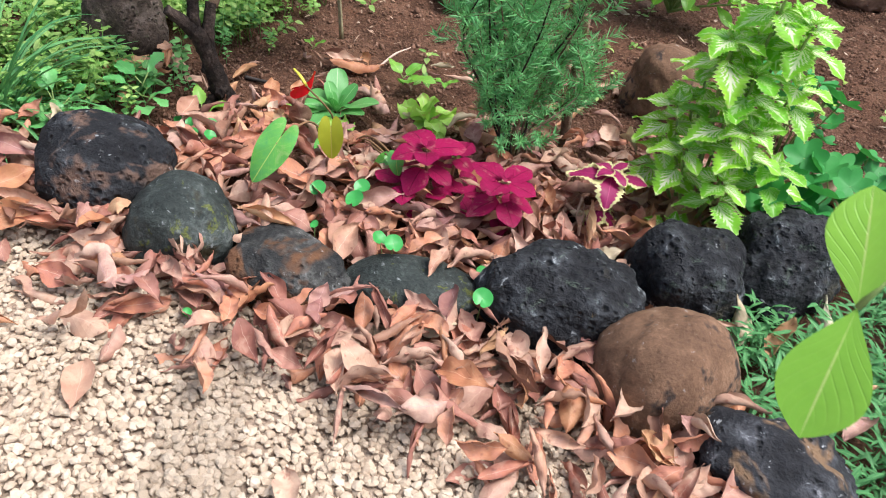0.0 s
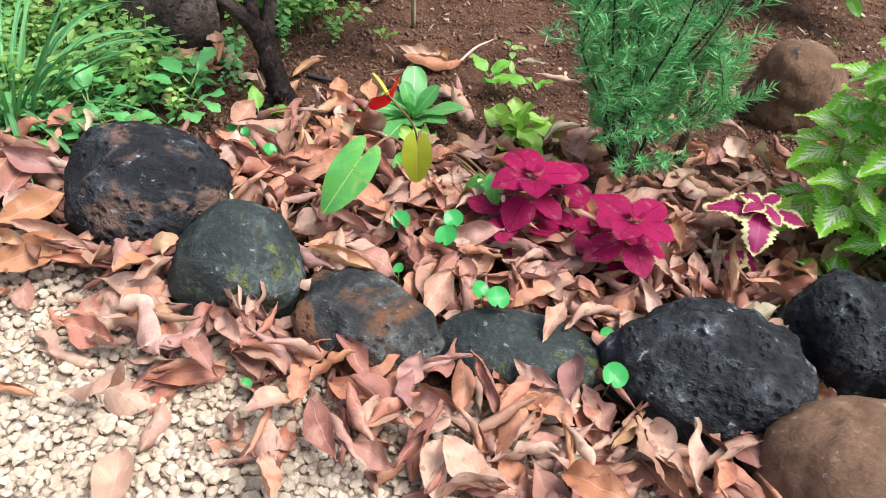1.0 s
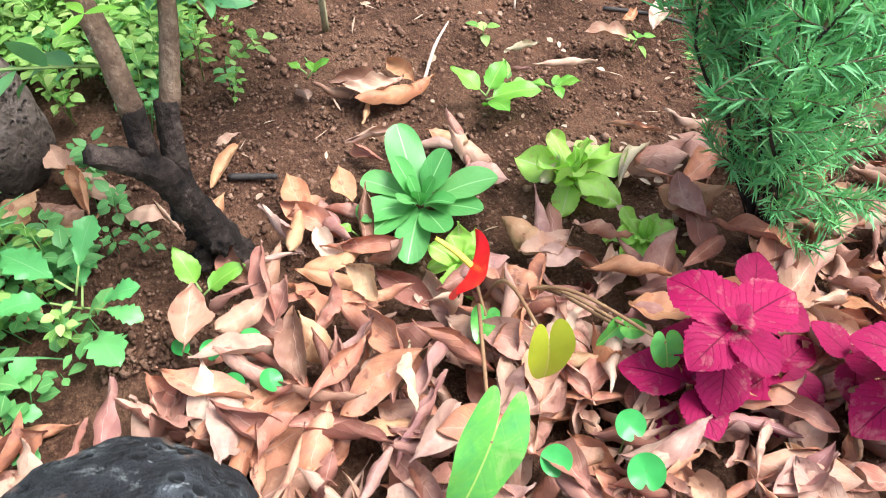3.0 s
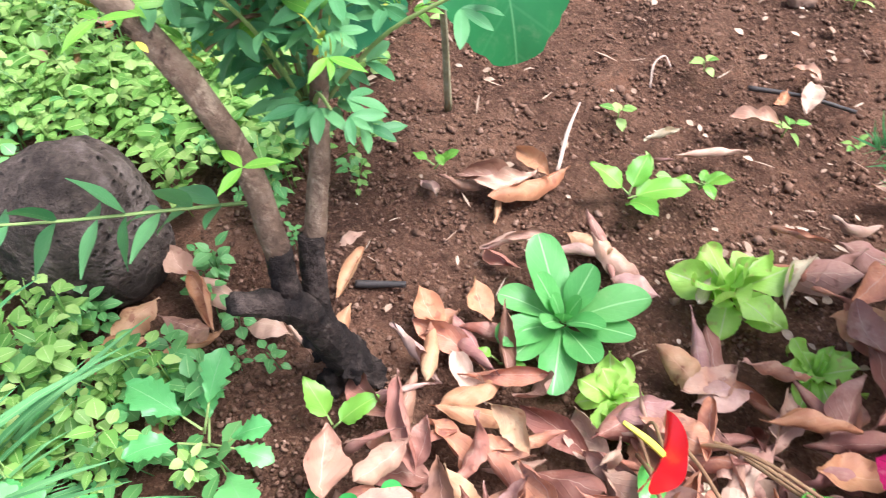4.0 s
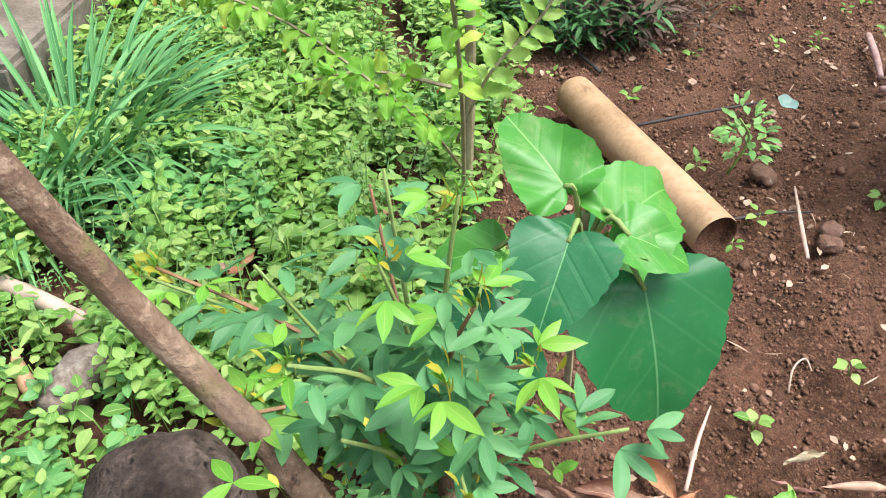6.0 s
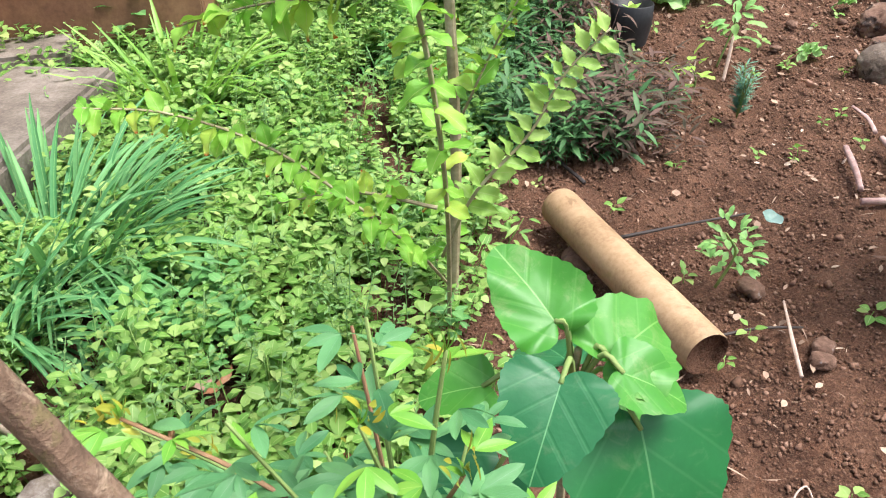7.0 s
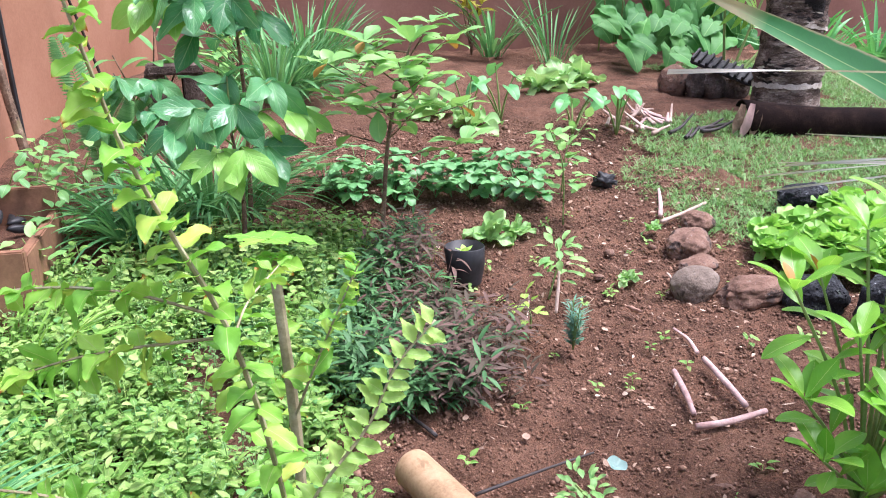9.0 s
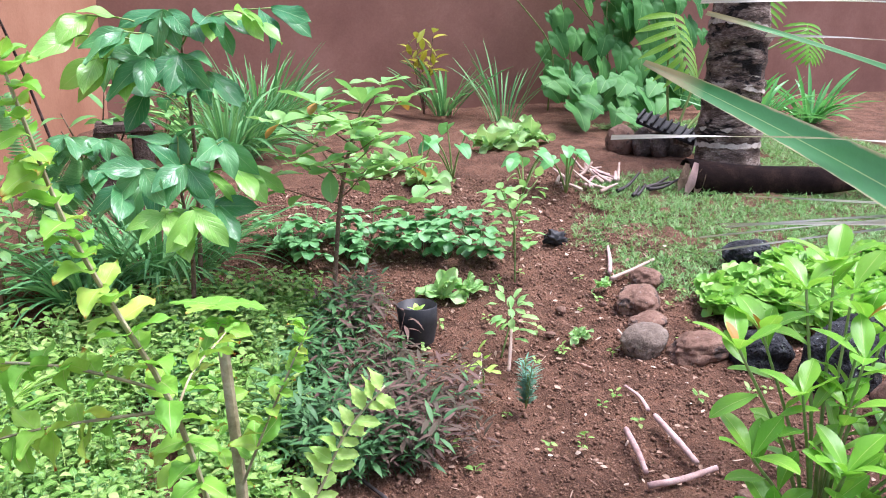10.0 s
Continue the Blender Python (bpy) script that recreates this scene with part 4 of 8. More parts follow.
def make_gravel():
    rs = np.random.RandomState(3)
    xs = np.concatenate([np.linspace(-4.0, -1.7, 6), np.linspace(-1.6, 0.7, 54)])
    ys = np.linspace(0, 1, 30)
    X, T = np.meshgrid(xs, ys, indexing="ij")
    near = np.interp(X, [-4.0, -1.0, 0.4, 0.7], [-1.9, -2.2, -2.5, -0.1])
    Y = near + T * (gravel_top(X) + 0.02 - near)
    Z = 0.003 + 0.004 * np.sin(X * 23) * np.sin(Y * 19)
    i, j = np.meshgrid(np.arange(59), np.arange(29), indexing="ij")
    a = (i * 30 + j).ravel()
    g = Geo()
    V = np.stack([X, Y, Z], -1).reshape(-1, 3)
    g.add((V, np.stack([a, a + 30, a + 31, a + 1], -1), V[:, :2]))
    bed = put("gravel_path", g.mesh("gravel_path", GRIT))
    tagged(bed, "garden path of loose cream angular gravel", "path", kind="structure")
    shapes = [lump(1, (1, 0.84, 0.66), 20 + k, 0.5, 1.5, 2.6) for k in range(14)]
    near = [lump(2, (1, 0.84, 0.66), 20 + k, 0.5, 1.5, 2.6) for k in range(14)]
    rest = Geo(3)
    singles = []
    step = 0.0098
    for gx in np.arange(-1.15, 0.66, step):
        for gy in np.arange(0.3, 1.3, step):
            x, y = gx + rs.uniform(-0.5, 0.5) * step, gy + rs.uniform(-0.5, 0.5) * step
            if y > gravel_top(x) - 0.01 + rs.uniform(-0.03, 0.02) or (y > 1.0 and x < -0.95):
                continue
            s = 0.0064 * rs.uniform(0.6, 1.4)
            m = rot(rs.uniform(0, 6.28), rs.uniform(-0.45, 0.45), rs.uniform(-0.45, 0.45), (x, y, 0.004 + rs.uniform(0, 0.009)), s)
            k = rs.randint(14)
            if -0.32 < x < 0.02 and 0.56 < y < 0.80 and len(singles) < 300:
                singles.append((k, m))
            else:
                rest.add(shapes[k], m)
    ob = solid("loose_gravel", rest, GRAVEL, bed, flat=True)
    tagged(ob, "loose cream gravel stones", kind="stuff")
    meshes = [Geo(3).add(s).mesh("pebble", PEBBLE, True) for s in near]
    for k, m in singles:
        put("pebble", meshes[k], bed, m)


make_gravel()


# ---- border stones ----
STONES = []


def stone(x, y, z, size, yaw, mat, seed, label, tilt=(0, 0), amount=0.28, freq=1.2, square=2.3, name="stone", group="border stones"):
    me = Geo(3).add(lump(5 if max(size) > 0.06 else 3, size, seed, amount, freq, square)).mesh(name, mat)
    ob = put(name, me, None, rot(yaw, tilt[0], tilt[1], (x, y, z + gz(x, y))))
    tagged(ob, label, "stone", group)
    STONES.append((x, y, size[0], size[1]))
    return ob


stone(-0.535, 1.215, 0.06, (0.114, 0.104, 0.108), 3.1, LAVA_RUST, 1, "rounded pitted black lava stone with a rusty cap", amount=0.17, square=2.1)
stone(-0.375, 1.09, 0.045, (0.09, 0.078, 0.082), 0.0, SLATE, 2, "smooth grey-green stone with yellow moss patches", amount=0.16)
stone(-0.19, 1.01, 0.025, (0.098, 0.075, 0.07), -0.5, MIXED_STONE, 3, "mottled rust and grey stone among dead leaves")
stone(0.025, 0.985, 0.02, (0.118, 0.066, 0.056), -0.12, SLATE, 27, "long smooth grey-green stone under a curled leaf", amount=0.08)
stone(0.28, 0.955, 0.05, (0.13, 0.1, 0.098), -0.15, LAVA, 5, "large pitted black lava stone")
stone(0.49, 1.04, 0.045, (0.1, 0.095, 0.098), 0.1, LAVA, 6, "dark lava stone with a yellow moss streak")
stone(0.40, 0.80, 0.045, (0.108, 0.09, 0.11), 0.2, BROWN_STONE, 7, "upright egg-shaped brown stone", amount=0.14, tilt=(-0.25, 0))
stone(0.685, 1.09, 0.055, (0.105, 0.1, 0.11), 0.3, LAVA, 8, "black lava stone with white flecks")
stone(0.525, 0.665, 0.025, (0.12, 0.08, 0.078), -0.2, HALF_STONE, 9, "stone half black and half brown")
stone(-0.76, 1.17, 0.0, (0.05, 0.04, 0.035), 0.2, SLATE, 10, "small grey stone under dead leaves")
stone(0.93, 1.26, 0.03, (0.07, 0.06, 0.05), 0.2, LAVA, 11, "dark stone under geranium leaves")
stone(-0.672, 1.825, 0.065, (0.096, 0.088, 0.108), 0.4, DARK_BROWN_STONE, 12, "round dark brown stone standing among weeds", amount=0.16)
stone(0.635, 1.755, 0.05, (0.098, 0.085, 0.11), 0.4, BROWN_STONE, 13, "red-brown stone on the soil", amount=0.18)


# ---- plant tools ----
def variants(name, mat, n, **kw):
    """A few differing leaf meshes that the leaves of a plant share."""
    out = []
    for k in range(n):
        q = dict(kw)
        for key in ("bend", "curl", "wave", "fold", "twist"):
            if key in q and isinstance(q[key], tuple):
                q[key] = q[key][0] + (q[key][1] - q[key][0]) * (k + 0.5) / n
        out.append(Geo().add(leaf(seed=k, **q)).mesh(name, mat))
    return out


def along(parent, pts, meshes, rs, start=0.2, count=8, size=1.0, angle=1.0, droop=0.0, mode="alt", jitter=0.25, grow=(1.0, 1.0), name="leaf", petiole=0.0, up=(0, 0, 1), spin=0.0):
    """Leaves along a stem: alternate, opposite or spiralled, turned out from it by angle."""
    p = spline(pts, 40)
    made = []
    for k in range(count):
        s = start + (1 - start) * (k + 0.5) / count
        i = min(38, int(s * 39))
        t = Vector(p[i + 1] - p[i]).normalized()
        a = t.cross(Vector((0, 0, 1)))
        if a.length < 0.2:
            a = Vector((1, 0, 0))
        a.normalize()
        b = a.cross(t)
        n = 2 if mode == "opp" else 1
        for q in range(n):
            if mode == "alt":
                az = (k % 2) * math.pi + rs.normal(0, jitter) + spin
            elif mode == "opp":
                az = q * math.pi + (k % 2) * math.pi / 2 + rs.normal(0, jitter) + spin
            else:
                az = k * 2.4 + rs.normal(0, jitter)
            rad = a * math.cos(az) + b * math.sin(az)
            ang = angle + rs.normal(0, 0.15)
            d = t * math.cos(ang) + rad * math.sin(ang) + Vector((0, 0, -droop + rs.normal(0, 0.1)))
            sc = size * (grow[0] + (grow[1] - grow[0]) * s) * rs.uniform(0.8, 1.15)
            at = Vector(p[i]) + d.normalized() * petiole
            me = meshes[rs.randint(len(meshes))]
            nrm = Vector(up) * 0.9 + t * 0.4 + Vector(rs.normal(0, 0.2, 3))
            made.append(put(name, me, parent, frame_of(at, d, nrm, sc)))
    return made


def stems(name, lines, mat, parent, seg=7, label="", rough=0.0):
    for pts, radii, *n in lines:
        g = Geo()
        g.add(tube(spline(pts, n[0] if n else 14), radii, seg, rough))
        ob = solid(name, g, mat, parent, label=label)
    return ob


def blades(loc, n, length, width, lean, spread, mat, seed, label, name="grass_clump", category="grass", bend=1.5, upright=0.5):
    """A tuft of arching strap leaves."""
    rs = np.random.RandomState(seed)
    x, y = loc
    z = gz(x, y) - 0.01
    t = thing(name, (x, y, z), label, category)
    ms = [Geo().add(leaf(1.0, width / length * rs.uniform(0.75, 1.2), "strap", 9, 2, bend * (0.35 + 0.95 * k / 9), 0.5, twist=rs.uniform(-0.6, 0.6), seed=k)).mesh("blade", mat) for k in range(10)]
    for k in range(n):
        az = rs.uniform(0, 6.28)
        r = spread * math.sqrt(rs.rand())
        tilt = rs.uniform(lean * 0.15, lean)
        d = Vector((math.cos(az) * math.sin(tilt), math.sin(az) * math.sin(tilt), math.cos(tilt)))
        put("blade", ms[rs.randint(10)], t, frame_of((x + math.cos(az) * r, y + math.sin(az) * r, z), d, Vector((-math.cos(az) * 0.7, -math.sin(az) * 0.7, 0.7)), length * rs.uniform(0.55, 1.15)))
    return t


def whorl(parent, c, meshes, rs, n, tilt, size, start=0.0, droop=0.0, name="leaf", grow=0.0, r0=0.0):
    """Leaves set round one point, raised by tilt from the level."""
    for k in range(n):
        az = start + k * 6.2832 / n + rs.normal(0, 0.12)
        tl = tilt + rs.normal(0, 0.1)
        d = Vector((math.cos(az) * math.cos(tl), math.sin(az) * math.cos(tl), math.sin(tl)))
        at = Vector(c) + Vector((d.x, d.y, 0)) * r0
        put(name, meshes[rs.randint(len(meshes))], parent, frame_of(at, d, (0, 0, 1), size * rs.uniform(0.85, 1.15)))


# ---- the bed beside the path ----
def magenta_coleus(x, y, heads, seed):
    rs = np.random.RandomState(seed)
    t = thing("coleus", (x, y, 0), "magenta coleus with serrated velvety leaves", "plant")
    ms = variants("leaf", GREEN["magenta"], 5, length=0.068, width=0.06, prof="roundish", nl=36, nw=8, bend=(0.15, 0.9), fold=0.06, wave=0.022, serr=0.13, teeth=12, twist=(-0.15, 0.15))
    for hx, hy, hz, n, s, st in heads:
        top = (x + hx, y + hy, hz)
        stems("stem", [([(x + hx * 0.4, y + hy * 0.4, 0), (x + hx * 0.8, y + hy * 0.8, hz * 0.6), top], (0.004, 0.003))], RED_STEM, t)
        whorl(t, top, ms, rs, n, 0.12, s, st, r0=0.008)
        whorl(t, (top[0], top[1], hz - 0.035), ms, rs, n, -0.25, s * 0.95, st + 0.8, r0=0.012)
        whorl(t, (top[0], top[1], hz + 0.006), ms, rs, 4, 0.7, s * 0.3, st + 0.4)


magenta_coleus(0.07, 1.24, [(-0.036, -0.01, 0.15, 4, 0.92, 0.2), (0.024, 0.03, 0.115, 3, 0.8, 1.0), (-0.07, -0.02, 0.08, 3, 0.8, 2.6), (0.1, -0.105, 0.158, 4, 0.86, 0.9), (0.03, -0.03, 0.07, 4, 0.7, 0.4), (0.1, -0.05, 0.085, 3, 0.7, 2.0)], 4)


def bicolor_coleus(x, y):
    rs = np.random.RandomState(8)
    t = thing("coleus", (x, y, 0), "small coleus with maroon leaves edged in cream", "plant")
    ms = variants("leaf", GREEN["bicolor"], 3, length=0.066, width=0.046, prof="ovate", nl=26, nw=8, bend=(0.2, 1.0), wave=0.06, serr=0.34, teeth=10)
    stems("stem", [([(x, y, 0), (x, y - 0.005, 0.14)], (0.0035, 0.0025))], RED_STEM, t)
    whorl(t, (x, y - 0.005, 0.15), ms, rs, 4, 0.2, 0.62, 0.6)
    whorl(t, (x, y - 0.005, 0.14), ms, rs, 4, 0.05, 1.15, 1.35, r0=0.004)
    whorl(t, (x, y, 0.06), ms, rs, 4, -0.3, 0.9, 0.9)


bicolor_coleus(0.375, 1.215)


def green_coleus(x, y):
    rs = np.random.RandomState(9)
    t = thing("coleus", (x, y, 0), "bushy lime green coleus with cream-centred serrated leaves", "plant")
    ms = variants("leaf", GREEN["coleus"], 5, length=0.078, width=0.054, prof="ovate", nl=44, nw=8, bend=(0.0, 0.9), fold=0.16, wave=0.06, serr=0.42, teeth=12, twist=(-0.2, 0.2))
    for k in range(21):
        a, u = k * 2.4, math.sqrt((k + 0.5) / 21)
        hx, hy = 0.12 * u * math.cos(a) + 0.005 + rs.normal(0, 0.012), 0.12 * u * math.sin(a) - 0.01
        hz = (0.48 - 0.27 * u * u - 0.12 * max(0.0, -math.sin(a)) * u - 0.15 * max(0.0, -math.cos(a)) * u + 0.03) * rs.uniform(0.8, 1.15)
        stems("stem", [([(x + hx * 0.2, y + hy * 0.2, 0), (x + hx * 0.7, y + hy * 0.7, hz * 0.6), (x + hx, y + hy, hz)], (0.004, 0.0025))], STEM, t)
        az = rs.uniform(0, 6)
        whorl(t, (x + hx, y + hy, hz), ms, rs, 4, 0.15, 0.75, az, r0=0.008)
        whorl(t, (x + hx, y + hy, hz - 0.035), ms, rs, 4, -0.2, 0.95, az + 0.75, r0=0.012)
        whorl(t, (x + hx, y + hy, hz + 0.008), ms, rs, 4, 0.8, 0.38, az + 0.3)


green_coleus(0.57, 1.27)


def geranium(x, y, n, spread, h, seed, size=0.034):
    rs = np.random.RandomState(seed)
    t = thing("geranium", (x, y, gz(x, y)), "geranium with round scalloped dark green leaves", "plant", "geraniums")
    ms = [Geo().add(disc(size, 7, 0.3, 0.7, 0.25, 4, 42, 0.1, k)).mesh("leaf", GREEN["geranium"]) for k in range(4)]
    for k in range(n):
        az, r = rs.uniform(0, 6.28), spread * math.sqrt(rs.rand())
        px, py, pz = x + r * math.cos(az), y + r * math.sin(az), gz(x, y) + h * rs.uniform(0.5, 1.1)
        stems("stem", [([(x + r * 0.2 * math.cos(az), y + r * 0.2 * math.sin(az), gz(x, y)), (px, py, pz)], (0.0022, 0.0016), 6)], STEM, t, 5)
        put("leaf", ms[rs.randint(4)], t, rot(rs.uniform(0, 6.28), rs.uniform(0.1, 0.7), rs.uniform(-0.4, 0.4), (px, py, pz), rs.uniform(0.7, 1.25)))


geranium(0.715, 1.23, 24, 0.1, 0.15, 5)
geranium(0.92, 1.33, 18, 0.12, 0.12, 6)
geranium(0.86, 1.55, 16, 0.1, 0.22, 7)


def rosemary(x, y):
    rs = np.random.RandomState(12)
    t = thing("rosemary_bush", (x, y, 0), "wispy rosemary bush with fine grey-green needles and bare woody stems", "shrub")
    nd = leaf(0.021, 0.0019, "needle", 2, 1, 0.4)
    g = Geo()

    def clothe(pts, n, first, m):
        p = spline(pts, n)
        for i in range(first, n - 1):
            tg = Vector(p[i + 1] - p[i - 1]).normalized()
            for q in range(m):
                a = Vector(rs.normal(0, 1, 3))
                d = tg * rs.uniform(0.4, 1.1) + (a - tg * a.dot(tg)).normalized() * 0.8
                g.add(nd, frame_of(p[i] + np.array(tg) * rs.uniform(-0.003, 0.003), d, rs.normal(0, 1, 3), rs.uniform(0.55, 1.25)))

    for k in range(23):
        az, r = k * 2.4 + rs.normal(0, 0.3), rs.uniform(0.03, 0.19)
        h = rs.uniform(0.28, 0.66)
        lx, ly = math.cos(az) * r - 0.12 * h * h / 0.5, math.sin(az) * r * 0.8 + 0.06 * h
        lx = max(lx, -0.1)
        if k % 6 == 0:
            lx, h = abs(lx) + 0.04, h * 0.55
        main = [(x + lx * 0.1, y + ly * 0.1, 0.04), (x + lx * 0.4 + rs.normal(0, 0.02), y + ly * 0.4 + rs.normal(0, 0.02), h * 0.35),
                (x + lx * 0.9 + rs.normal(0, 0.02), y + ly * 0.8, h * 0.7), (x + lx, y + ly, h)]
        stems("branch", [(main, (0.0032, 0.001), 12)], DARK_BARK if k % 3 else BARK, t, 5)
        clothe(main, 60, 32, 6)
        p = spline(main, 40)
        for q in range(11):
            b = Vector(p[int(13 + q * 2.3)])
            d = Vector((rs.normal(0, 1), rs.normal(0, 0.8), rs.uniform(0.1, 1.3))).normalized()
            L = rs.uniform(0.05, 0.11)
            e = b + d * L + Vector((0, 0, 0.2 * L))
            if e.x < x - 0.02 - 0.3 * e.z:
                e.x = x - 0.02 - 0.3 * e.z + rs.uniform(0, 0.05)
            tw = [b, b + d * L * 0.5 + Vector((0, 0, -0.004)), e]
            g2 = Geo().add(tube(spline(tw, 5), (0.0011, 0.0006), 4))
            solid("twig", g2, BARK, t)
            clothe(tw, 18, 1, 5)
    solid("foliage", g, GREEN["needle"], t)
    stems("trunk", [([(x + 0.01, y, -0.01), (x, y, 0.05), (x + 0.005, y + 0.01, 0.14)], (0.011, 0.009, 0.006))], BARK, t)


rosemary(0.22, 1.405)
t = thing("wooden_stake", (0.36, 1.53, 0), "short brown wooden stake in the soil", "stake")
stems("stake", [([(0.36, 1.53, -0.02), (0.352, 1.54, 0.12), (0.35, 1.55, 0.3)], (0.012, 0.011, 0.009))], BARK, t, 9, rough=0.15)


def bok_choy(x, y):
    rs = np.random.RandomState(15)
    t = thing("bok_choy", (x, y, 0), "young bok choy with glossy pale-veined leaves", "vegetable")
    ms = variants("leaf", GREEN["bok"], 6, length=0.1, width=0.05, prof="paddle", nl=24, nw=10, bend=(0.15, 0.75), curl=(0.25, 0.7), wave=0.02, twist=(-0.2, 0.2))
    for az, tl, q in ((1.62, 0.75, 1.0), (1.25, 0.55, 0.7), (-0.2, 0.7, 0.98), (-0.75, 0.6, 0.84), (-2.05, 0.35, 0.95), (-1.5, 0.5, 0.75), (3.3, 0.55, 0.86), (2.5, 0.6, 0.75), (-2.7, 0.5, 0.8),
                      (0.6, 0.95, 0.72), (2.1, 1.05, 0.7), (-1.0, 1.0, 0.6), (-2.6, 1.05, 0.55), (0.0, 1.3, 0.42), (2.2, 1.3, 0.4), (4.2, 1.3, 0.42)):
        d = Vector((math.cos(az) * math.cos(tl), math.sin(az) * math.cos(tl), math.sin(tl)))
        put("leaf", ms[rs.randint(6)], t, frame_of(Vector((x, y, 0.006)) + d * 0.006, d, (-math.cos(az) * 0.4, -math.sin(az) * 0.4, 1), q * rs.uniform(0.92, 1.05)))


bok_choy(-0.152, 1.582)


def lettuce(x, y, s, seed, label="loose-leaf lettuce with ruffled bronze-tinged leaves"):
    rs = np.random.RandomState(seed)
    z = gz(x, y)
    t = thing("lettuce", (x, y, z), label, "vegetable", "lettuces")
    ms = variants("leaf", GREEN["lettuce" if y < 3 else "pale_lettuce"], 5, length=0.085, width=0.052, prof="obov", nl=26, nw=12, bend=(0.0, 1.2), curl=(0.1, 0.9), wave=0.11, serr=0.1, teeth=12)
    for n, tilt, q, st in ((5, 0.3, 1.0, 0.1), (5, 0.7, 0.95, 0.5), (4, 1.05, 0.75, 0.9)):
        for k in range(n):
            az = st + k * 6.2832 / n + rs.normal(0, 0.25)
            tl = tilt + rs.normal(0, 0.22)
            d = Vector((math.cos(az) * math.cos(tl), math.sin(az) * math.cos(tl), math.sin(tl)))
            put("leaf", ms[rs.randint(5)], t, frame_of((x, y, z + 0.012), d, (rs.normal(0, 0.3), rs.normal(0, 0.3), 1), s * q * rs.uniform(0.7, 1.2)))


lettuce(0.05, 1.565, 0.88, 21)
lettuce(-0.137, 1.472, 0.55, 22, "tiny lettuce seedling among dead leaves")
lettuce(0.085, 1.44, 0.55, 23, "tiny lettuce seedling among dead leaves")


def anthurium(x, y):
    rs = np.random.RandomState(30)
    t = thing("anthurium", (x, y, 0), "anthurium with a red waxy flower and heart-shaped leaves", "plant")
    big = Geo().add(cordate(0.1, 0.072, 0.4, 0.12, 0.02, back=1.5)).mesh("leaf", GREEN["anth"])
    yel = Geo().add(cordate(0.058, 0.046, 0.4, 0.25, 0.01, back=1.4)).mesh("leaf", GREEN["anth_yellow"])
    small = Geo().add(cordate(0.05, 0.042, 0.4, 0.3, 0.02)).mesh("leaf", GREEN["anth"])
    for me, tip, d, up, s in ((big, (-0.226, 1.185, 0.165), (-0.42, -0.42, -0.62), (0.1, -0.75, 0.65), 0.82), (yel, (-0.139, 1.262, 0.15), (0.05, -0.18, -0.97), (0, -0.9, 0.3), 1.0),
                              (small, (-0.018, 1.25, 0.115), (0.1, -0.4, -0.85), (-0.3, -0.7, 0.5), 0.75), (small, (-0.155, 1.36, 0.07), (-0.5, -0.7, 0.1), (0, 0, 1), 0.7),
                              (small, (-0.035, 1.3, 0.08), (-0.5, -0.2, -0.3), (0.2, -0.6, 0.6), 0.6), (small, (-0.03, 1.29, 0.09), (0.6, -0.2, -0.3), (-0.2, -0.6, 0.6), 0.5)):
        stems("petiole", [([(x, y, 0), ((x + tip[0]) / 2, (y + tip[1]) / 2 + 0.02, tip[2] * 0.8), tip], (0.0022, 0.0018))], RED_STEM, t, 6)
        put("leaf", me, t, frame_of(tip, d, up, s))
    ft = (-0.19, 1.325, 0.205)
    stems("flower_stalk", [([(x, y, 0), (x - 0.01, y - 0.02, 0.1), ft], (0.002, 0.0016))], RED_STEM, t, 6)
    sp = Geo().add(cordate(0.042, 0.04, 0.8, 0.4, 0.02)).mesh("spathe", RED)
    put("spathe", sp, t, frame_of((ft[0] - 0.012, ft[1] - 0.008, ft[2]), (0.8, 0.6, 0.19), (0.55, -0.6, -0.42), 1.15), "glossy red spathe")
    g = Geo().add(tube(spline([ft, (ft[0] - 0.012, ft[1] + 0.012, ft[2] + 0.012), (ft[0] - 0.026, ft[1] + 0.028, ft[2] + 0.018)], 8), (0.003, 0.003, 0.0018), 8))
    solid("spadix", g, YELLOW, t, label="cream and yellow spadix")


anthurium(-0.135, 1.42)


def pennywort(x, y, leaves, seed):
    """A few coin-shaped leaves on thin stalks."""
    t = thing("pennywort", (x, y, 0), "pennywort seedling with coin-shaped bright green leaves", "weed", "pennyworts")
    me = Geo().add(disc(0.0135, 0, 0, 0.4, 0.25, 3, 30, 0.05, seed)).mesh("leaf", GREEN["round_leaf"])
    for dx, dy, h, s in leaves:
        stems("stalk", [([(x, y, 0), (x + dx, y + dy, h)], (0.001, 0.0008), 5)], STEM, t, 5)
        put("leaf", me, t, rot(math.sin(seed * 3 + dx * 90) * 0.7, 0.5, math.sin(seed * 5.0) * 0.25, (x + dx, y + dy, h), s))


pennywort(-0.154, 1.2, [(0, -0.01, 0.075, 1.1)], 1)
pennywort(-0.08, 1.19, [(0.004, 0.008, 0.08, 1.1), (-0.006, -0.04, 0.086, 1.25)], 2)
pennywort(-0.02, 1.04, [(-0.02, 0.0, 0.09, 0.95), (0.004, -0.014, 0.092, 1.15)], 3)
pennywort(0.125, 0.93, [(0, -0.02, 0.09, 1.2)], 4)
pennywort(0.133, 1.0, [(0, 0, 0.066, 0.8)], 5)
pennywort(-0.15, 1.09, [(0.0, 0.0, 0.07, 0.6)], 6)
pennywort(-0.325, 0.9, [(0.0, 0.0, 0.03, 0.55), (0.015, 0.015, 0.025, 0.5)], 7)
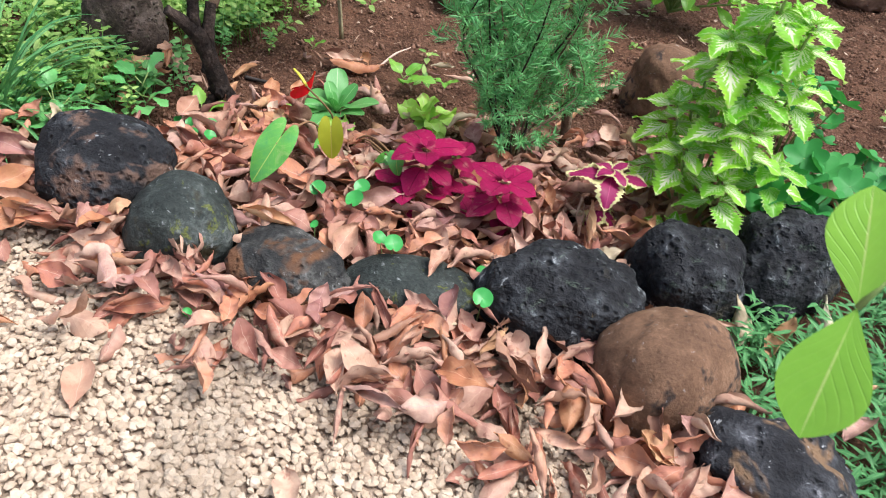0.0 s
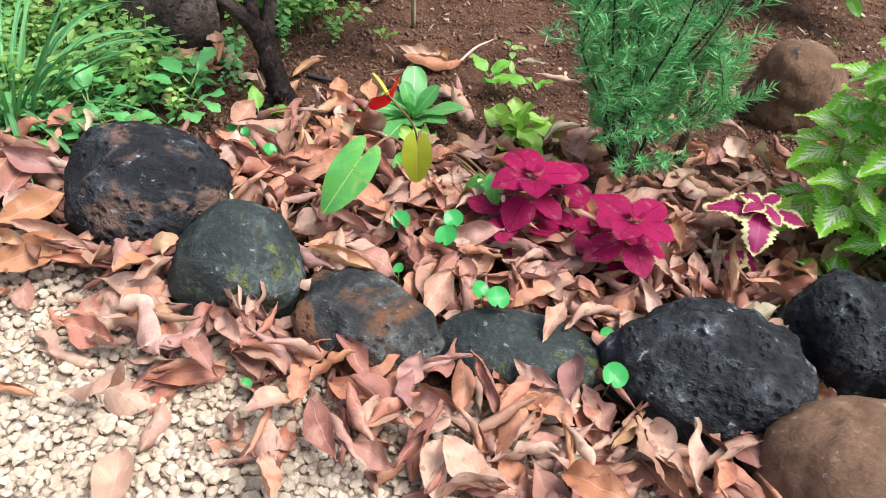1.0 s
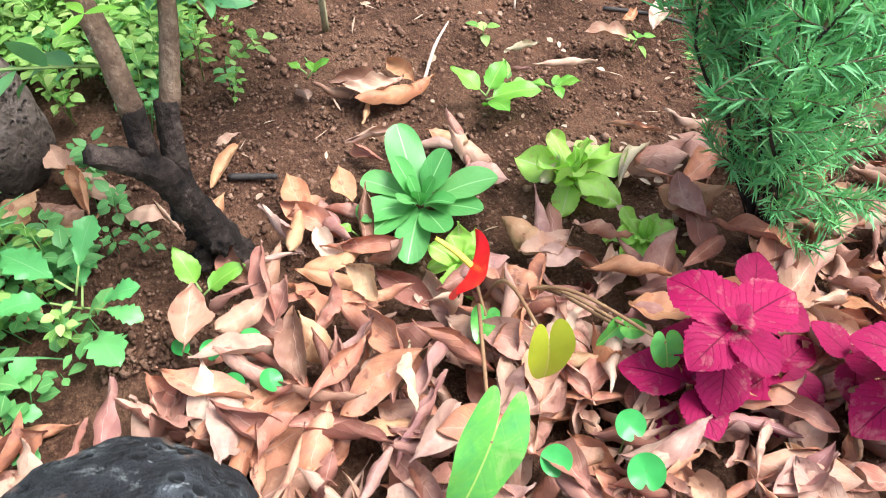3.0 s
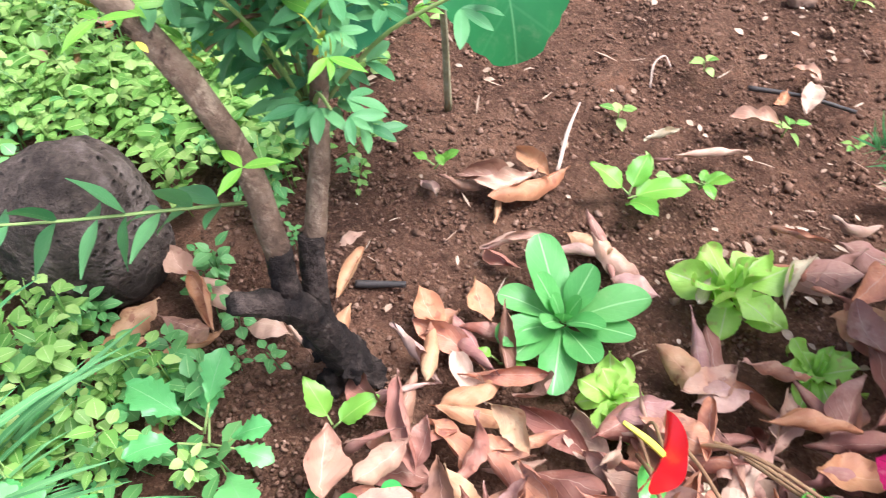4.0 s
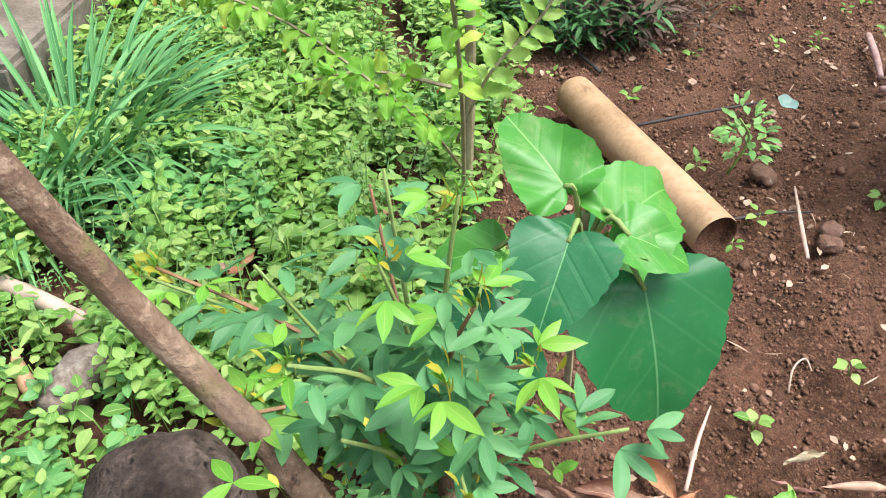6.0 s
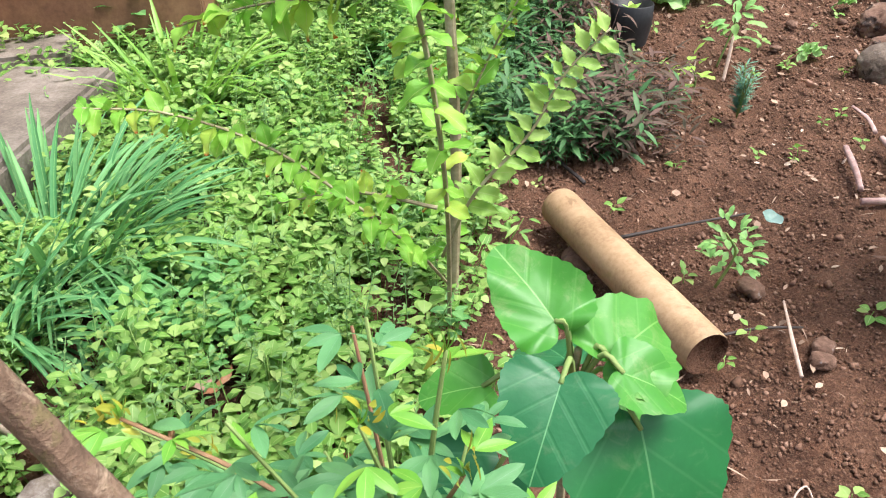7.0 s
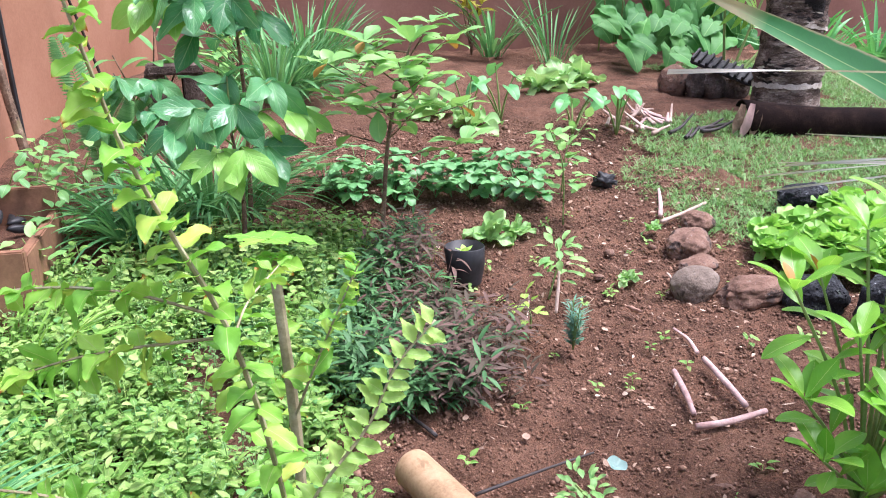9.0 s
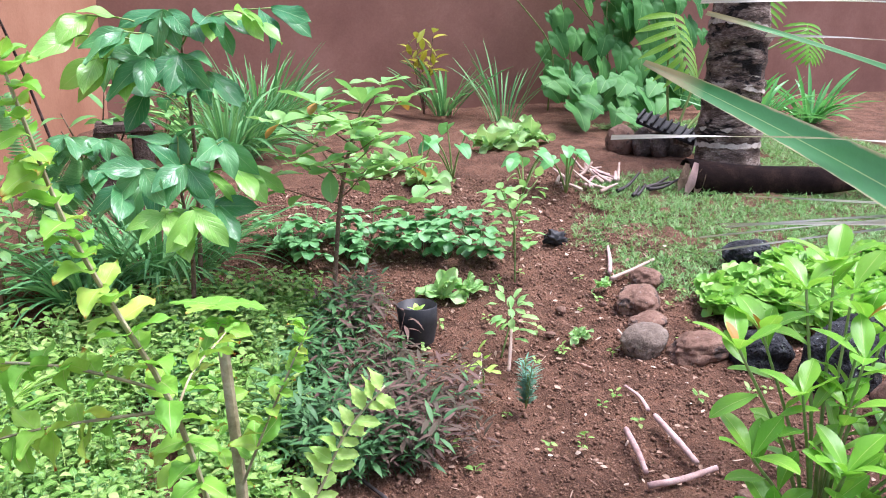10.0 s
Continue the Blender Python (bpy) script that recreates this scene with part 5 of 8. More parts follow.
pennywort(-0.43, 1.42, [(0.0, 0.0, 0.05, 0.8), (0.04, 0.0, 0.05, 0.9), (-0.03, 0.02, 0.04, 0.7)], 8)
pennywort(-0.38, 1.36, [(0.0, 0.0, 0.06, 0.9), (-0.035, 0.01, 0.055, 0.9)], 9)


# ---- leafy weeds ----
def broad_weed(x, y, n, size, h, seed, mat="weed_dark", label="leafy weed with broad toothed leaves"):
    rs = np.random.RandomState(seed)
    z = gz(x, y)
    t = thing("weed", (x, y, z), label, "weed", "leafy weeds")
    ms = variants("leaf", GREEN["pea_young" if mat == "bright" else "taro"], 4, length=0.07, width=0.042, prof="ovate" if mat == "bright" else "obov", nl=18, nw=6, bend=(0.3, 1.2), wave=0.05, serr=0.16 if mat == "bright" else 0.4, teeth=6, fold=0.15)
    for k in range(n):
        az, tl = k * 2.4 + rs.normal(0, 0.2), rs.uniform(0.1, 1.0)
        d = Vector((math.cos(az) * math.cos(tl), math.sin(az) * math.cos(tl), math.sin(tl)))
        b = Vector((x, y, z)) + Vector((0, 0, h * rs.rand()))
        tip = b + d * (0.012 if mat == "bright" else rs.uniform(0.02, 0.05))
        stems("petiole", [([b, tip], (0.0015, 0.0012), 4)], STEM, t, 5)
        put("leaf", ms[rs.randint(4)], t, frame_of(tip, d, (0, 0, 1), size * rs.uniform(0.7, 1.2)))


for k, (x, y, n, s, h) in enumerate([(-0.55, 1.52, 7, 0.85, 0.08), (-0.70, 1.44, 9, 0.7, 0.07), (-0.66, 1.56, 7, 0.45, 0.06), (-0.74, 1.38, 6, 0.75, 0.05), (-0.66, 1.42, 6, 0.6, 0.03), (-0.74, 1.54, 9, 0.55, 0.08)]):
    broad_weed(x, y, n, s, h, 40 + k)
for k, (x, y, n, s, h) in enumerate([(-0.005, 1.735, 4, 0.95, 0.03), (0.095, 1.73, 6, 0.42, 0.03), (-0.232, 1.85, 3, 0.4, 0.06), (-0.24, 1.55, 2, 0.3, 0.02), (-0.43, 1.52, 2, 0.7, 0.03)]):
    broad_weed(x, y, n, s, h, 60 + k, "bright", "bright green seedling on bare soil")
blades((-0.86, 1.47), 150, 0.29, 0.0085, 0.85, 0.06, GREEN["grass"], 3, "dense clump of arching strap-leaved lily", "lily_clump", "plant", 1.7)
blades((-0.98, 2.73), 440, 0.31, 0.0105, 0.82, 0.15, GREEN["grass"], 4, "dense clump of arching strap-leaved lily beside the kerb", "lily_clump", "plant", 1.7)
blades((-1.03, 2.5), 130, 0.26, 0.0095, 0.9, 0.09, GREEN["grass"], 14, "loose clump of drooping strap-leaved lily among weeds", "lily_clump", "plant", 1.7)
blades((-0.82, 3.45), 170, 0.28, 0.012, 0.9, 0.12, GREEN["grass_lime"], 5, "lime green clump of strap leaves", "lily_clump", "plant", 1.2)
blades((-0.22, 4.5), 300, 0.42, 0.013, 0.85, 0.2, GREEN["grass"], 6, "dark green clump of strap leaves", "lily_clump", "plant", 1.4)
blades((-0.48, 4.32), 170, 0.34, 0.013, 0.8, 0.12, GREEN["grass"], 61, "dark green clump of drooping strap leaves", "lily_clump", "plant", 1.5)
blades((0.3, 6.2), 260, 0.55, 0.015, 1.0, 0.2, GREEN["grass"], 7, "dark green clump of strap leaves near the wall", "lily_clump", "plant", 1.3)
blades((0.62, 6.9), 190, 0.62, 0.014, 0.8, 0.2, GREEN["grass"], 8, "tall green grass tuft against the wall", "lily_clump", "plant", 1.0)


# ---- pea shrub with its leaning limb ----
def pea_shrub():
    x, y = -0.415, 1.635
    rs = np.random.RandomState(70)
    t = thing("pea_shrub", (x, y, 0), "small shrub with slender dark green leaflets and a leaning bare limb", "shrub")
    stems("stump", [([(-0.385, 1.592, -0.02), (-0.403, 1.588, 0.04), (-0.417, 1.58, 0.1), (-0.437, 1.563, 0.17), (-0.462, 1.55, 0.205), (-0.487, 1.536, 0.232)], (0.023, 0.0205, 0.0185, 0.0165, 0.013, 0.0095), 26)], CHARRED, t, 16, "blackened gnarled leaning stump", 0.3)
    stems("limb_base", [([(-0.44, 1.563, 0.165), (-0.443, 1.564, 0.21), (-0.442, 1.571, 0.25)], (0.014, 0.0125, 0.0118), 12)], CHARRED, t, 12, "dark wet foot of the limb", 0.2)
    stems("limb_base", [([(-0.42, 1.575, 0.12), (-0.418, 1.58, 0.18), (-0.412, 1.595, 0.23)], (0.014, 0.0125, 0.0115), 12)], CHARRED, t, 12, "dark wet foot of the limb", 0.2)
    stems("limb", [([(-0.442, 1.57, 0.24), (-0.452, 1.588, 0.34), (-0.487, 1.612, 0.43), (-0.53, 1.638, 0.493), (-0.568, 1.646, 0.575), (-0.605, 1.651, 0.666), (-0.7, 1.665, 0.9)], (0.0118, 0.0105, 0.0098, 0.0096, 0.0094, 0.009), 44)], BARK, t, 18, "bare brown leaning limb", 0.09)
    stems("limb", [([(-0.41, 1.597, 0.22), (-0.39, 1.628, 0.3), (-0.38, 1.65, 0.38), (-0.39, 1.67, 0.48)], (0.0112, 0.009, 0.0075, 0.006), 24)], BARK, t, 12, "brown upright limb", 0.15)
    for k, (dx, dy, r0, z0) in enumerate(((0.02, -0.012, 0.017, 0.0), (-0.02, -0.016, 0.014, 0.012), (0.008, 0.02, 0.015, 0.008), (-0.014, 0.014, 0.016, 0.03), (0.004, -0.024, 0.012, 0.045), (-0.03, -0.004, 0.01, 0.085))):
        put("root_knob", Geo(3).add(lump(3, (r0 * 1.2, r0, r0), 300 + k, 0.7, 2.2)).mesh("root_knob", CHARRED), t, rot(k * 1.1, 0.4, 0.3, (-0.4 + dx, 1.592 + dy, z0)))
    ms = variants("leaf", GREEN["pea"], 5, length=0.041, width=0.0135, prof="ellip", nl=12, nw=4, bend=(0.1, 0.8), fold=0.25, wave=0.012)
    yo = variants("leaf", GREEN["pea_young"], 4, length=0.036, width=0.012, prof="lance", nl=10, nw=4, bend=(0.1, 0.6), fold=0.2)
    gold = variants("bud", GREEN["croton"], 2, length=0.013, width=0.0045, prof="ellip", nl=5, nw=2, bend=(0.2, 0.6), fold=0.3)
    top = (-0.39, 1.66, 0.4)
    tips = [(-0.576, 1.75, 0.5), (-0.499, 1.7, 0.535), (-0.475, 1.6, 0.545), (-0.419, 1.8, 0.52), (-0.368, 1.68, 0.59), (-0.446, 1.75, 0.448), (-0.368, 1.62, 0.555), (-0.27, 1.6, 0.45), (-0.391, 1.57, 0.55),
            (-0.36, 1.6, 0.5), (-0.42, 1.66, 0.56), (-0.45, 1.58, 0.5), (-0.33, 1.62, 0.5), (-0.41, 1.73, 0.58), (-0.31, 1.66, 0.4), (-0.48, 1.72, 0.42), (-0.38, 1.56, 0.45),
            (-0.38, 1.58, 0.38), (-0.46, 1.62, 0.42), (-0.33, 1.7, 0.33), (-0.54, 1.8, 0.4), (-0.35, 1.64, 0.28), (-0.62, 1.84, 0.42), (-0.34, 1.75, 0.45), (-0.52, 1.64, 0.46)]
    for k, tp in enumerate(tips):
        b = Vector(top) * 0.55 + Vector((-0.39, 1.655, 0.2)) * 0.45 if k % 2 else Vector(top)
        mid = (b + Vector(tp)) / 2 + Vector((0, 0, 0.02))
        pts = [b, mid, tp]
        br = stems("branch", [(pts, (0.0024, 0.0013), 10)], STEM if k % 3 else RED_STEM, t, 6)
        p = spline(pts, 30)
        for s in np.linspace(0.2, 0.98, 9):
            at = Vector(p[int(s * 29)])
            az = rs.uniform(0, 6.28)
            d0 = Vector((math.cos(az), math.sin(az), rs.uniform(0.0, 0.6))).normalized()
            e = at + d0 * 0.018
            for q in (-1.0, 0.0, 1.0):
                sd = Vector((-d0.y, d0.x, 0)) * q * 1.1
                d = d0 + sd + Vector((0, 0, -0.15))
                mesh = ms if s < 0.8 or k % 2 else yo
                put("leaf", mesh[rs.randint(4)], br, frame_of(e, d, (rs.normal(0, 0.35), rs.normal(0, 0.35), 1), rs.uniform(0.45, 0.92)))
        if k % 2 == 0:
            for q in range(9):
                put("bud", gold[q % 2], br, frame_of(Vector(tp) + Vector(rs.normal(0, 0.007, 3)), Vector((rs.normal(0, 0.6), rs.normal(0, 0.6), 1)), (1, 0, 0), rs.uniform(0.6, 1.3)), "yellow-green flower bud")
            for q in range(4):
                put("bud", yo[q], br, frame_of(tp, Vector((rs.normal(0, 0.4), rs.normal(0, 0.4), 1)), (1, 0, 0), 0.4))
    low = [(-0.45, 1.61, 0.27), (-0.52, 1.6, 0.29), (-0.612, 1.6, 0.303), (-0.73, 1.6, 0.328)]
    br = stems("branch", [(low, (0.0018, 0.0012), 16)], STEM, t, 6)
    wide = variants("leaf", GREEN["pea"], 4, length=0.052, width=0.02, prof="lance", nl=12, nw=4, bend=(0.1, 0.7), fold=0.2, wave=0.01)
    along(br, low, wide, rs, 0.12, 9, 1.0, 1.0, 0.15, "opp", 0.5)
    for px, py, pz in ((-0.452, 1.57, 0.36), (-0.512, 1.58, 0.49)):
        whorl(t, (px, py - 0.012, pz), yo, rs, 3, 0.1, 0.8, 4.0)
    for px, py, pz in ((-0.5, 1.6, 0.45), (-0.44, 1.62, 0.47), (-0.41, 1.6, 0.5)):
        g = Geo().add(leaf(0.011, 0.005, "ellip", 8, 4, 0.3, 0.3))
        put("flower", g.mesh("flower", YELLOW), t, frame_of((px, py, pz), (0.4, -0.5, -0.2), (0, 0, 1)), "small yellow pea flower")


pea_shrub()


# ---- fig seedling ----
def fig_seedling():
    x, y = -0.17, 2.0
    rs = np.random.RandomState(75)
    t = thing("fig_seedling", (x, y, 0), "fig seedling with very large round toothed leaves", "plant")
    dark = Geo().add(cordate(0.15, 0.17, 0.45, 0.08, 0.014, 0.045, 15, 7, 96, back=0.45, tip=0.9)).mesh("leaf", GREEN["fig"])
    mid = Geo().add(cordate(0.12, 0.135, 0.4, 0.12, 0.018, 0.05, 13, 7, 84, seed=1, back=0.45)).mesh("leaf", GREEN["fig_mid"])
    young = Geo().add(cordate(0.13, 0.13, 0.5, 0.16, 0.05, 0.05, 13, 7, 84, seed=2, back=0.5)).mesh("leaf", GREEN["fig_young"])
    curly = Geo().add(cordate(0.125, 0.145, 0.6, 0.15, 0.06, 0.06, 12, 8, 84, seed=3, back=0.5)).mesh("leaf", GREEN["fig_young"])
    small = Geo().add(cordate(0.07, 0.07, 0.5, 0.15, 0.03, 0.05, 10, 6, 60, seed=4, back=0.5)).mesh("leaf", GREEN["fig_young"])
    stems("stem", [([(x, y, -0.01), (x - 0.01, y - 0.02, 0.12), (x - 0.03, y - 0.07, 0.26), (-0.23, 1.84, 0.44)], (0.006, 0.005, 0.0042, 0.0035), 16)], LIGHT_STEM, t, 8)
    top = Vector((-0.228, 1.845, 0.43))
    for me, at, d, up, s in (
            (dark, (-0.178, 1.805, 0.372), (0.02, -0.1, -0.135), (0.1, -0.6, 0.75), 1.0),
            (mid, (-0.262, 1.785, 0.455), (-0.5, -0.8, -0.5), (-0.25, -0.6, 0.75), 0.7),
            (young, (-0.25, 1.85, 0.465), (-0.4, 0.6, 0.5), (0.1, -0.75, 0.65), 0.68),
            (curly, (-0.205, 1.83, 0.435), (0.8, 0.5, 0.15), (-0.15, -0.6, 0.8), 0.74),
            (small, (-0.2, 1.81, 0.435), (0.75, -0.2, -0.25), (0.2, -0.4, 0.9), 1.0),
            (small, (-0.31, 1.85, 0.4), (-0.9, 0.1, -0.1), (0, -0.3, 0.9), 0.9),
            (mid, (-0.31, 1.8, 0.34), (-0.7, -0.3, -0.35), (0, -0.2, 0.9), 0.9),
            (mid, (-0.2, 1.95, 0.33), (-0.1, 0.6, -0.2), (0, -0.3, 0.9), 0.8),
            (small, (-0.17, 1.87, 0.35), (0.8, 0.1, -0.3), (0, -0.3, 0.9), 1.0)):
        st = stems("petiole", [([top - Vector((0, 0, 0.05)), (top + Vector(at)) / 2 + Vector((0, 0, 0.01)), at], (0.003, 0.0024), 8)], STEM, t, 6)
        put("leaf", me, st, frame_of(at, d, up, s))


fig_seedling()


# ---- tan tube lying on the soil ----
def tan_tube():
    a, b = Vector((0.142, 2.25, 0.04)), Vector((0.03, 2.76, 0.046))
    t = thing("tan_tube", (0.05, 2.5, 0), "tan round tube lying on the soil, near end filled with dark soil", "tube")
    prof = [(0.040, 0.0), (0.0415, 0.004), (0.0415, 0.5), (0.0405, 0.506), (0.02, 0.513), (0.001, 0.515)]
    # the near end is closed just inside its rim by dark soil
    inner = [(0.001, 0.009), (0.036, 0.01), (0.0375, 0.0), (0.040, 0.0)]
    d = (b - a).normalized()
    m = frame_of(a, d, (0, 0, 1), 1.0)
    for nm, pr, mat in (("body", prof, TUBE), ("hollow_end", inner, SOIL)):
        ang = np.linspace(0, 2 * np.pi, 33)
        V = np.concatenate([np.stack([r * np.cos(ang), np.full(33, h), r * np.sin(ang)], -1) for r, h in pr])
        i, j = np.meshgrid(np.arange(len(pr) - 1), np.arange(32), indexing="ij")
        k = (i * 33 + j).ravel()
        g = Geo().add((V, np.stack([k, k + 1, k + 34, k + 33], -1), V[:, :2]))
        solid(nm, g, mat, t, m)


tan_tube()


# ---- arching shrub with light green leaves ----
def arching_shrub():
    x, y = -0.25, 2.42
    rs = np.random.RandomState(80)
    t = thing("arching_shrub", (x, y, 0), "thorny shrub with arching twigs and yellow-green leaves with scorched tips", "shrub")
    ms = variants("leaf", GREEN["thorn"], 5, length=0.045, width=0.026, prof="ovate", nl=18, nw=6, bend=(-0.3, 1.1), fold=0.3, wave=0.07, serr=0.14, teeth=6, twist=(-0.5, 0.5))
    lines = [
        ([(x, y, -0.01), (-0.27, 2.3, 0.28), (-0.3, 2.18, 0.5), (-0.335, 2.1, 0.675), (-0.372, 2.1, 0.768), (-0.405, 2.1, 0.853), (-0.425, 2.1, 0.935), (-0.44, 2.1, 1.0)], (0.004, 0.0014), 66, 1.15, 1.3),
        ([(-0.27, 2.36, 0.2), (-0.233, 2.3, 0.34), (-0.16, 2.3, 0.425), (-0.118, 2.3, 0.506), (-0.061, 2.3, 0.565)], (0.003, 0.0012), 29, 0.95, 0.0),
        ([(-0.25, 2.42, 0.1), (-0.325, 2.2, 0.315), (-0.39, 2.13, 0.42), (-0.48, 2.1, 0.52), (-0.57, 2.07, 0.58), (-0.65, 2.05, 0.6)], (0.0026, 0.001), 64, 0.8, 0.8),
        ([(-0.335, 2.1, 0.67), (-0.42, 2.1, 0.673), (-0.48, 2.1, 0.67), (-0.55, 2.1, 0.655)], (0.0018, 0.0009), 26, 0.95, 3.5),
        ([(-0.34, 2.1, 0.69), (-0.42, 2.1, 0.727), (-0.5, 2.12, 0.735), (-0.6, 2.15, 0.72)], (0.0018, 0.0009), 30, 0.9, 3.5),
        ([(-0.335, 2.1, 0.66), (-0.31, 2.16, 0.68), (-0.27, 2.28, 0.665), (-0.24, 2.42, 0.63)], (0.0014, 0.0009), 12, 0.8, 0.7),
        ([(-0.23, 2.49, 0.35), (-0.2, 2.44, 0.46), (-0.16, 2.42, 0.56), (-0.13, 2.42, 0.62)], (0.0024, 0.001), 24, 1.1, 0.3),
        ([(-0.3, 2.2, 0.38), (-0.4, 2.22, 0.4), (-0.5, 2.28, 0.36)], (0.003, 0.0012), 28, 0.9, 0.8),
    ]
    fresh = variants("leaf", GREEN["thorn_young"], 4, length=0.05, width=0.025, prof="ovate", nl=24, nw=6, bend=(-0.2, 1.0), fold=0.25, wave=0.08, serr=0.22, teeth=7)
    for pts, rad, n, s, droop in lines:
        br = stems("branch", [(pts, rad, 24)], LIGHT_STEM, t, 7)
        along(br, pts, fresh if n == 29 else ms, rs, 0.18, n, s, 1.1 if n == 29 else 1.15, droop * 0.12, "alt", 0.25 if n == 29 else 0.7, (1.0, 0.7), up=(0, -0.9, 0.45) if n == 29 else (0, 0, 1), spin=1.57 if n == 29 else 0.0)
    stems("trunk", [([(-0.235, 2.48, -0.01), (-0.228, 2.49, 0.3), (-0.241, 2.5, 0.615)], (0.0095, 0.009, 0.008), 18)], LIGHT_STEM, t, 10, "bare upright stem cut off at the top", 0.1)
    along(t, [(-0.24, 2.5, 0.05), (-0.25, 2.52, 0.35), (-0.25, 2.54, 0.62)], ms, rs, 0.1, 30, 1.0, 1.2, 0.35, "spiral")
    lob = variants("leaf", GREEN["thorn"], 3, length=0.09, width=0.055, prof="ovate", nl=20, nw=4, bend=(0.3, 0.9), wave=0.02, lobes=0.3, lobe_n=4)
    whorl(t, (-0.243, 2.5, 0.64), lob, rs, 5, 0.25, 0.75, 0.0)
    whorl(t, (-0.243, 2.5, 0.615), ms, rs, 6, -0.2, 1.2, 0.4)


arching_shrub()


# ---- ground cover ----
def sprig(seed, n, h, length, width, prof="ovate", spread=0.6):
    rs = np.random.RandomState(seed)
    g = Geo()
    top = np.array([rs.normal(0, 0.2) * h, rs.normal(0, 0.2) * h, h])
    g.add(tube([np.zeros(3), top], (0.0011, 0.0007), 3))
    for k in range(n):
        s = 0.25 + 0.75 * (k + 1) / n
        az = k * 2.4 + rs.normal(0, 0.3)
        tl = rs.uniform(-0.1, 0.7)
        d = Vector((math.cos(az) * math.cos(tl), math.sin(az) * math.cos(tl), math.sin(tl)))
        at = top * s + np.array(d) * length * 0.3
        g.add(leaf(length * rs.uniform(0.7, 1.2), width * rs.uniform(0.8, 1.2), prof, 4, 2, rs.uniform(0.2, 0.9), 0.2, seed=k), frame_of(at, d, (0, 0, 1)))
    return np.concatenate(g.v), np.concatenate(g.f), np.concatenate(g.u)


def scatter(name, label, category, mat, tpls, spots, seed, size=(0.7, 1.3), grow=0.0):
    rs = np.random.RandomState(seed)
    g = Geo()
    for x, y in spots:
        m = rot(rs.uniform(0, 6.28), rs.normal(0, 0.18), rs.normal(0, 0.18), (x, y, gz(x, y) - 0.004), rs.uniform(*size) * (1 + grow * max(0.0, y - 2.1)))
        g.add(tpls[rs.randint(len(tpls))], m)
    ob = solid(name, g, mat)
    return tagged(ob, label, category, kind="stuff")


def weed_right(y):
    """The edge of the weeds towards the bare soil."""
    return np.interp(y, [1.55, 1.75, 1.95, 2.1, 2.4, 2.8, 3.2, 3.6, 3.9, 4.1], [-0.56, -0.51, -0.41, -0.30, -0.26, -0.15, -0.05, 0.12, 0.4, 0.2])


WOOD = [(-1.06, 2.345), (-1.02, 2.32), (-0.98, 2.29), (-0.94, 2.265), (-0.9, 2.235), (-0.86, 2.205), (-0.83, 2.11), (-0.84, 2.07), (-0.82, 2.05), (-0.925, 2.12), (-0.93, 2.08), (-0.86, 2.16), (-0.84, 2.08), (-0.8, 2.03), (-0.8, 1.97), (-0.9, 2.12), (-0.95, 2.16), (-1.0, 2.2), (-0.83, 2.02), (-0.78, 2.08), (-0.9, 2.04), (-0.64, 1.69), (-0.6, 1.72), (-0.55, 1.73), (-0.6, 1.66), (-0.57, 1.69), (-0.66, 1.66), (-0.66, 2.29), (-0.7, 2.27), (-0.63, 2.26), (-0.86, 2.33), (-0.45, 2.14), (-0.42, 2.11)]


def wood_gap(x, y):
    return any((x - a) ** 2 + (y - c) ** 2 < 0.028 ** 2 for a, c in WOOD)


rs = np.random.RandomState(90)
low, tall, dark = [], [], []
while len(low) < 5200:
    x, y = rs.uniform(-1.5, 0.5), rs.uniform(1.5, 4.12)
    e = weed_right(y) + rs.normal(0, 0.05)
    if x > e or x < -1.35 - 0.1 * (y - 3) or (abs(x + 0.67) < 0.1 and abs(y - 1.83) < 0.1) or wood_gap(x, y):
        continue
    if noise.noise((x * 5, y * 5, 2.0)) + 0.6 * noise.noise((x * 19, y * 19, 5.0)) < -0.2:
        continue
    if y < 1.9 and rs.rand() < 0.4:
        continue
    q = noise.noise((x * 3, y * 3, 7.0)) + rs.normal(0, 0.2) + 0.45 * float(smooth(2.05, 1.8, y))
    (low if q < 0.12 else tall if q < 0.4 else dark).append((x, y))
scatter("ground_cover", "dense low bright green leafy weeds covering the soil", "weeds", GREEN["weed"], [sprig(k, 9, 0.045, 0.017, 0.0115) for k in range(6)] + [sprig(40 + k, 9, 0.045, 0.012, 0.013, "round") for k in range(4)] + [sprig(44 + k, 9, 0.06, 0.022, 0.007, "lance") for k in range(3)] + [sprig(48 + k, 7, 0.05, 0.024, 0.016) for k in range(2)], low, 1, (0.5, 1.55), 0.2)
scatter("ground_cover", "taller bright green weeds with small oval leaves", "weeds", GREEN["weed"], [sprig(10 + k, 13, 0.085, 0.0165, 0.011) for k in range(6)], tall, 2, (0.5, 1.45), 0.2)
scatter("ground_cover", "patches of darker green weeds", "weeds", GREEN["weed_dark"], [sprig(20 + k, 10, 0.06, 0.018, 0.012) for k in range(6)], dark, 3, (0.5, 1.5), 0.2)
broad = [(x, y) for x, y in ((rs.uniform(-1.15, -0.2), rs.uniform(1.75, 3.2)) for _ in range(120)) if x < weed_right(y) - 0.04 and not wood_gap(x + 0.02, y) and not (x < -0.74 and 1.9 < y < 2.25) and not (abs(x + 0.67) < 0.13 and abs(y - 1.83) < 0.16)]
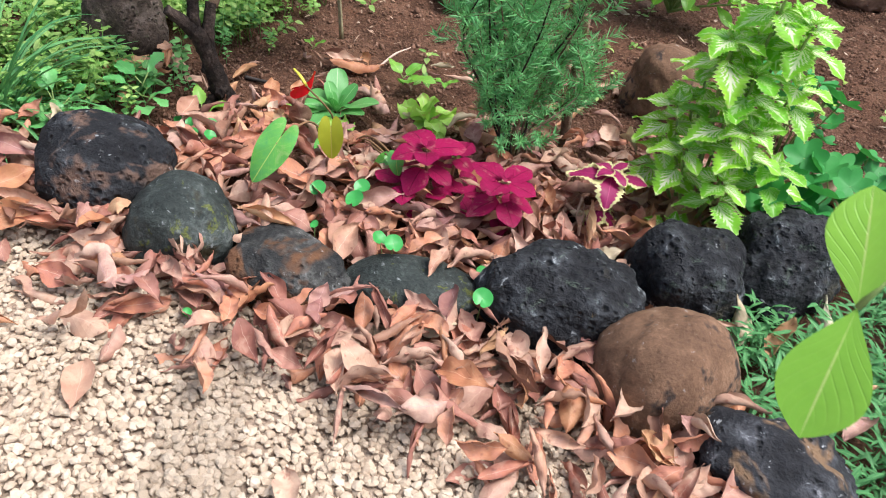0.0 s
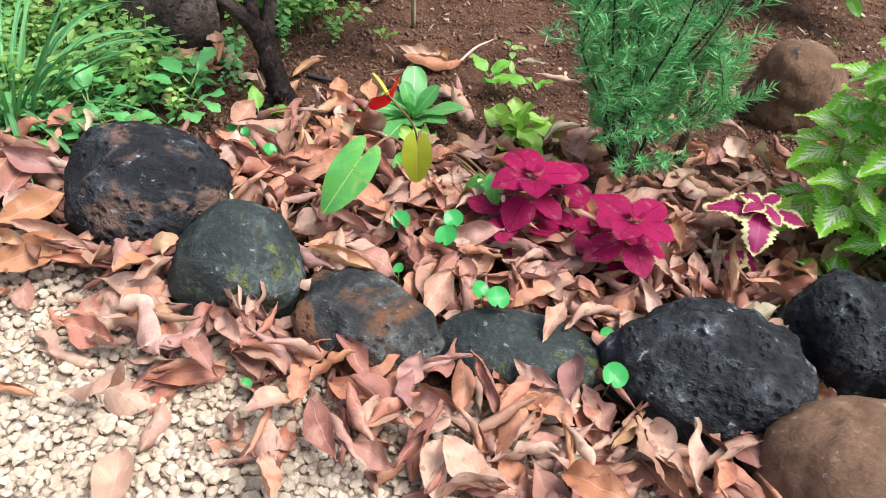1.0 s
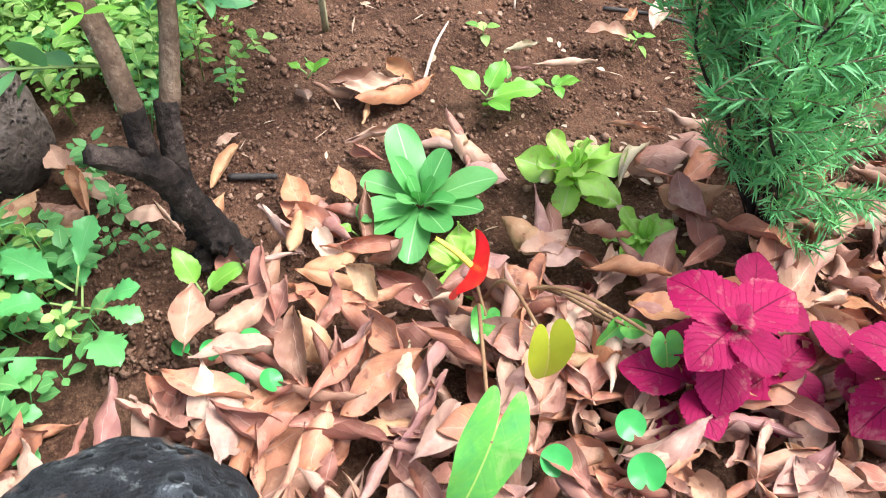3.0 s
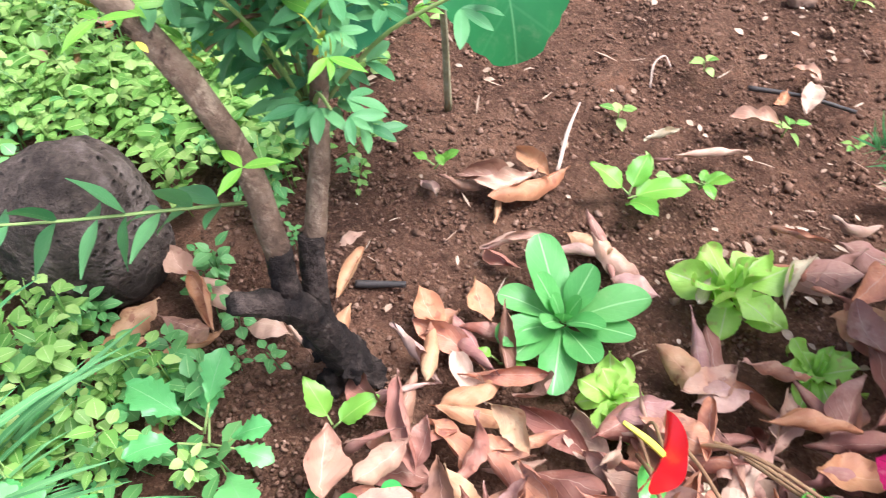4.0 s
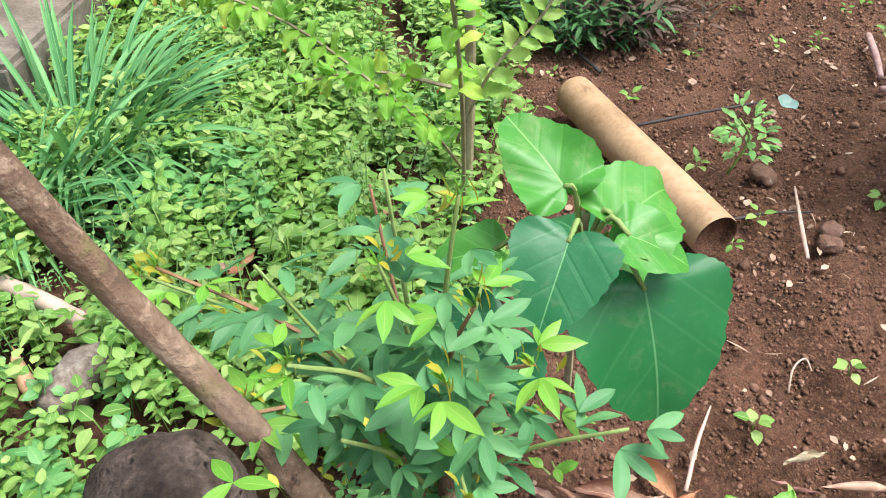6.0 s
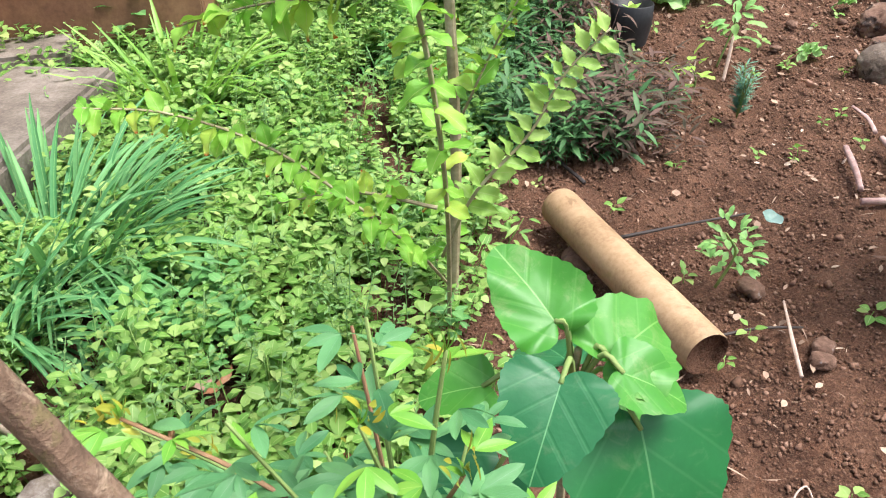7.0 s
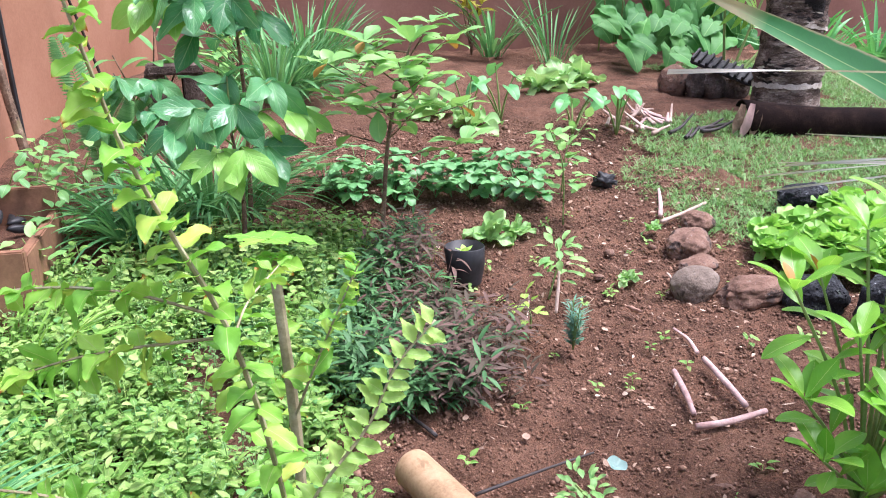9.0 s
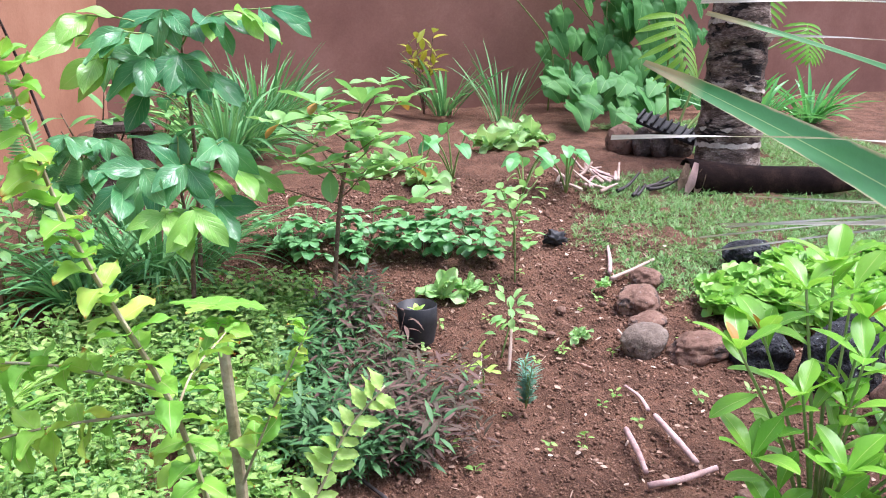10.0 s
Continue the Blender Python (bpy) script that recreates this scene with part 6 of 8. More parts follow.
scatter("ground_cover", "scattered broad-leaved green weeds standing over the low ones", "weeds", GREEN["weed"], [sprig(60 + k, 7, 0.09, 0.03, 0.02) for k in range(4)] + [sprig(70 + k, 8, 0.1, 0.035, 0.013, "lance") for k in range(2)], broad, 16, (0.7, 1.2))
front = [(x, y) for x, y in ((-1.0 + 0.5 * rs.rand() ** 1.5, rs.uniform(1.38, 1.74)) for _ in range(125)) if (x + 0.67) ** 2 + (y - 1.83) ** 2 > 0.015 and y > 1.4 + 0.7 * max(0.0, x + 0.62)]
scatter("ground_cover", "leafy toothed weeds behind the border stones", "weeds", GREEN["weed_dark"], [sprig(80 + k, 5, 0.045, 0.03, 0.019, "obov") for k in range(3)] + [sprig(84 + k, 7, 0.055, 0.022, 0.013) for k in range(3)], front, 17, (0.5, 1.1))
feather = [sprig(30 + k, 16, 0.13, 0.012, 0.005, "lance") for k in range(4)]
pts = [(x, y) for x, y in ((rs.uniform(-1.2, 0.1), rs.uniform(2.1, 3.9)) for _ in range(650)) if x < weed_right(y)]
scatter("feathery_weeds", "thin feathery seeding weeds among the ground cover", "weeds", GREEN["lawn"], feather, pts, 4)

pts = []
while len(pts) < 900:
    x, y = rs.uniform(0.5, 2.2), rs.uniform(-0.6, 1.3)
    if (y < 1.0 or x > 0.8) and (x - 0.5) * 1.2 + abs(y - 0.7) * 0.9 < 1.1 + rs.normal(0, 0.25) and x > np.interp(y, [-0.6, 0.2, 0.5], [0.95, 0.72, 0.5]):
        pts.append((x, y))
scatter("ground_grass", "short dark green grassy weeds beside the stones", "grass", GREEN["grass"], [sprig(50 + k, 10, 0.05, 0.035, 0.006, "lance") for k in range(5)], pts, 5)


def right_edge_lawn(y):
    return np.interp(y, [3.6, 4.0, 4.4, 4.8, 5.2], [1.75, 1.55, 1.62, 1.9, 2.1])


tuft = []
for k in range(5):
    g = Geo()
    for q in range(7):
        az, tl = rs.uniform(0, 6.28), rs.uniform(0.3, 1.3)
        d = Vector((math.cos(az) * math.cos(tl), math.sin(az) * math.cos(tl), math.sin(tl)))
        g.add(leaf(rs.uniform(0.015, 0.038), 0.0034, "strap", 2, 1, rs.uniform(0.3, 1.2)), frame_of((rs.normal(0, 0.01), rs.normal(0, 0.01), 0), d))
    tuft.append((np.concatenate(g.v), np.concatenate(g.f), np.concatenate(g.u)))
pts = []
while len(pts) < 15000:
    x, y = rs.uniform(1.4, 4.6), rs.uniform(3.6, 6.6)
    if x < right_edge_lawn(y) + rs.normal(0, 0.06) or (y > 4.9 + 0.1 * x and x < 3.1) or noise.noise((x * 3, y * 3, 3.0)) + 0.4 * noise.noise((x * 11, y * 11, 3.0)) < -0.42:
        continue
    pts.append((x, y))
scatter("lawn", "short patchy lawn grass with bare spots", "lawn", GREEN["lawn"], tuft, pts, 6, (0.7, 1.4))

# soil crumbs, chips and small seedlings
def clod(seed):
    """A small angular crumb: a block with its corners pushed about."""
    r = np.random.RandomState(seed)
    v = np.array([(a, b, c) for a in (-1, 1) for b in (-1, 1) for c in (-1, 1)], float) * np.array([0.8, 0.62, 0.5]) * r.uniform(0.55, 1.2, (8, 3))
    f = np.array([(0, 1, 3), (0, 3, 2), (4, 6, 7), (4, 7, 5), (0, 4, 5), (0, 5, 1), (2, 3, 7), (2, 7, 6), (0, 2, 6), (0, 6, 4), (1, 5, 7), (1, 7, 3)])
    return v, f, v[:, :2] * 0 + 0.5


crumbs, big = Geo(3), [clod(60 + k) for k in range(14)]
while crumbs.n < 8 * 50000:
    x, y = rs.uniform(-0.55, 2.0), 1.45 + 3.9 * rs.rand() ** 1.7
    if x < weed_right(y) - 0.15 and y < 4:
        continue
    s = 0.0021 * math.exp(abs(rs.normal(0, 0.45))) * (1 + 0.25 * (y - 1.5))
    crumbs.add(big[rs.randint(14)], rot(rs.uniform(0, 6.28), rs.uniform(-1, 1), rs.uniform(-1, 1), (x, y, gz(x, y) + 0.035 * noise.noise((x * 2.2, y * 2.2, 1.0)) + 0.016 * noise.noise((x * 9, y * 9, 4.0)) - 0.012 + 0.3 * s), s))
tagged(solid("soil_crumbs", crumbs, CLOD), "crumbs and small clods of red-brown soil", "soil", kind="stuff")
chips = Geo()
for k in range(900):
    x, y = rs.uniform(-0.35, 1.9), 1.55 + 3.9 * rs.rand()
    if y > 3.4 and rs.rand() < 0.35:
        x, y = rs.normal(1.5, 0.18), rs.normal(4.1, 0.4)
    if x < weed_right(y):
        continue
    L = rs.uniform(0.005, 0.018) * (1 + 0.25 * (y - 1.5))
    chips.add(leaf(L, L * rs.uniform(0.3, 0.9), "ellip", 3, 2, rs.uniform(-0.5, 0.8), curl=rs.uniform(0, 1)), rot(rs.uniform(0, 6.28), rs.normal(0, 0.25), rs.normal(0, 0.25), (x, y, gz(x, y) + 0.035 * noise.noise((x * 2.2, y * 2.2, 1.0)) + 0.002)))
for k in range(520):
    x, y = rs.uniform(-0.35, 1.9), 1.5 + 3.6 * rs.rand() ** 1.2
    if x < weed_right(y) - 0.05:
        continue
    L = rs.uniform(0.012, 0.04) * (1 + 0.15 * (y - 1.5))
    chips.add(leaf(L, L * rs.uniform(0.05, 0.14), "ellip", 4, 1, rs.uniform(-0.4, 0.7)), rot(rs.uniform(0, 6.28), rs.normal(0, 0.12), rs.normal(0, 0.3), (x, y, gz(x, y) + 0.035 * noise.noise((x * 2.2, y * 2.2, 1.0)) + 0.003)))
for k in range(46):
    x, y = rs.normal(0.13, 0.07), rs.normal(1.56, 0.06)
    L = rs.uniform(0.008, 0.022)
    chips.add(leaf(L, L * rs.uniform(0.4, 0.8), "ellip", 4, 2, rs.uniform(-0.5, 0.8), curl=rs.uniform(0.3, 1.2)), rot(rs.uniform(0, 6.28), rs.normal(0, 0.3), rs.normal(0, 0.3), (x, y, 0.008)))
tagged(solid("wood_chips", chips, CHIP), "scattered pale chips and husks on the soil", "chips", kind="stuff")
pts = [(x, y) for x, y in ((rs.uniform(-0.2, 2.0), rs.uniform(1.7, 4.2)) for _ in range(110)) if x > weed_right(y) + 0.1]
scatter("seedlings", "tiny green seedlings dotted over the soil", "seedlings", GREEN["weed"], [sprig(70 + k, 5, 0.02, 0.02, 0.014) for k in range(4)], pts, 7)


# ---- things on the bare soil ----
def twig(pts, radii, mat, label, name="twig", group="twigs on the soil", seg=7):
    x, y = pts[0][0], pts[0][1]
    pts = [(a, b, c + gz(a, b)) for a, b, c in pts]
    g = Geo().add(tube(spline(pts, 14), radii, seg, 0.2))
    return tagged(solid(name, g, mat), label, "twig", group)


twig([(0.29, 2.21, 0.008), (0.315, 2.28, 0.01), (0.36, 2.40, 0.012)], (0.003, 0.0038, 0.002), TWIG, "short pale split stick on the soil")
twig([(-0.067, 1.82, 0.006), (-0.03, 1.88, 0.016), (0.012, 1.938, 0.012)], (0.0026, 0.0028, 0.0012), TWIG, "pale thin stick on the soil")
twig([(0.83, 2.97, 0.012), (0.785, 2.86, 0.014), (0.742, 2.765, 0.012)], (0.0075, 0.0085, 0.0065), PINK_TWIG, "pinkish dry stalk on the soil", "stalk", "dry stalks")
twig([(0.947, 3.0, 0.014), (0.91, 2.87, 0.018), (0.88, 2.75, 0.014)], (0.0078, 0.009, 0.007), PINK_TWIG, "pinkish dry stalk on the soil", "stalk", "dry stalks")
twig([(0.71, 2.715, 0.012), (0.8, 2.70, 0.016), (0.9, 2.705, 0.02)], (0.0075, 0.0085, 0.0065), PINK_TWIG, "pinkish dry stalk on the soil", "stalk", "dry stalks")
twig([(0.955, 3.04, 0.012), (0.985, 3.12, 0.012), (0.99, 3.2, 0.01)], (0.006, 0.004), PINK_TWIG, "thin pinkish dry twig", "stalk", "dry stalks")
twig([(0.2, 2.33, 0.006), (0.28, 2.335, 0.01), (0.36, 2.33, 0.006)], (0.003, 0.002), DARK_TWIG, "thin dark twig beside the tube")
twig([(0.14, 2.66, 0.008), (0.28, 2.68, 0.012), (0.44, 2.71, 0.008)], (0.004, 0.0025), DARK_TWIG, "thin dark twig near the seedling")
twig([(0.266, 1.904, 0.01), (0.33, 1.86, 0.014), (0.388, 1.812, 0.01)], (0.004, 0.003), DARK_TWIG, "short dark twig on the soil")
twig([(-0.37, 1.7, 0.012), (-0.312, 1.683, 0.012)], (0.005, 0.004), DARK_TWIG, "short charred stick on the soil")
twig([(0.13, 1.95, 0.004), (0.14, 1.97, 0.03), (0.165, 1.985, 0.03), (0.17, 1.97, 0.02)], (0.0016, 0.0012), TWIG, "thin curled tendril on the soil")
twig([(1.19, 3.42, 0.008), (1.2, 3.5, 0.01), (1.215, 3.56, 0.008)], (0.005, 0.004), TWIG, "pale short stick beside the stones")
twig([(1.48, 4.0, 0.012), (1.55, 4.1, 0.016), (1.64, 4.25, 0.012)], (0.009, 0.009, 0.006), PINK_TWIG, "pale piece of dry bark")
twig([(1.45, 3.95, 0.012), (1.6, 4.0, 0.016), (1.75, 4.07, 0.012)], (0.008, 0.006), TWIG, "pale dry stick beside the lawn")
twig([(0.14, 2.9, 0.008), (0.1, 3.05, 0.02), (0.12, 3.25, 0.02)], (0.005, 0.003), DARK_TWIG, "thin dark twig under the bronze plants")
twig([(0.58, 3.36, 0.006), (0.63, 3.44, 0.02), (0.68, 3.54, 0.014)], (0.003, 0.002), TWIG, "thin bent dry twig")


def seedling(x, y, h, n, size, mat, seed, label, prof="ovate", name="seedling", teeth=0, width=0.6, spread=0.6):
    rs = np.random.RandomState(seed)
    z = gz(x, y)
    t = thing(name, (x, y, z), label, "plant")
    ms = variants("leaf", GREEN[mat], 3, length=size, width=size * width, prof=prof, nl=12, nw=4, bend=(0.2, 1.0), fold=0.15, wave=0.03, serr=0.2, teeth=teeth)
    pts = [(x, y, z), (x + rs.normal(0, 0.1) * h, y + rs.normal(0, 0.1) * h, z + h * 0.6), (x + rs.normal(0, 0.15) * h, y + rs.normal(0, 0.1) * h, z + h)]
    stems("stem", [(pts, (0.0035, 0.002), 10)], STEM, t, 6)
    along(t, pts, ms, rs, 0.2, n, 1.0, 1.1, 0.1, "spiral", 0.3, (1.1, 0.8), petiole=size * spread)
    return t


seedling(0.265, 2.475, 0.13, 60, 0.03, "sapling", 1, "tomato seedling with toothed leaves", "lance", "tomato_seedling", 5, 0.42, 1.1)
g = Geo().add(disc(0.019, 0, 0, 0, 0.4, 4, 28, 0.1, 3))
tagged(put("plastic_scrap", g.mesh("plastic_scrap", WHITE_LEAF), None, rot(0.3, 0.25, 0.1, (0.335, 2.46, 0.15))), "pale translucent round scrap caught on the seedling", "scrap")
seedling(0.60, 3.36, 0.09, 12, 0.05, "lettuce", 2, "small pale green seedling on the soil")
seedling(0.74, 3.52, 0.2, 26, 0.06, "sapling", 3, "young plant with bright pointed leaves and a pale cane", "lance", width=0.4, teeth=5)
twig([(0.715, 3.42, 0.003), (0.735, 3.45, 0.05), (0.765, 3.5, 0.1)], (0.005, 0.006, 0.004), TWIG, "pale cane leaning in the young plant", "cane")
seedling(1.07, 4.05, 0.38, 34, 0.075, "sapling", 4, "leafy young tomato plant", "ovate", "tomato_plant", 5)
seedling(1.22, 4.35, 0.3, 18, 0.07, "sapling", 5, "tall thin tomato plant", "ovate", "tomato_plant", 4)
lettuce(0.73, 3.98, 1.5, 31, "loose pale green lettuce")
lettuce(0.84, 4.0, 1.1, 32, "loose pale green lettuce with a yellow leaf")
for k, (x, y, s) in enumerate([(1.9, 5.95, 2.2), (2.1, 6.05, 2.4), (2.3, 6.15, 2.0), (1.15, 5.2, 2.0), (1.0, 5.5, 2.0), (1.05, 3.55, 0.6), (1.38, 3.9, 0.6)]):
    lettuce(x, y, s, 33 + k, "loose pale green lettuce")


def sage(x, y):
    rs = np.random.RandomState(4)
    t = thing("lavender_seedling", (x, y, gz(x, y)), "small grey-green lavender seedling", "plant")
    g, nd = Geo(), leaf(0.035, 0.005, "lance", 3, 1, 0.4)
    for k in range(9):
        top = Vector((rs.normal(0, 0.02), rs.normal(0, 0.02), rs.uniform(0.08, 0.15)))
        stems("stem", [([(x, y, gz(x, y)), Vector((x, y, gz(x, y))) + top], (0.002, 0.0015), 5)], STEM, t, 5)
        for i in range(40):
            az = i * 2.4
            d = Vector((math.cos(az), math.sin(az), 0.7))
            g.add(nd, frame_of(Vector((x, y, gz(x, y))) + top * (0.1 + 0.9 * i / 40), d, (0, 0, 1), rs.uniform(0.6, 1.1)))
    solid("foliage", g, GREEN["sage"], t)


sage(0.655, 3.2)


def bronze_patch():
    """Low dark plants with narrow leaves behind the tube."""
    rs = np.random.RandomState(5)
    tp = [sprig(90 + k, 14, 0.15, 0.06, 0.011, "lance") for k in range(7)]
    pts, far = [], []
    while len(pts) < 175:
        x, y = rs.uniform(-0.1, 0.6), 2.98 + 1.07 * rs.rand() ** 1.25
        left, right = np.interp(y, [3.0, 3.2, 3.6, 4.05], [0.05, -0.06, 0.1, 0.36]), np.interp(y, [3.0, 3.2, 3.36, 3.46, 3.7, 4.05], [0.3, 0.5, 0.48, 0.38, 0.38, 0.5])
        if left + rs.normal(0, 0.03) < x < right + rs.normal(0, 0.05) and (x - 0.655) ** 2 + (y - 3.2) ** 2 > 0.006:
            (far if x < 0.15 + 0.2 * (y - 3) + rs.normal(0, 0.12) else pts).append((x, y))
    scatter("bronze_plants", "low dark bronze-green plants with narrow leaves", "plants", GREEN["purple"], tp, pts, 8, (0.5, 1.15))
    scatter("narrow_leaved_plants", "dark green narrow-leaved plants among the bronze ones", "plants", GREEN["narrow"], [sprig(98 + k, 13, 0.14, 0.055, 0.012, "lance") for k in range(5)], far, 9, (0.6, 1.2))


bronze_patch()


def black_pot(x, y, r=0.064, h=0.125):
    z = gz(x, y)
    t = thing("nursery_pot", (x, y, z), "black plastic nursery bag with a tiny seedling", "pot")
    pr = [(r * 0.9, 0), (r, h * 0.5), (r * 1.05, h), (r * 1.0, h + 0.002), (r * 0.95, h * 0.75), (0.001, h * 0.72)]
    ang = np.linspace(0, 2 * np.pi, 29)
    V = np.concatenate([np.stack([q * np.cos(ang) * (1 + 0.05 * np.sin(ang * 3 + hh * 40)), q * np.sin(ang), np.full(29, hh)], -1) for q, hh in pr])
    i, j = np.meshgrid(np.arange(len(pr) - 1), np.arange(28), indexing="ij")
    k = (i * 29 + j).ravel()
    solid("bag", Geo().add((V, np.stack([k, k + 1, k + 30, k + 29], -1), V[:, :2])), BLACK, t, Matrix.Translation((x, y, z)))
    me = variants("leaf", GREEN["lettuce"], 1, length=0.04, width=0.025, prof="ovate")
    whorl(t, (x, y, z + h * 0.85), me, np.random.RandomState(1), 4, 0.5, 1.0)


black_pot(0.53, 3.72)


# ---- sapling in the middle bed ----
def sapling():
    x, y = 0.3, 3.93
    z = gz(x, y)
    rs = np.random.RandomState(6)
    t = thing("sapling", (x, y, z), "slender sapling with a crown of oval leaves, some rusty", "tree")
    ms = variants("leaf", GREEN["sapling"], 6, length=0.112, width=0.056, prof="obov", nl=16, nw=6, bend=(0.0, 0.8), fold=0.2, wave=0.02, twist=(-0.3, 0.3))
    ru = variants("leaf", GREEN["rust"], 2, length=0.085, width=0.04, prof="obov", nl=12, nw=4, bend=0.6, fold=0.2)
    trunk = [(x, y, z - 0.01), (0.318, y, 0.3), (0.34, y, 0.5), (0.375, y, 0.66), (0.43, y, 0.82)]
    stems("trunk", [(trunk, (0.0085, 0.0075, 0.006, 0.004), 24)], BARK, t, 8)
    p = spline(trunk, 40)
    for k in range(18):
        b = Vector(p[int((0.46 + 0.52 * k / 18) * 39)])
        az = k * 2.4 + rs.normal(0, 0.2)
        L = rs.uniform(0.13, 0.27) * (1.1 - 0.3 * k / 18)
        tip = b + Vector((math.cos(az) * L, math.sin(az) * L, rs.uniform(0.02, 0.13)))
        pts = [b, (b + tip) / 2 + Vector((0, 0, -0.008)), tip]
        br = stems("branch", [(pts, (0.0032, 0.0016), 8)], BARK, t, 5)
        along(br, pts, ms, rs, 0.4, 3, 0.95, 0.9, 0.0, "alt", 0.6)
        whorl(br, tip, ms, rs, 5, 0.35, 1.05, az, r0=0.006)
        if k % 4 == 1:
            whorl(br, tip, ru, rs, 1, -0.3, 0.9, az + 0.8)
    whorl(t, trunk[-1], ms, rs, 6, 0.75, 1.0, r0=0.006)
    whorl(t, p[34], ms, rs, 5, 0.4, 1.0, 0.5, r0=0.006)


sapling()


# ---- broad-leaved coffee plants ----
def coffee(x, y, h, tips, size, seed, label, young=()):
    """Branches from an upright stem to the given tips, with opposite pairs of hanging ribbed leaves."""
    z = gz(x, y)
    rs = np.random.RandomState(seed)
    t = thing("coffee_plant", (x, y, z), label, "plant", "coffee plants")
    ms = variants("leaf", GREEN["coffee"], 5, length=0.18, width=0.08, prof="coffee", nl=24, nw=6, bend=(0.1, 1.0), fold=0.16, wave=0.035, twist=(-0.4, 0.4))
    yo = variants("leaf", GREEN["coffee_young"], 3, length=0.17, width=0.078, prof="coffee", nl=24, nw=6, bend=(0.1, 0.8), fold=0.16, wave=0.035, twist=(-0.3, 0.3))
    trunk = [(x, y, z - 0.01), (x + 0.02, y, z + h * 0.5), (x, y + 0.02, z + h)]
    stems("trunk", [(trunk, (0.01, 0.005), 14)], BARK, t, 8)
    p = spline(trunk, 40)
    for k, tip in enumerate(tips):
        tip = Vector(tip)
        b = Vector(p[int(39 * min(0.97, max(0.3, (tip.z - 0.08 - z) / h)))])
        pts = [b, (b + tip) / 2 + Vector((0, 0, 0.03)), tip]
        br = stems("branch", [(pts, (0.004, 0.002), 8)], STEM, t, 6)
        along(br, pts, yo if k in young else ms, rs, 0.35, 3, size * 0.95, 0.9, 0.5, "alt", 0.6, up=(0, -0.7, 0.7))
        out = Vector((tip.x - x, (tip.y - y) - 0.08, -0.12))
        for q in (-0.5 + rs.normal(0, 0.3), 0.45 + rs.normal(0, 0.3)):
            d = Vector((out.x * math.cos(q) - out.y * math.sin(q), out.x * math.sin(q) + out.y * math.cos(q), out.z - 0.04))
            put("leaf", (yo if k in young else ms)[rs.randint(3)], br, frame_of(tip, d + Vector((0, 0, rs.normal(0, 0.05))), (rs.normal(0, 0.4), -0.7, 0.65), size * rs.uniform(0.75, 1.05)))


coffee(-0.16, 4.0, 0.5, [(-0.15, 3.87, 0.66), (-0.03, 3.92, 0.72), (0.03, 3.95, 0.63), (-0.22, 3.84, 0.52), (-0.14, 3.82, 0.53), (-0.27, 3.9, 0.65), (-0.33, 3.95, 0.6), (-0.06, 3.9, 0.52), (-0.15, 4.05, 0.74)], 0.95, 11,
       "coffee plant with large glossy green leaves", (3, 4, 2))
coffee(-0.1, 4.25, 0.98, [(-0.42, 4.15, 1.04), (-0.38, 4.2, 1.1), (-0.36, 4.12, 0.97), (-0.28, 4.1, 1.05), (-0.22, 4.12, 0.97), (-0.12, 4.12, 0.98), (-0.15, 4.2, 1.12), (0.0, 4.2, 1.1), (0.1, 4.15, 1.12), (0.2, 4.2, 1.13), (-0.22, 4.3, 0.86), (-0.03, 4.15, 0.92), (-0.3, 4.3, 1.0)], 1.0, 12,
       "tall coffee plant with drooping glossy leaves", (0, 1, 2, 8))
coffee(-0.45, 4.85, 0.35, [(-0.6, 4.75, 0.62), (-0.5, 4.7, 0.68), (-0.36, 4.75, 0.66), (-0.55, 4.65, 0.52), (-0.38, 4.7, 0.55)], 0.75, 13, "low coffee plant with glossy green leaves by the wall")


def fern(x, y, fronds, seed):
    rs = np.random.RandomState(seed)
    z = gz(x, y)
    t = thing("fern", (x, y, z), "fern with feathery light green fronds by the wall", "fern")
    for dx, dy, h in fronds:
        p = spline([(x, y, z), (x + dx * 0.4, y + dy * 0.4, z + h * 0.65), (x + dx, y + dy, z + h)], 44)
        g = Geo().add(tube(p, (0.0035, 0.001), 5))
        for i in range(10, 43):
            w = 0.075 * math.sin(math.pi * min(1.0, (i - 6) / 40)) ** 0.7
            tg = Vector(p[min(i + 1, 43)] - p[i - 1]).normalized()
            sd = tg.cross(Vector((0, -1, 0.3))).normalized()
            for q in (-1, 1):
                g.add(leaf(w, 0.013, "lance", 4, 2, 0.4, 0.2), frame_of(p[i], sd * q + tg * 0.35, (0, -1, 0.4)))
        solid("frond", g, GREEN["weed_dark"], t)


fern(-0.6, 4.75, [(-0.1, 0.05, 0.62), (0.12, -0.1, 0.4), (-0.02, -0.15, 0.42), (0.22, 0.0, 0.36)], 5)
t = thing("stone_bench", (-0.28, 5.5, gz(-0.28, 5.5)), "low dark grey slab bench in the wall's corner", "bench")
put("slab", box_mesh("slab", (0.26, 0.3, 0.04), DARK_BROWN_STONE, 0.008), t, Matrix.Translation((-0.27, 5.5, 0.64)))
for dx in (-0.085, 0.085):
    put("leg", box_mesh("leg", (0.09, 0.26, 0.36), DARK_BROWN_STONE, 0.006), t, Matrix.Translation((-0.28 + dx, 5.5, 0.45)))


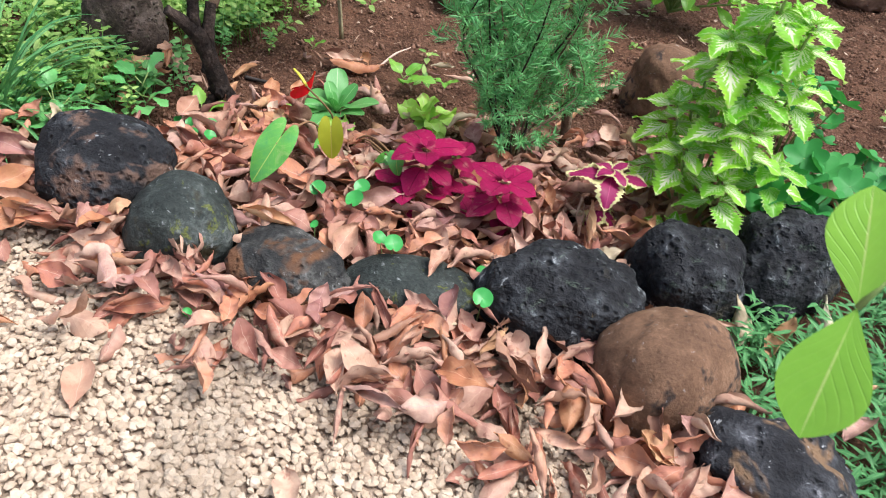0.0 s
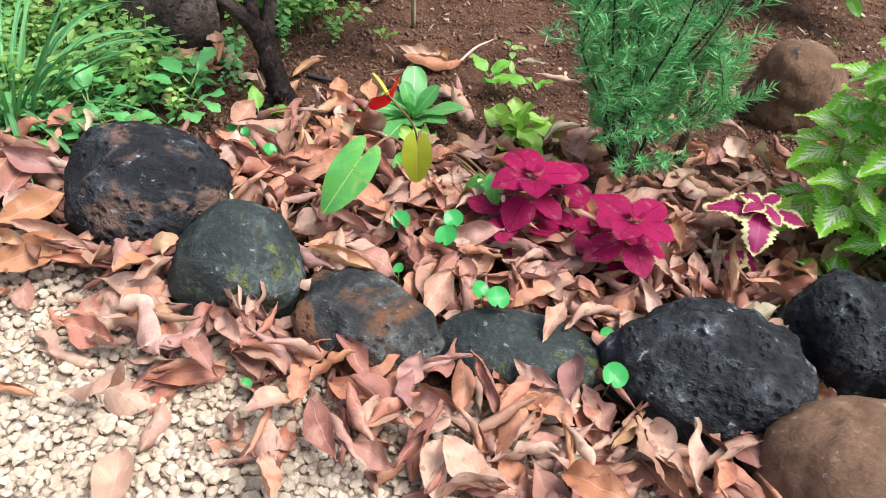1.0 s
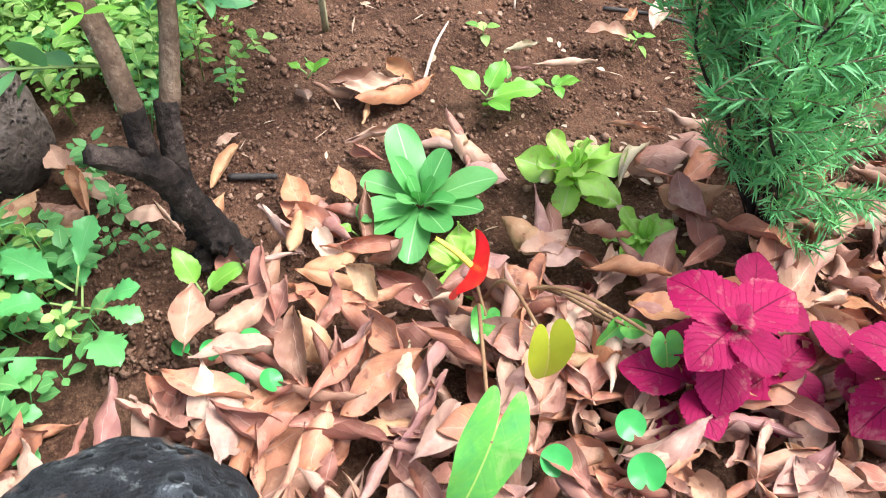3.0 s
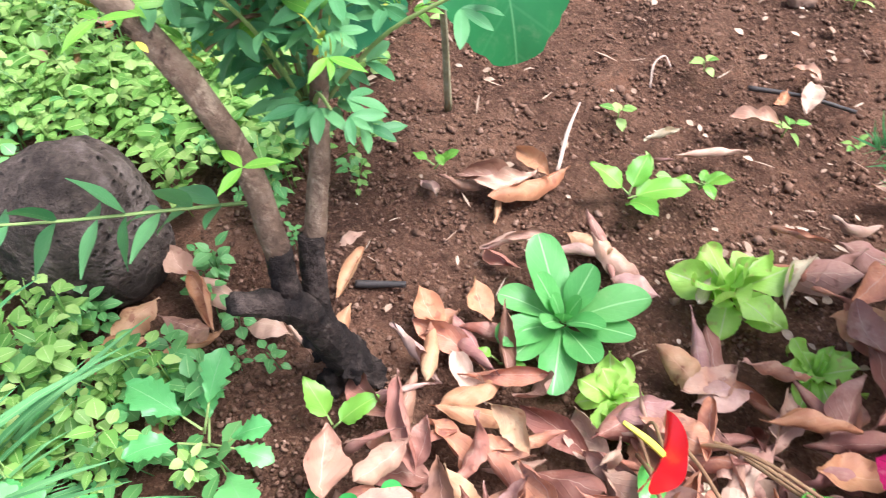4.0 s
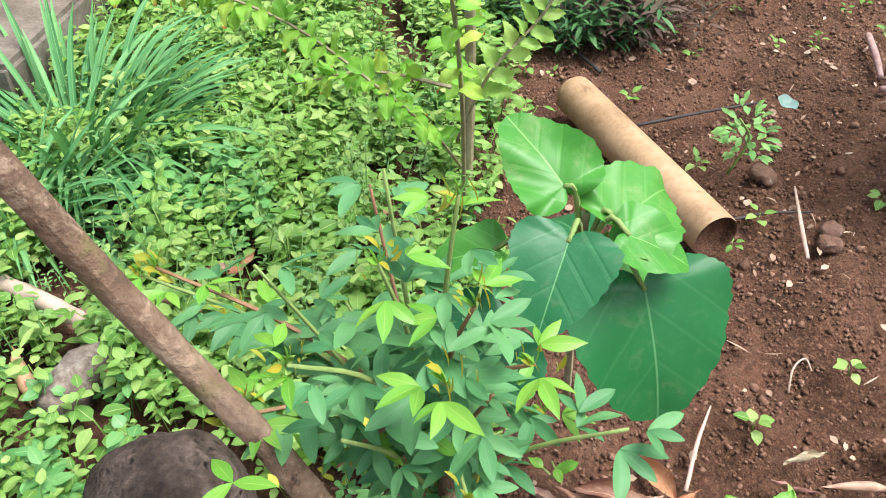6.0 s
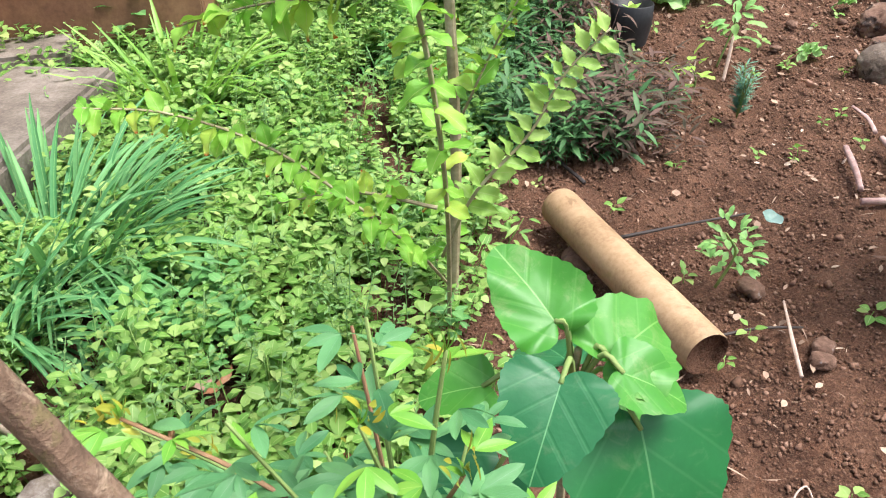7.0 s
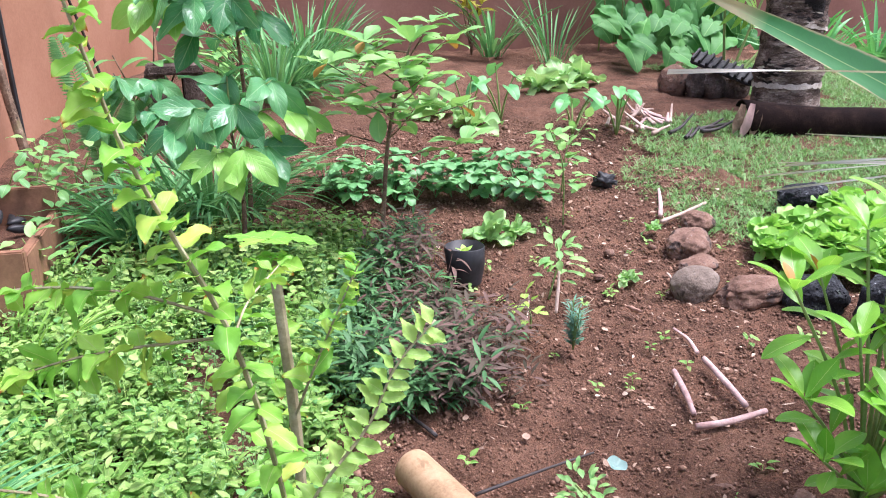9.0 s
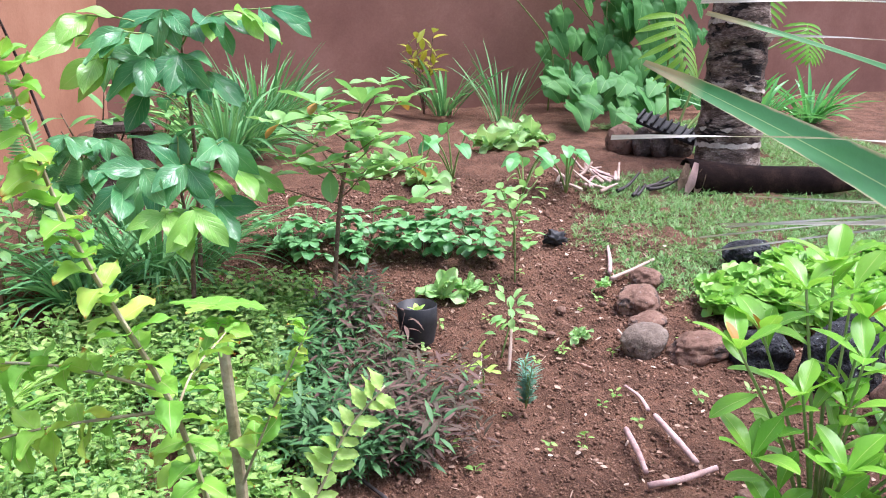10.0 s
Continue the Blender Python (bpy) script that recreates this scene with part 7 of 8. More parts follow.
# ---- strawberry bed and the back of the garden ----
def strawberry_row():
    rs = np.random.RandomState(14)
    for k in range(22):
        u = (k // 2 + 0.5) / 11
        x = 0.22 + u * 0.86 + rs.normal(0, 0.02)
        y = 4.5 - 0.2 * u + (0.16 if k % 2 else 0.0) + rs.normal(0, 0.02)
        z = gz(x, y)
        g = Geo()
        for q in range(7):
            az, r = rs.uniform(0, 6.28), rs.uniform(0.01, 0.085)
            c = Vector((r * math.cos(az), r * math.sin(az), rs.uniform(0.035, 0.15)))
            g.add(tube([(0, 0, 0), c], (0.002, 0.0015), 4))
            for p in (-1.2, 0.0, 1.2):
                d = Vector((math.cos(az + p), math.sin(az + p), rs.uniform(-0.5, 0.5)))
                g.add(leaf(0.058, 0.046, "round", 8, 4, 0.5, 0.25, wave=0.02, serr=0.15, teeth=4, seed=q), frame_of(c, d, (0, 0, 1), rs.uniform(0.8, 1.15)))
        tagged(solid("strawberry_plant", g, GREEN["straw"], None, Matrix.Translation((x, y, z))), "strawberry plant with three-part green leaves", "plant", "strawberry row")


strawberry_row()


def taro(x, y, n, h, size, seed):
    rs = np.random.RandomState(seed)
    z = gz(x, y)
    t = thing("taro", (x, y, z), "taro plant with heart-shaped leaves on tall stalks", "plant", "taros")
    ms = [Geo().add(cordate(size * 0.85, size * 0.75, 0.3 + 0.2 * k, 0.2, 0.02, seed=k)).mesh("leaf", GREEN["taro"]) for k in range(3)]
    for k in range(n):
        az = k * 2.4 + rs.rand()
        r = rs.uniform(0.04, 0.16)
        tip = Vector((x + r * math.cos(az), y + r * math.sin(az), z + h * rs.uniform(0.6, 1.1)))
        st = stems("stalk", [([(x, y, z), (Vector((x, y, z)) + tip) / 2 + Vector((0, 0, 0.03)), tip], (0.006, 0.003), 8)], STEM, t, 6)
        put("leaf", ms[k % 3], st, frame_of(tip, (math.cos(az), math.sin(az) - 0.2, -0.45), (math.cos(az) * 0.2, -0.35, 0.9), rs.uniform(0.75, 1.1)))


taro(1.62, 5.0, 6, 0.26, 0.115, 1)
taro(1.85, 4.95, 5, 0.24, 0.115, 2)
taro(1.35, 5.3, 5, 0.3, 0.12, 3)
taro(1.1, 5.15, 4, 0.25, 0.1, 4)


def lime_cover():
    rs = np.random.RandomState(16)
    tp = []
    for k in range(5):
        g = Geo()
        for q in range(7):
            az, r = rs.uniform(0, 6.28), rs.uniform(0.0, 0.05)
            c = (r * math.cos(az), r * math.sin(az), rs.uniform(0.04, 0.11))
            m = Matrix.Translation(c) @ rot(az, rs.normal(0, 0.4), rs.normal(0, 0.4))
            g.add(disc(rs.uniform(0.026, 0.042), 5, 0.18, 0.5, 0.25, 2, 16, 0.12, q), m)
        tp.append((np.concatenate(g.v), np.concatenate(g.f), np.concatenate(g.u)))
    pts = []
    while len(pts) < 170:
        x, y = rs.uniform(1.5, 2.9), rs.uniform(3.1, 3.95)
        if (x - 2.25) ** 2 / 0.42 + (y - 3.5) ** 2 / 0.09 < 1.0:
            pts.append((x, y))
    scatter("lime_ground_cover", "mound of lime green rounded leaves", "plants", GREEN["lime"], tp, pts, 10, (0.8, 1.2))


lime_cover()
stone(1.23, 3.43, 0.02, (0.088, 0.07, 0.06), 0.5, GREY_STONE, 31, "grey-brown rounded stone edging the bed", group="bed edging stones", amount=0.15)
stone(1.385, 3.325, 0.015, (0.112, 0.065, 0.046), -0.15, RED_STONE, 32, "flat reddish stone edging the bed", group="bed edging stones", square=3.0)
stone(1.36, 3.58, 0.008, (0.088, 0.055, 0.03), 0.5, RED_STONE, 33, "reddish stone edging the bed", group="bed edging stones")
stone(1.43, 3.74, 0.01, (0.1, 0.075, 0.05), 0.7, RED_STONE, 34, "red-brown stone edging the bed", group="bed edging stones")
stone(1.58, 3.9, 0.01, (0.075, 0.06, 0.055), 0.6, RED_STONE, 35, "orange-brown stone edging the bed", group="bed edging stones")
stone(1.3, 3.53, 0.0, (0.045, 0.035, 0.026), 0.6, RED_STONE, 36, "small reddish stone edging the bed", group="bed edging stones")
stone(1.52, 3.2, 0.03, (0.1, 0.09, 0.08), 0.6, LAVA, 37, "dark rough stone behind the citrus shrub", group="bed edging stones")
stone(1.62, 2.98, 0.06, (0.13, 0.1, 0.12), 0.2, LAVA, 38, "black rough stone behind the citrus shrub", group="bed edging stones")
stone(1.6, 2.72, 0.05, (0.1, 0.09, 0.1), 0.2, RED_STONE, 39, "brown stone behind the citrus shrub", group="bed edging stones")
stone(1.75, 3.05, 0.08, (0.1, 0.09, 0.1), 0.9, LAVA, 40, "dark stone beside the lime green plants", group="bed edging stones")
stone(2.15, 3.95, 0.05, (0.12, 0.06, 0.05), 0.1, LAVA, 41, "dark stone behind the lime green plants", group="bed edging stones")
for k, (x, y, s) in enumerate([(2.72, 5.72, 0.1), (2.83, 5.62, 0.085), (2.9, 5.55, 0.09), (3.0, 5.48, 0.085), (2.95, 5.72, 0.1)]):
    stone(x, y, 0.04, (s, s * 0.8, s), k * 0.7, (RED_STONE, DARK_BROWN_STONE)[k > 0], 50 + k, "rounded brown stone at the palm's foot", group="stones round the palm", amount=0.18)
for k, (x, y, s) in enumerate([(0.98, 3.62, 0.022), (1.12, 3.78, 0.028), (1.3, 3.78, 0.02), (0.35, 2.25, 0.026), (0.37, 2.28, 0.03), (0.33, 2.46, 0.032), (0.48, 2.1, 0.03), (0.05, 2.62, 0.05), (0.9, 2.6, 0.035), (0.62, 2.5, 0.03), (0.75, 2.42, 0.03)]):
    stone(x, y, 0.0, (s * 0.8, s * 0.62, s * 0.42), k, RED_STONE, 70 + k, "small red-brown stone on the soil", group="small stones on the soil", amount=0.3, square=2.8)


PALM = (3.08, 5.14)


def palm():
    x, y = PALM
    z = gz(x, y)
    rs = np.random.RandomState(18)
    t = thing("palm_tree", (x, y, z), "palm trunk with ringed flaking bark", "tree")
    prof = []
    for k in range(60):
        hgt = k * 0.045
        r = 0.165 + 0.035 * math.exp(-hgt * 3.5) + (0.01 if k % 6 == 0 else -0.002 * (k % 6)) + rs.normal(0, 0.006)
        prof.append((r, hgt))
    ang = np.linspace(0, 2 * np.pi, 41)
    V = np.concatenate([np.stack([(r + 0.008 * np.sin(ang * 7 + h * 9)) * np.cos(ang) + 0.03 * h, (r + 0.008 * np.sin(ang * 7 + h * 9)) * np.sin(ang), np.full(41, h - 0.05)], -1) for r, h in prof])
    i, j = np.meshgrid(np.arange(59), np.arange(40), indexing="ij")
    k = (i * 41 + j).ravel()
    solid("trunk", Geo().add((V, np.stack([k, k + 1, k + 42, k + 41], -1), V[:, :2])), PALM_BARK, t, Matrix.Translation((x, y, z)))
    for hgt in (0.2, 0.29, 0.52, 0.86, 1.2, 1.6):
        r = 0.17 + 0.035 * math.exp(-hgt * 3.5)
        tilt = rs.uniform(-0.05, 0.05)
        g = Geo()
        for q in range(46):
            a = q * 0.137
            g.add(leaf(0.05, 0.03 * rs.uniform(0.5, 1.3), "strap", 3, 2, 0.2, 0.1), frame_of((0.03 * hgt + r * math.cos(a), r * math.sin(a), hgt - 0.05 + tilt * math.cos(a)), (-math.sin(a), math.cos(a), rs.normal(0, 0.08)), (math.cos(a), math.sin(a), 0.1)))
        solid("leaf_scar", g, RING, t, Matrix.Translation((x, y, z)), "pale fibrous ring")


palm()


def sheath():
    """A fallen frond base: a long dark trough with fibrous pale ends."""
    t = thing("palm_sheath", (2.6, 4.9, gz(2.6, 4.9)), "fallen dark brown palm leaf sheath on the grass", "palm sheath")
    g = Geo().add(leaf(1.2, 0.34, "taper", 22, 10, 0.1, curl=1.5, wave=0.012))
    ob = solid("trough", g, FIBRE, t, frame_of((2.56, 4.83, gz(2.56, 4.83) + 0.12), (0.95, -0.3, -0.1), (0, 0.75, -0.65)))
    mod = ob.modifiers.new("thick", "SOLIDIFY")
    mod.thickness = 0.012
    for k, (dx, dz, L) in enumerate(((-0.03, 0.1, 0.16), (0.03, 0.1, 0.2), (0.08, 0.06, 0.15))):
        g = Geo().add(leaf(L, 0.05, "strap", 8, 4, 0.5, curl=0.9, wave=0.04, seed=k))
        solid("torn_edge", g, (BARK, PINK_TWIG, BARK)[k], t, frame_of((2.54 + dx, 4.8, gz(2.54, 4.8) + dz + 0.06), (-0.35, -0.2, -0.75), (-0.3, -0.8, 0.3)), "pale torn fibrous edge")
    rs = np.random.RandomState(3)
    for k in range(26):
        x, y = 2.08 + rs.normal(0, 0.11), 5.05 + rs.normal(0, 0.1)
        a, L = rs.uniform(0, 3.14), rs.uniform(0.03, 0.11)
        if k > 18:
            x, y, a = 2.3 + rs.uniform(-0.12, 0.12), 4.85 + rs.uniform(-0.05, 0.08), rs.uniform(-0.3, 0.5)
        twig([(x - L * math.cos(a), y - L * math.sin(a), 0.012), (x, y, 0.025), (x + L * math.cos(a), y + L * math.sin(a), rs.uniform(0.01, 0.08))], (0.011, 0.009, 0.005), DARK_TWIG if k > 18 else (TWIG, PINK_TWIG, TWIG)[k % 3], "black broken palm stalk" if k > 18 else "broken piece of dry palm stalk", "palm_stalk", "palm debris")


sheath()
TRAY = Vector((2.86, 5.6, gz(2.86, 5.6)))
t = thing("black_grate", TRAY, "black ribbed plastic tray leaning on stones", "tray")
lie = frame_of((2.8, 5.63, 0.56), (0.2, -0.3, -0.12), (-0.35, -0.5, 0.8))
put("tray_base", box_mesh("tray_base", (0.11, 0.4, 0.025), BLACK, 0.006), t, lie @ Matrix.Translation((0, 0.2, 0)))
for k in range(9):
    put("rib", box_mesh("rib", (0.105, 0.016, 0.03), BLACK, 0.004), t, lie @ Matrix.Translation((0, 0.01 + k * 0.047, 0.024)))
ob = put("black_scrap", Geo(3).add(lump(3, (0.045, 0.035, 0.03), 3, 1.1, 2.6)).mesh("black_scrap", BLACK), None, Matrix.Translation((1.44, 4.37, gz(1.44, 4.37) + 0.02)))
tagged(ob, "crumpled black plastic scrap on the soil", "scrap")


def vine_bank():
    rs = np.random.RandomState(22)
    t = thing("climbing_vine", (2.9, 7.3, gz(2.9, 7.3)), "climbing vine with large lobed leaves hanging on the wall", "vine")
    ms = [Geo().add(cordate(0.19, 0.22, 0.5, 0.12, 0.03, lobes=0.07, seed=k)).mesh("leaf", GREEN["squash"]) for k in range(4)]
    for k in range(7):
        x = 3.1 + 0.2 * k
        pts = [(x, 7.3, gz(x, 7.3)), (x + rs.normal(0, 0.15), 7.25, 1.0), (x + rs.normal(0, 0.25), 7.4, 1.6), (x + rs.normal(0, 0.3), 7.5, 2.1)]
        stems("vine_stem", [(pts, (0.008, 0.004), 16)], STEM, t, 6)
    for k in range(165):
        u = rs.rand()
        x, zz = rs.uniform(3.05, 4.5), 0.5 + 1.5 * u
        if x < 3.3 and zz > 1.3 and rs.rand() < 0.6:
            continue
        put("leaf", ms[rs.randint(4)], t, frame_of((x, rs.uniform(6.95, 7.5), zz), (rs.normal(0, 0.4), -0.35, -0.85), (rs.normal(0, 0.3), -0.85, 0.5), rs.uniform(0.55, 1.1)))
    for k in range(26):
        x, y = rs.uniform(2.75, 3.6), rs.uniform(6.2, 7.0)
        put("leaf", ms[rs.randint(4)], t, frame_of((x, y, gz(x, y) + rs.uniform(0.12, 0.4)), (rs.normal(0, 0.6), -0.7, -0.5), (rs.normal(0, 0.2), -0.5, 0.8), rs.uniform(0.6, 1.1)))


vine_bank()


def monstera(x, y, heads, seed):
    rs = np.random.RandomState(seed)
    z = gz(x, y)
    t = thing("monstera", (x, y, z), "monstera with large deeply cut green leaves", "plant", "monsteras")
    for hx, hz, yaw, s in heads:
        g = Geo()
        for k in range(9):
            u = k / 8
            for sd in (-1, 1):
                a = 0.5 + 1.3 * (1 - u)
                L = 0.2 * math.sin(math.pi * (0.25 + 0.7 * u)) + 0.04
                g.add(leaf(L * 1.1, 0.027, "strap", 7, 2, 0.7, 0.2), frame_of((0, -0.3 * u + 0.05, 0), (sd * math.sin(a), -math.cos(a) * 0.6 - 0.2, 0), (0, 0, 1)))
        g.add(leaf(0.38, 0.035, "lance", 8, 2, 0.3), frame_of((0, 0.06, 0.001), (0, -1, 0), (0, 0, 1)))
        at = (x + hx, y - 0.1, hz)
        st = stems("petiole", [([(x, y, z), (x + hx * 0.6, y, hz * 0.8), at], (0.01, 0.006), 10)], STEM, t, 6)
        solid("leaf", g, GREEN["citrus"], st, rot(yaw, 1.15, 0.1, at, s))


monstera(3.02, 5.6, [(-0.08, 1.12, 0.3, 1.35), (0.55, 1.35, -0.5, 0.9), (1.0, 1.1, -0.2, 0.8)], 2)
blades((2.5, 6.95), 34, 0.62, 0.013, 0.6, 0.12, GREEN["grass"], 31, "tall reedy grass against the wall", "reed_clump", "plant", 0.7)
blades((2.15, 7.3), 30, 0.55, 0.03, 0.8, 0.08, GREEN["grass"], 32, "tuft of broad strap leaves against the wall", "reed_clump", "plant", 0.9)
for k, (x, y) in enumerate([(4.6, 6.6), (4.3, 6.2), (5.0, 6.3)]):
    blades((x, y), 40, 0.5, 0.035, 1.1, 0.08, GREEN["taro"], 33 + k, "broad strap-leaved plant near the wall", "strap_plant", "plant", 0.8)
t = thing("croton", (2.0, 7.35, gz(2.0, 7.35)), "small yellow croton bush against the wall", "shrub")
ms = variants("leaf", GREEN["croton"], 3, length=0.14, width=0.05, prof="lance", bend=(0.2, 0.8), fold=0.2)
for k in range(5):
    a = k * 1.3
    pts = [(2.0, 7.35, gz(2.0, 7.35)), (2.0 + 0.05 * math.cos(a), 7.35 + 0.05 * math.sin(a), 0.75), (2.0 + 0.12 * math.cos(a), 7.35 + 0.1 * math.sin(a), 0.95 + 0.05 * k)]
    stems("branch", [(pts, (0.005, 0.003), 8)], BARK, t, 6)
    along(t, pts, ms, np.random.RandomState(k), 0.55, 7, 1.0, 0.9, 0.0, "spiral")
for k, (x, y, n) in enumerate([(-0.05, 6.3, 26), (-0.4, 5.6, 20), (0.1, 6.8, 20)]):
    t = thing("garden_shrub", (x, y, gz(x, y)), "low leafy shrub in the wall's corner", "shrub", "corner shrubs")
    ms = variants("leaf", GREEN[("sapling", "weed_dark", "coffee")[k]], 3, length=0.15, width=0.06, prof="lance", bend=(0.3, 1.0), fold=0.2)
    rs = np.random.RandomState(k)
    for q in range(5):
        a = q * 1.26
        tip = (x + 0.18 * math.cos(a), y + 0.18 * math.sin(a), gz(x, y) + rs.uniform(0.25, 0.5))
        stems("branch", [([(x, y, gz(x, y)), tip], (0.006, 0.003), 6)], BARK, t, 6)
        along(t, [(x, y, gz(x, y)), tip], ms, rs, 0.4, n // 4, 1.0, 1.0, 0.2, "spiral")


# ---- citrus shrub and palm blades close to the path ----
def citrus():
    x, y = 0.8, 2.34
    rs = np.random.RandomState(25)
    t = thing("citrus_shrub", (x, y, 0), "citrus shrub with shiny yellow-green oval leaves", "shrub")
    ms = variants("leaf", GREEN["citrus"], 5, length=0.098, width=0.041, prof="obov", nl=16, nw=6, bend=(0.0, 0.8), fold=0.22, wave=0.014)
    rusty = variants("leaf", GREEN["rust"], 1, length=0.09, width=0.03, prof="obov", nl=12, nw=4, bend=0.3, fold=0.2)
    tips = [(-0.2, -0.03, 0.31), (-0.22, 0.0, 0.5), (-0.12, -0.05, 0.42), (-0.06, 0.02, 0.58), (0.02, -0.05, 0.46), (0.1, 0.02, 0.5), (0.16, -0.03, 0.38), (0.05, 0.06, 0.6), (0.13, 0.08, 0.54), (-0.13, 0.04, 0.5), (0.2, 0.05, 0.46),
            (-0.17, -0.06, 0.2), (-0.06, -0.1, 0.27), (0.08, -0.1, 0.24), (-0.08, -0.08, 0.13), (0.16, -0.08, 0.17), (0.03, -0.02, 0.35), (0.1, -0.14, 0.32), (0.2, -0.12, 0.27), (0.0, -0.14, 0.18), (0.12, -0.16, 0.12), (0.2, -0.08, 0.4), (-0.08, -0.12, 0.3)]
    for k, (a, b, c) in enumerate(tips):
        pts = [(x, y, 0.02), (x + a * 0.4, y + b * 0.4, c * 0.55), (x + a, y + b, c)]
        br = stems("branch", [(pts, (0.005, 0.0025), 12)], STEM, t, 6)
        along(br, pts, ms, rs, 0.5, 4, 0.9, 0.85, 0.0, "spiral", 0.4)
        whorl(br, pts[-1], ms, rs, 4, 0.75, 0.95, k)
        if k % 4 == 1:
            whorl(br, pts[-1], rusty, rs, 1, 1.0, 0.6, k + 0.5)


citrus()
t = thing("citrus_sprig", (0.48, 0.2, 0.0), "citrus sprig with pale green leaves beside the path", "plant")
ms = variants("leaf", GREEN["citrus"], 2, length=0.1, width=0.062, prof="obov", nl=18, nw=6, bend=(0.1, 0.3), fold=0.1)
SPRIG = (0.175, 0.268, 0.684)
stems("stem", [([(0.48, 0.2, -0.01), (0.44, 0.22, 0.4), (0.3, 0.27, 0.7), (0.215, 0.285, 0.725), SPRIG], (0.005, 0.0018), 18)], STEM, t, 6)
put("leaf", ms[0], t, frame_of(SPRIG, (-0.022, -0.037, -0.05), (-0.5, -0.72, 0.55), 0.66))
put("leaf", ms[1], t, frame_of(SPRIG, (0.002, 0.031, 0.044), (-0.5, -0.72, 0.55), 0.58))


def palm_blades():
    x, y = 1.78, 2.45
    t = thing("palm_frond", (x, y, gz(x, y)), "young palm with long green blades and split dry ones", "palm frond")
    stems("rachis", [([(x, y, -0.01), (x + 0.02, y, 0.4), (x + 0.05, y, 1.15)], (0.03, 0.012), 12)], STEM, t, 8)
    for mat, b, tip, w, up in (("frond", (x, y, 0.36), (0.54, 2.5, 0.925), 0.15, (-0.2, -0.8, 0.45)), ("frond", (x, y, 0.7), (0.659, 2.5, 1.035), 0.05, (0.0, -0.7, 0.7)),
                               ("dry_frond", (x, y, 0.7), (0.458, 2.5, 0.849), 0.016, (0.0, -0.5, 0.9)), ("dry_frond", (x, y, 1.02), (0.66, 2.52, 1.045), 0.022, (0.1, -0.6, 0.6)), ("dry_frond", (x, y, 0.92), (0.81, 2.52, 0.975), 0.016, (0.1, -0.6, 0.6)),
                               ("dry_frond", (x, y, 0.62), (0.715, 2.5, 0.545), 0.012, (0.1, -0.7, 0.5)), ("dry_frond", (x, y, 0.62), (0.7, 2.51, 0.575), 0.009, (0.1, -0.7, 0.5)),
                               ("dry_frond", (x, y, 0.61), (0.75, 2.5, 0.595), 0.014, (0.3, -0.7, 0.5)), ("dry_frond", (x, y, 0.6), (0.79, 2.49, 0.61), 0.01, (0.1, -0.9, 0.2)), ("dry_frond", (x, y, 0.58), (0.76, 2.52, 0.56), 0.016, (-0.2, -0.8, 0.3)), ("frond", (x, y, 1.0), (0.9, 2.5, 1.14), 0.09, (0.1, -0.5, 0.8))):
        d = Vector(tip) - Vector(b)
        g = Geo().add(leaf(d.length, w, "pointed", 16, 4, 0.22, 0.25, wave=0.004))
        solid("blade", g, GREEN[mat], t, frame_of(b, d + Vector((0, 0, 0.12)), up), label="dry grey split blade" if mat == "dry_frond" else "")


palm_blades()


# ---- kerb, planter and left corner ----
t = thing("concrete_kerb", (-1.3, 3.3, 0), "weathered concrete kerb blocks with a gap between", "kerb")
put("block", box_mesh("block", (0.27, 0.62, 0.22), CONCRETE, 0.012), t, Matrix.Translation((-1.16, 3.16, 0.05)) @ Matrix.Rotation(-0.2, 4, "Z"))
put("block", box_mesh("block", (0.27, 0.56, 0.2), CONCRETE, 0.012), t, Matrix.Translation((-1.29, 2.55, 0.04)) @ Matrix.Rotation(-0.16, 4, "Z"))
put("block", box_mesh("block", (0.6, 0.2, 0.2), CONCRETE, 0.012), t, Matrix.Translation((-1.42, 3.62, 0.06)) @ Matrix.Rotation(0.12, 4, "Z"))


def planter():
    x, y = -1.01, 3.98
    z = gz(x, y)
    t = thing("planter_box", (x, y, z), "brown board planter box holding soil and charcoal", "planter")
    a = Matrix.Translation((x, y, z)) @ Matrix.Rotation(-0.08, 4, "Z")
    for nm, sz, off in (("board", (0.58, 0.03, 0.27), (-0.02, -0.24, 0.1)), ("board", (0.58, 0.03, 0.34), (-0.02, 0.28, 0.13)), ("board", (0.03, 0.49, 0.25), (0.255, 0.02, 0.09)), ("board", (0.03, 0.49, 0.25), (-0.295, 0.02, 0.09))):
        put(nm, box_mesh(nm, sz, BOARD, 0.004), t, a @ Matrix.Translation(off))
    put("soil_fill", box_mesh("soil_fill", (0.515, 0.485, 0.16), SOIL, 0.004), t, a @ Matrix.Translation((-0.02, 0.02, 0.1)))
    put("panel", box_mesh("panel", (0.34, 0.02, 0.24), TUBE, 0.004), t, a @ Matrix.Translation((-0.14, 0.0, 0.28)) @ Matrix.Rotation(0.9, 4, "Z"), "leaning tan panel")
    rs = np.random.RandomState(2)
    ms = [Geo(3).add(lump(2, (0.035, 0.014, 0.014), 90 + k, 0.4, 1.5)).mesh("charcoal", BLACK) for k in range(3)]
    for k in range(22):
        ob = put("charcoal", ms[k % 3], None, a @ rot(rs.uniform(0, 6.3), rs.normal(0, 0.4), rs.normal(0, 0.4), (rs.uniform(-0.02, 0.2), rs.uniform(0.0, 0.24), 0.19 + rs.uniform(0, 0.03))))
        tagged(ob, "shiny black lump of charcoal in the planter", "charcoal", "charcoal lumps")


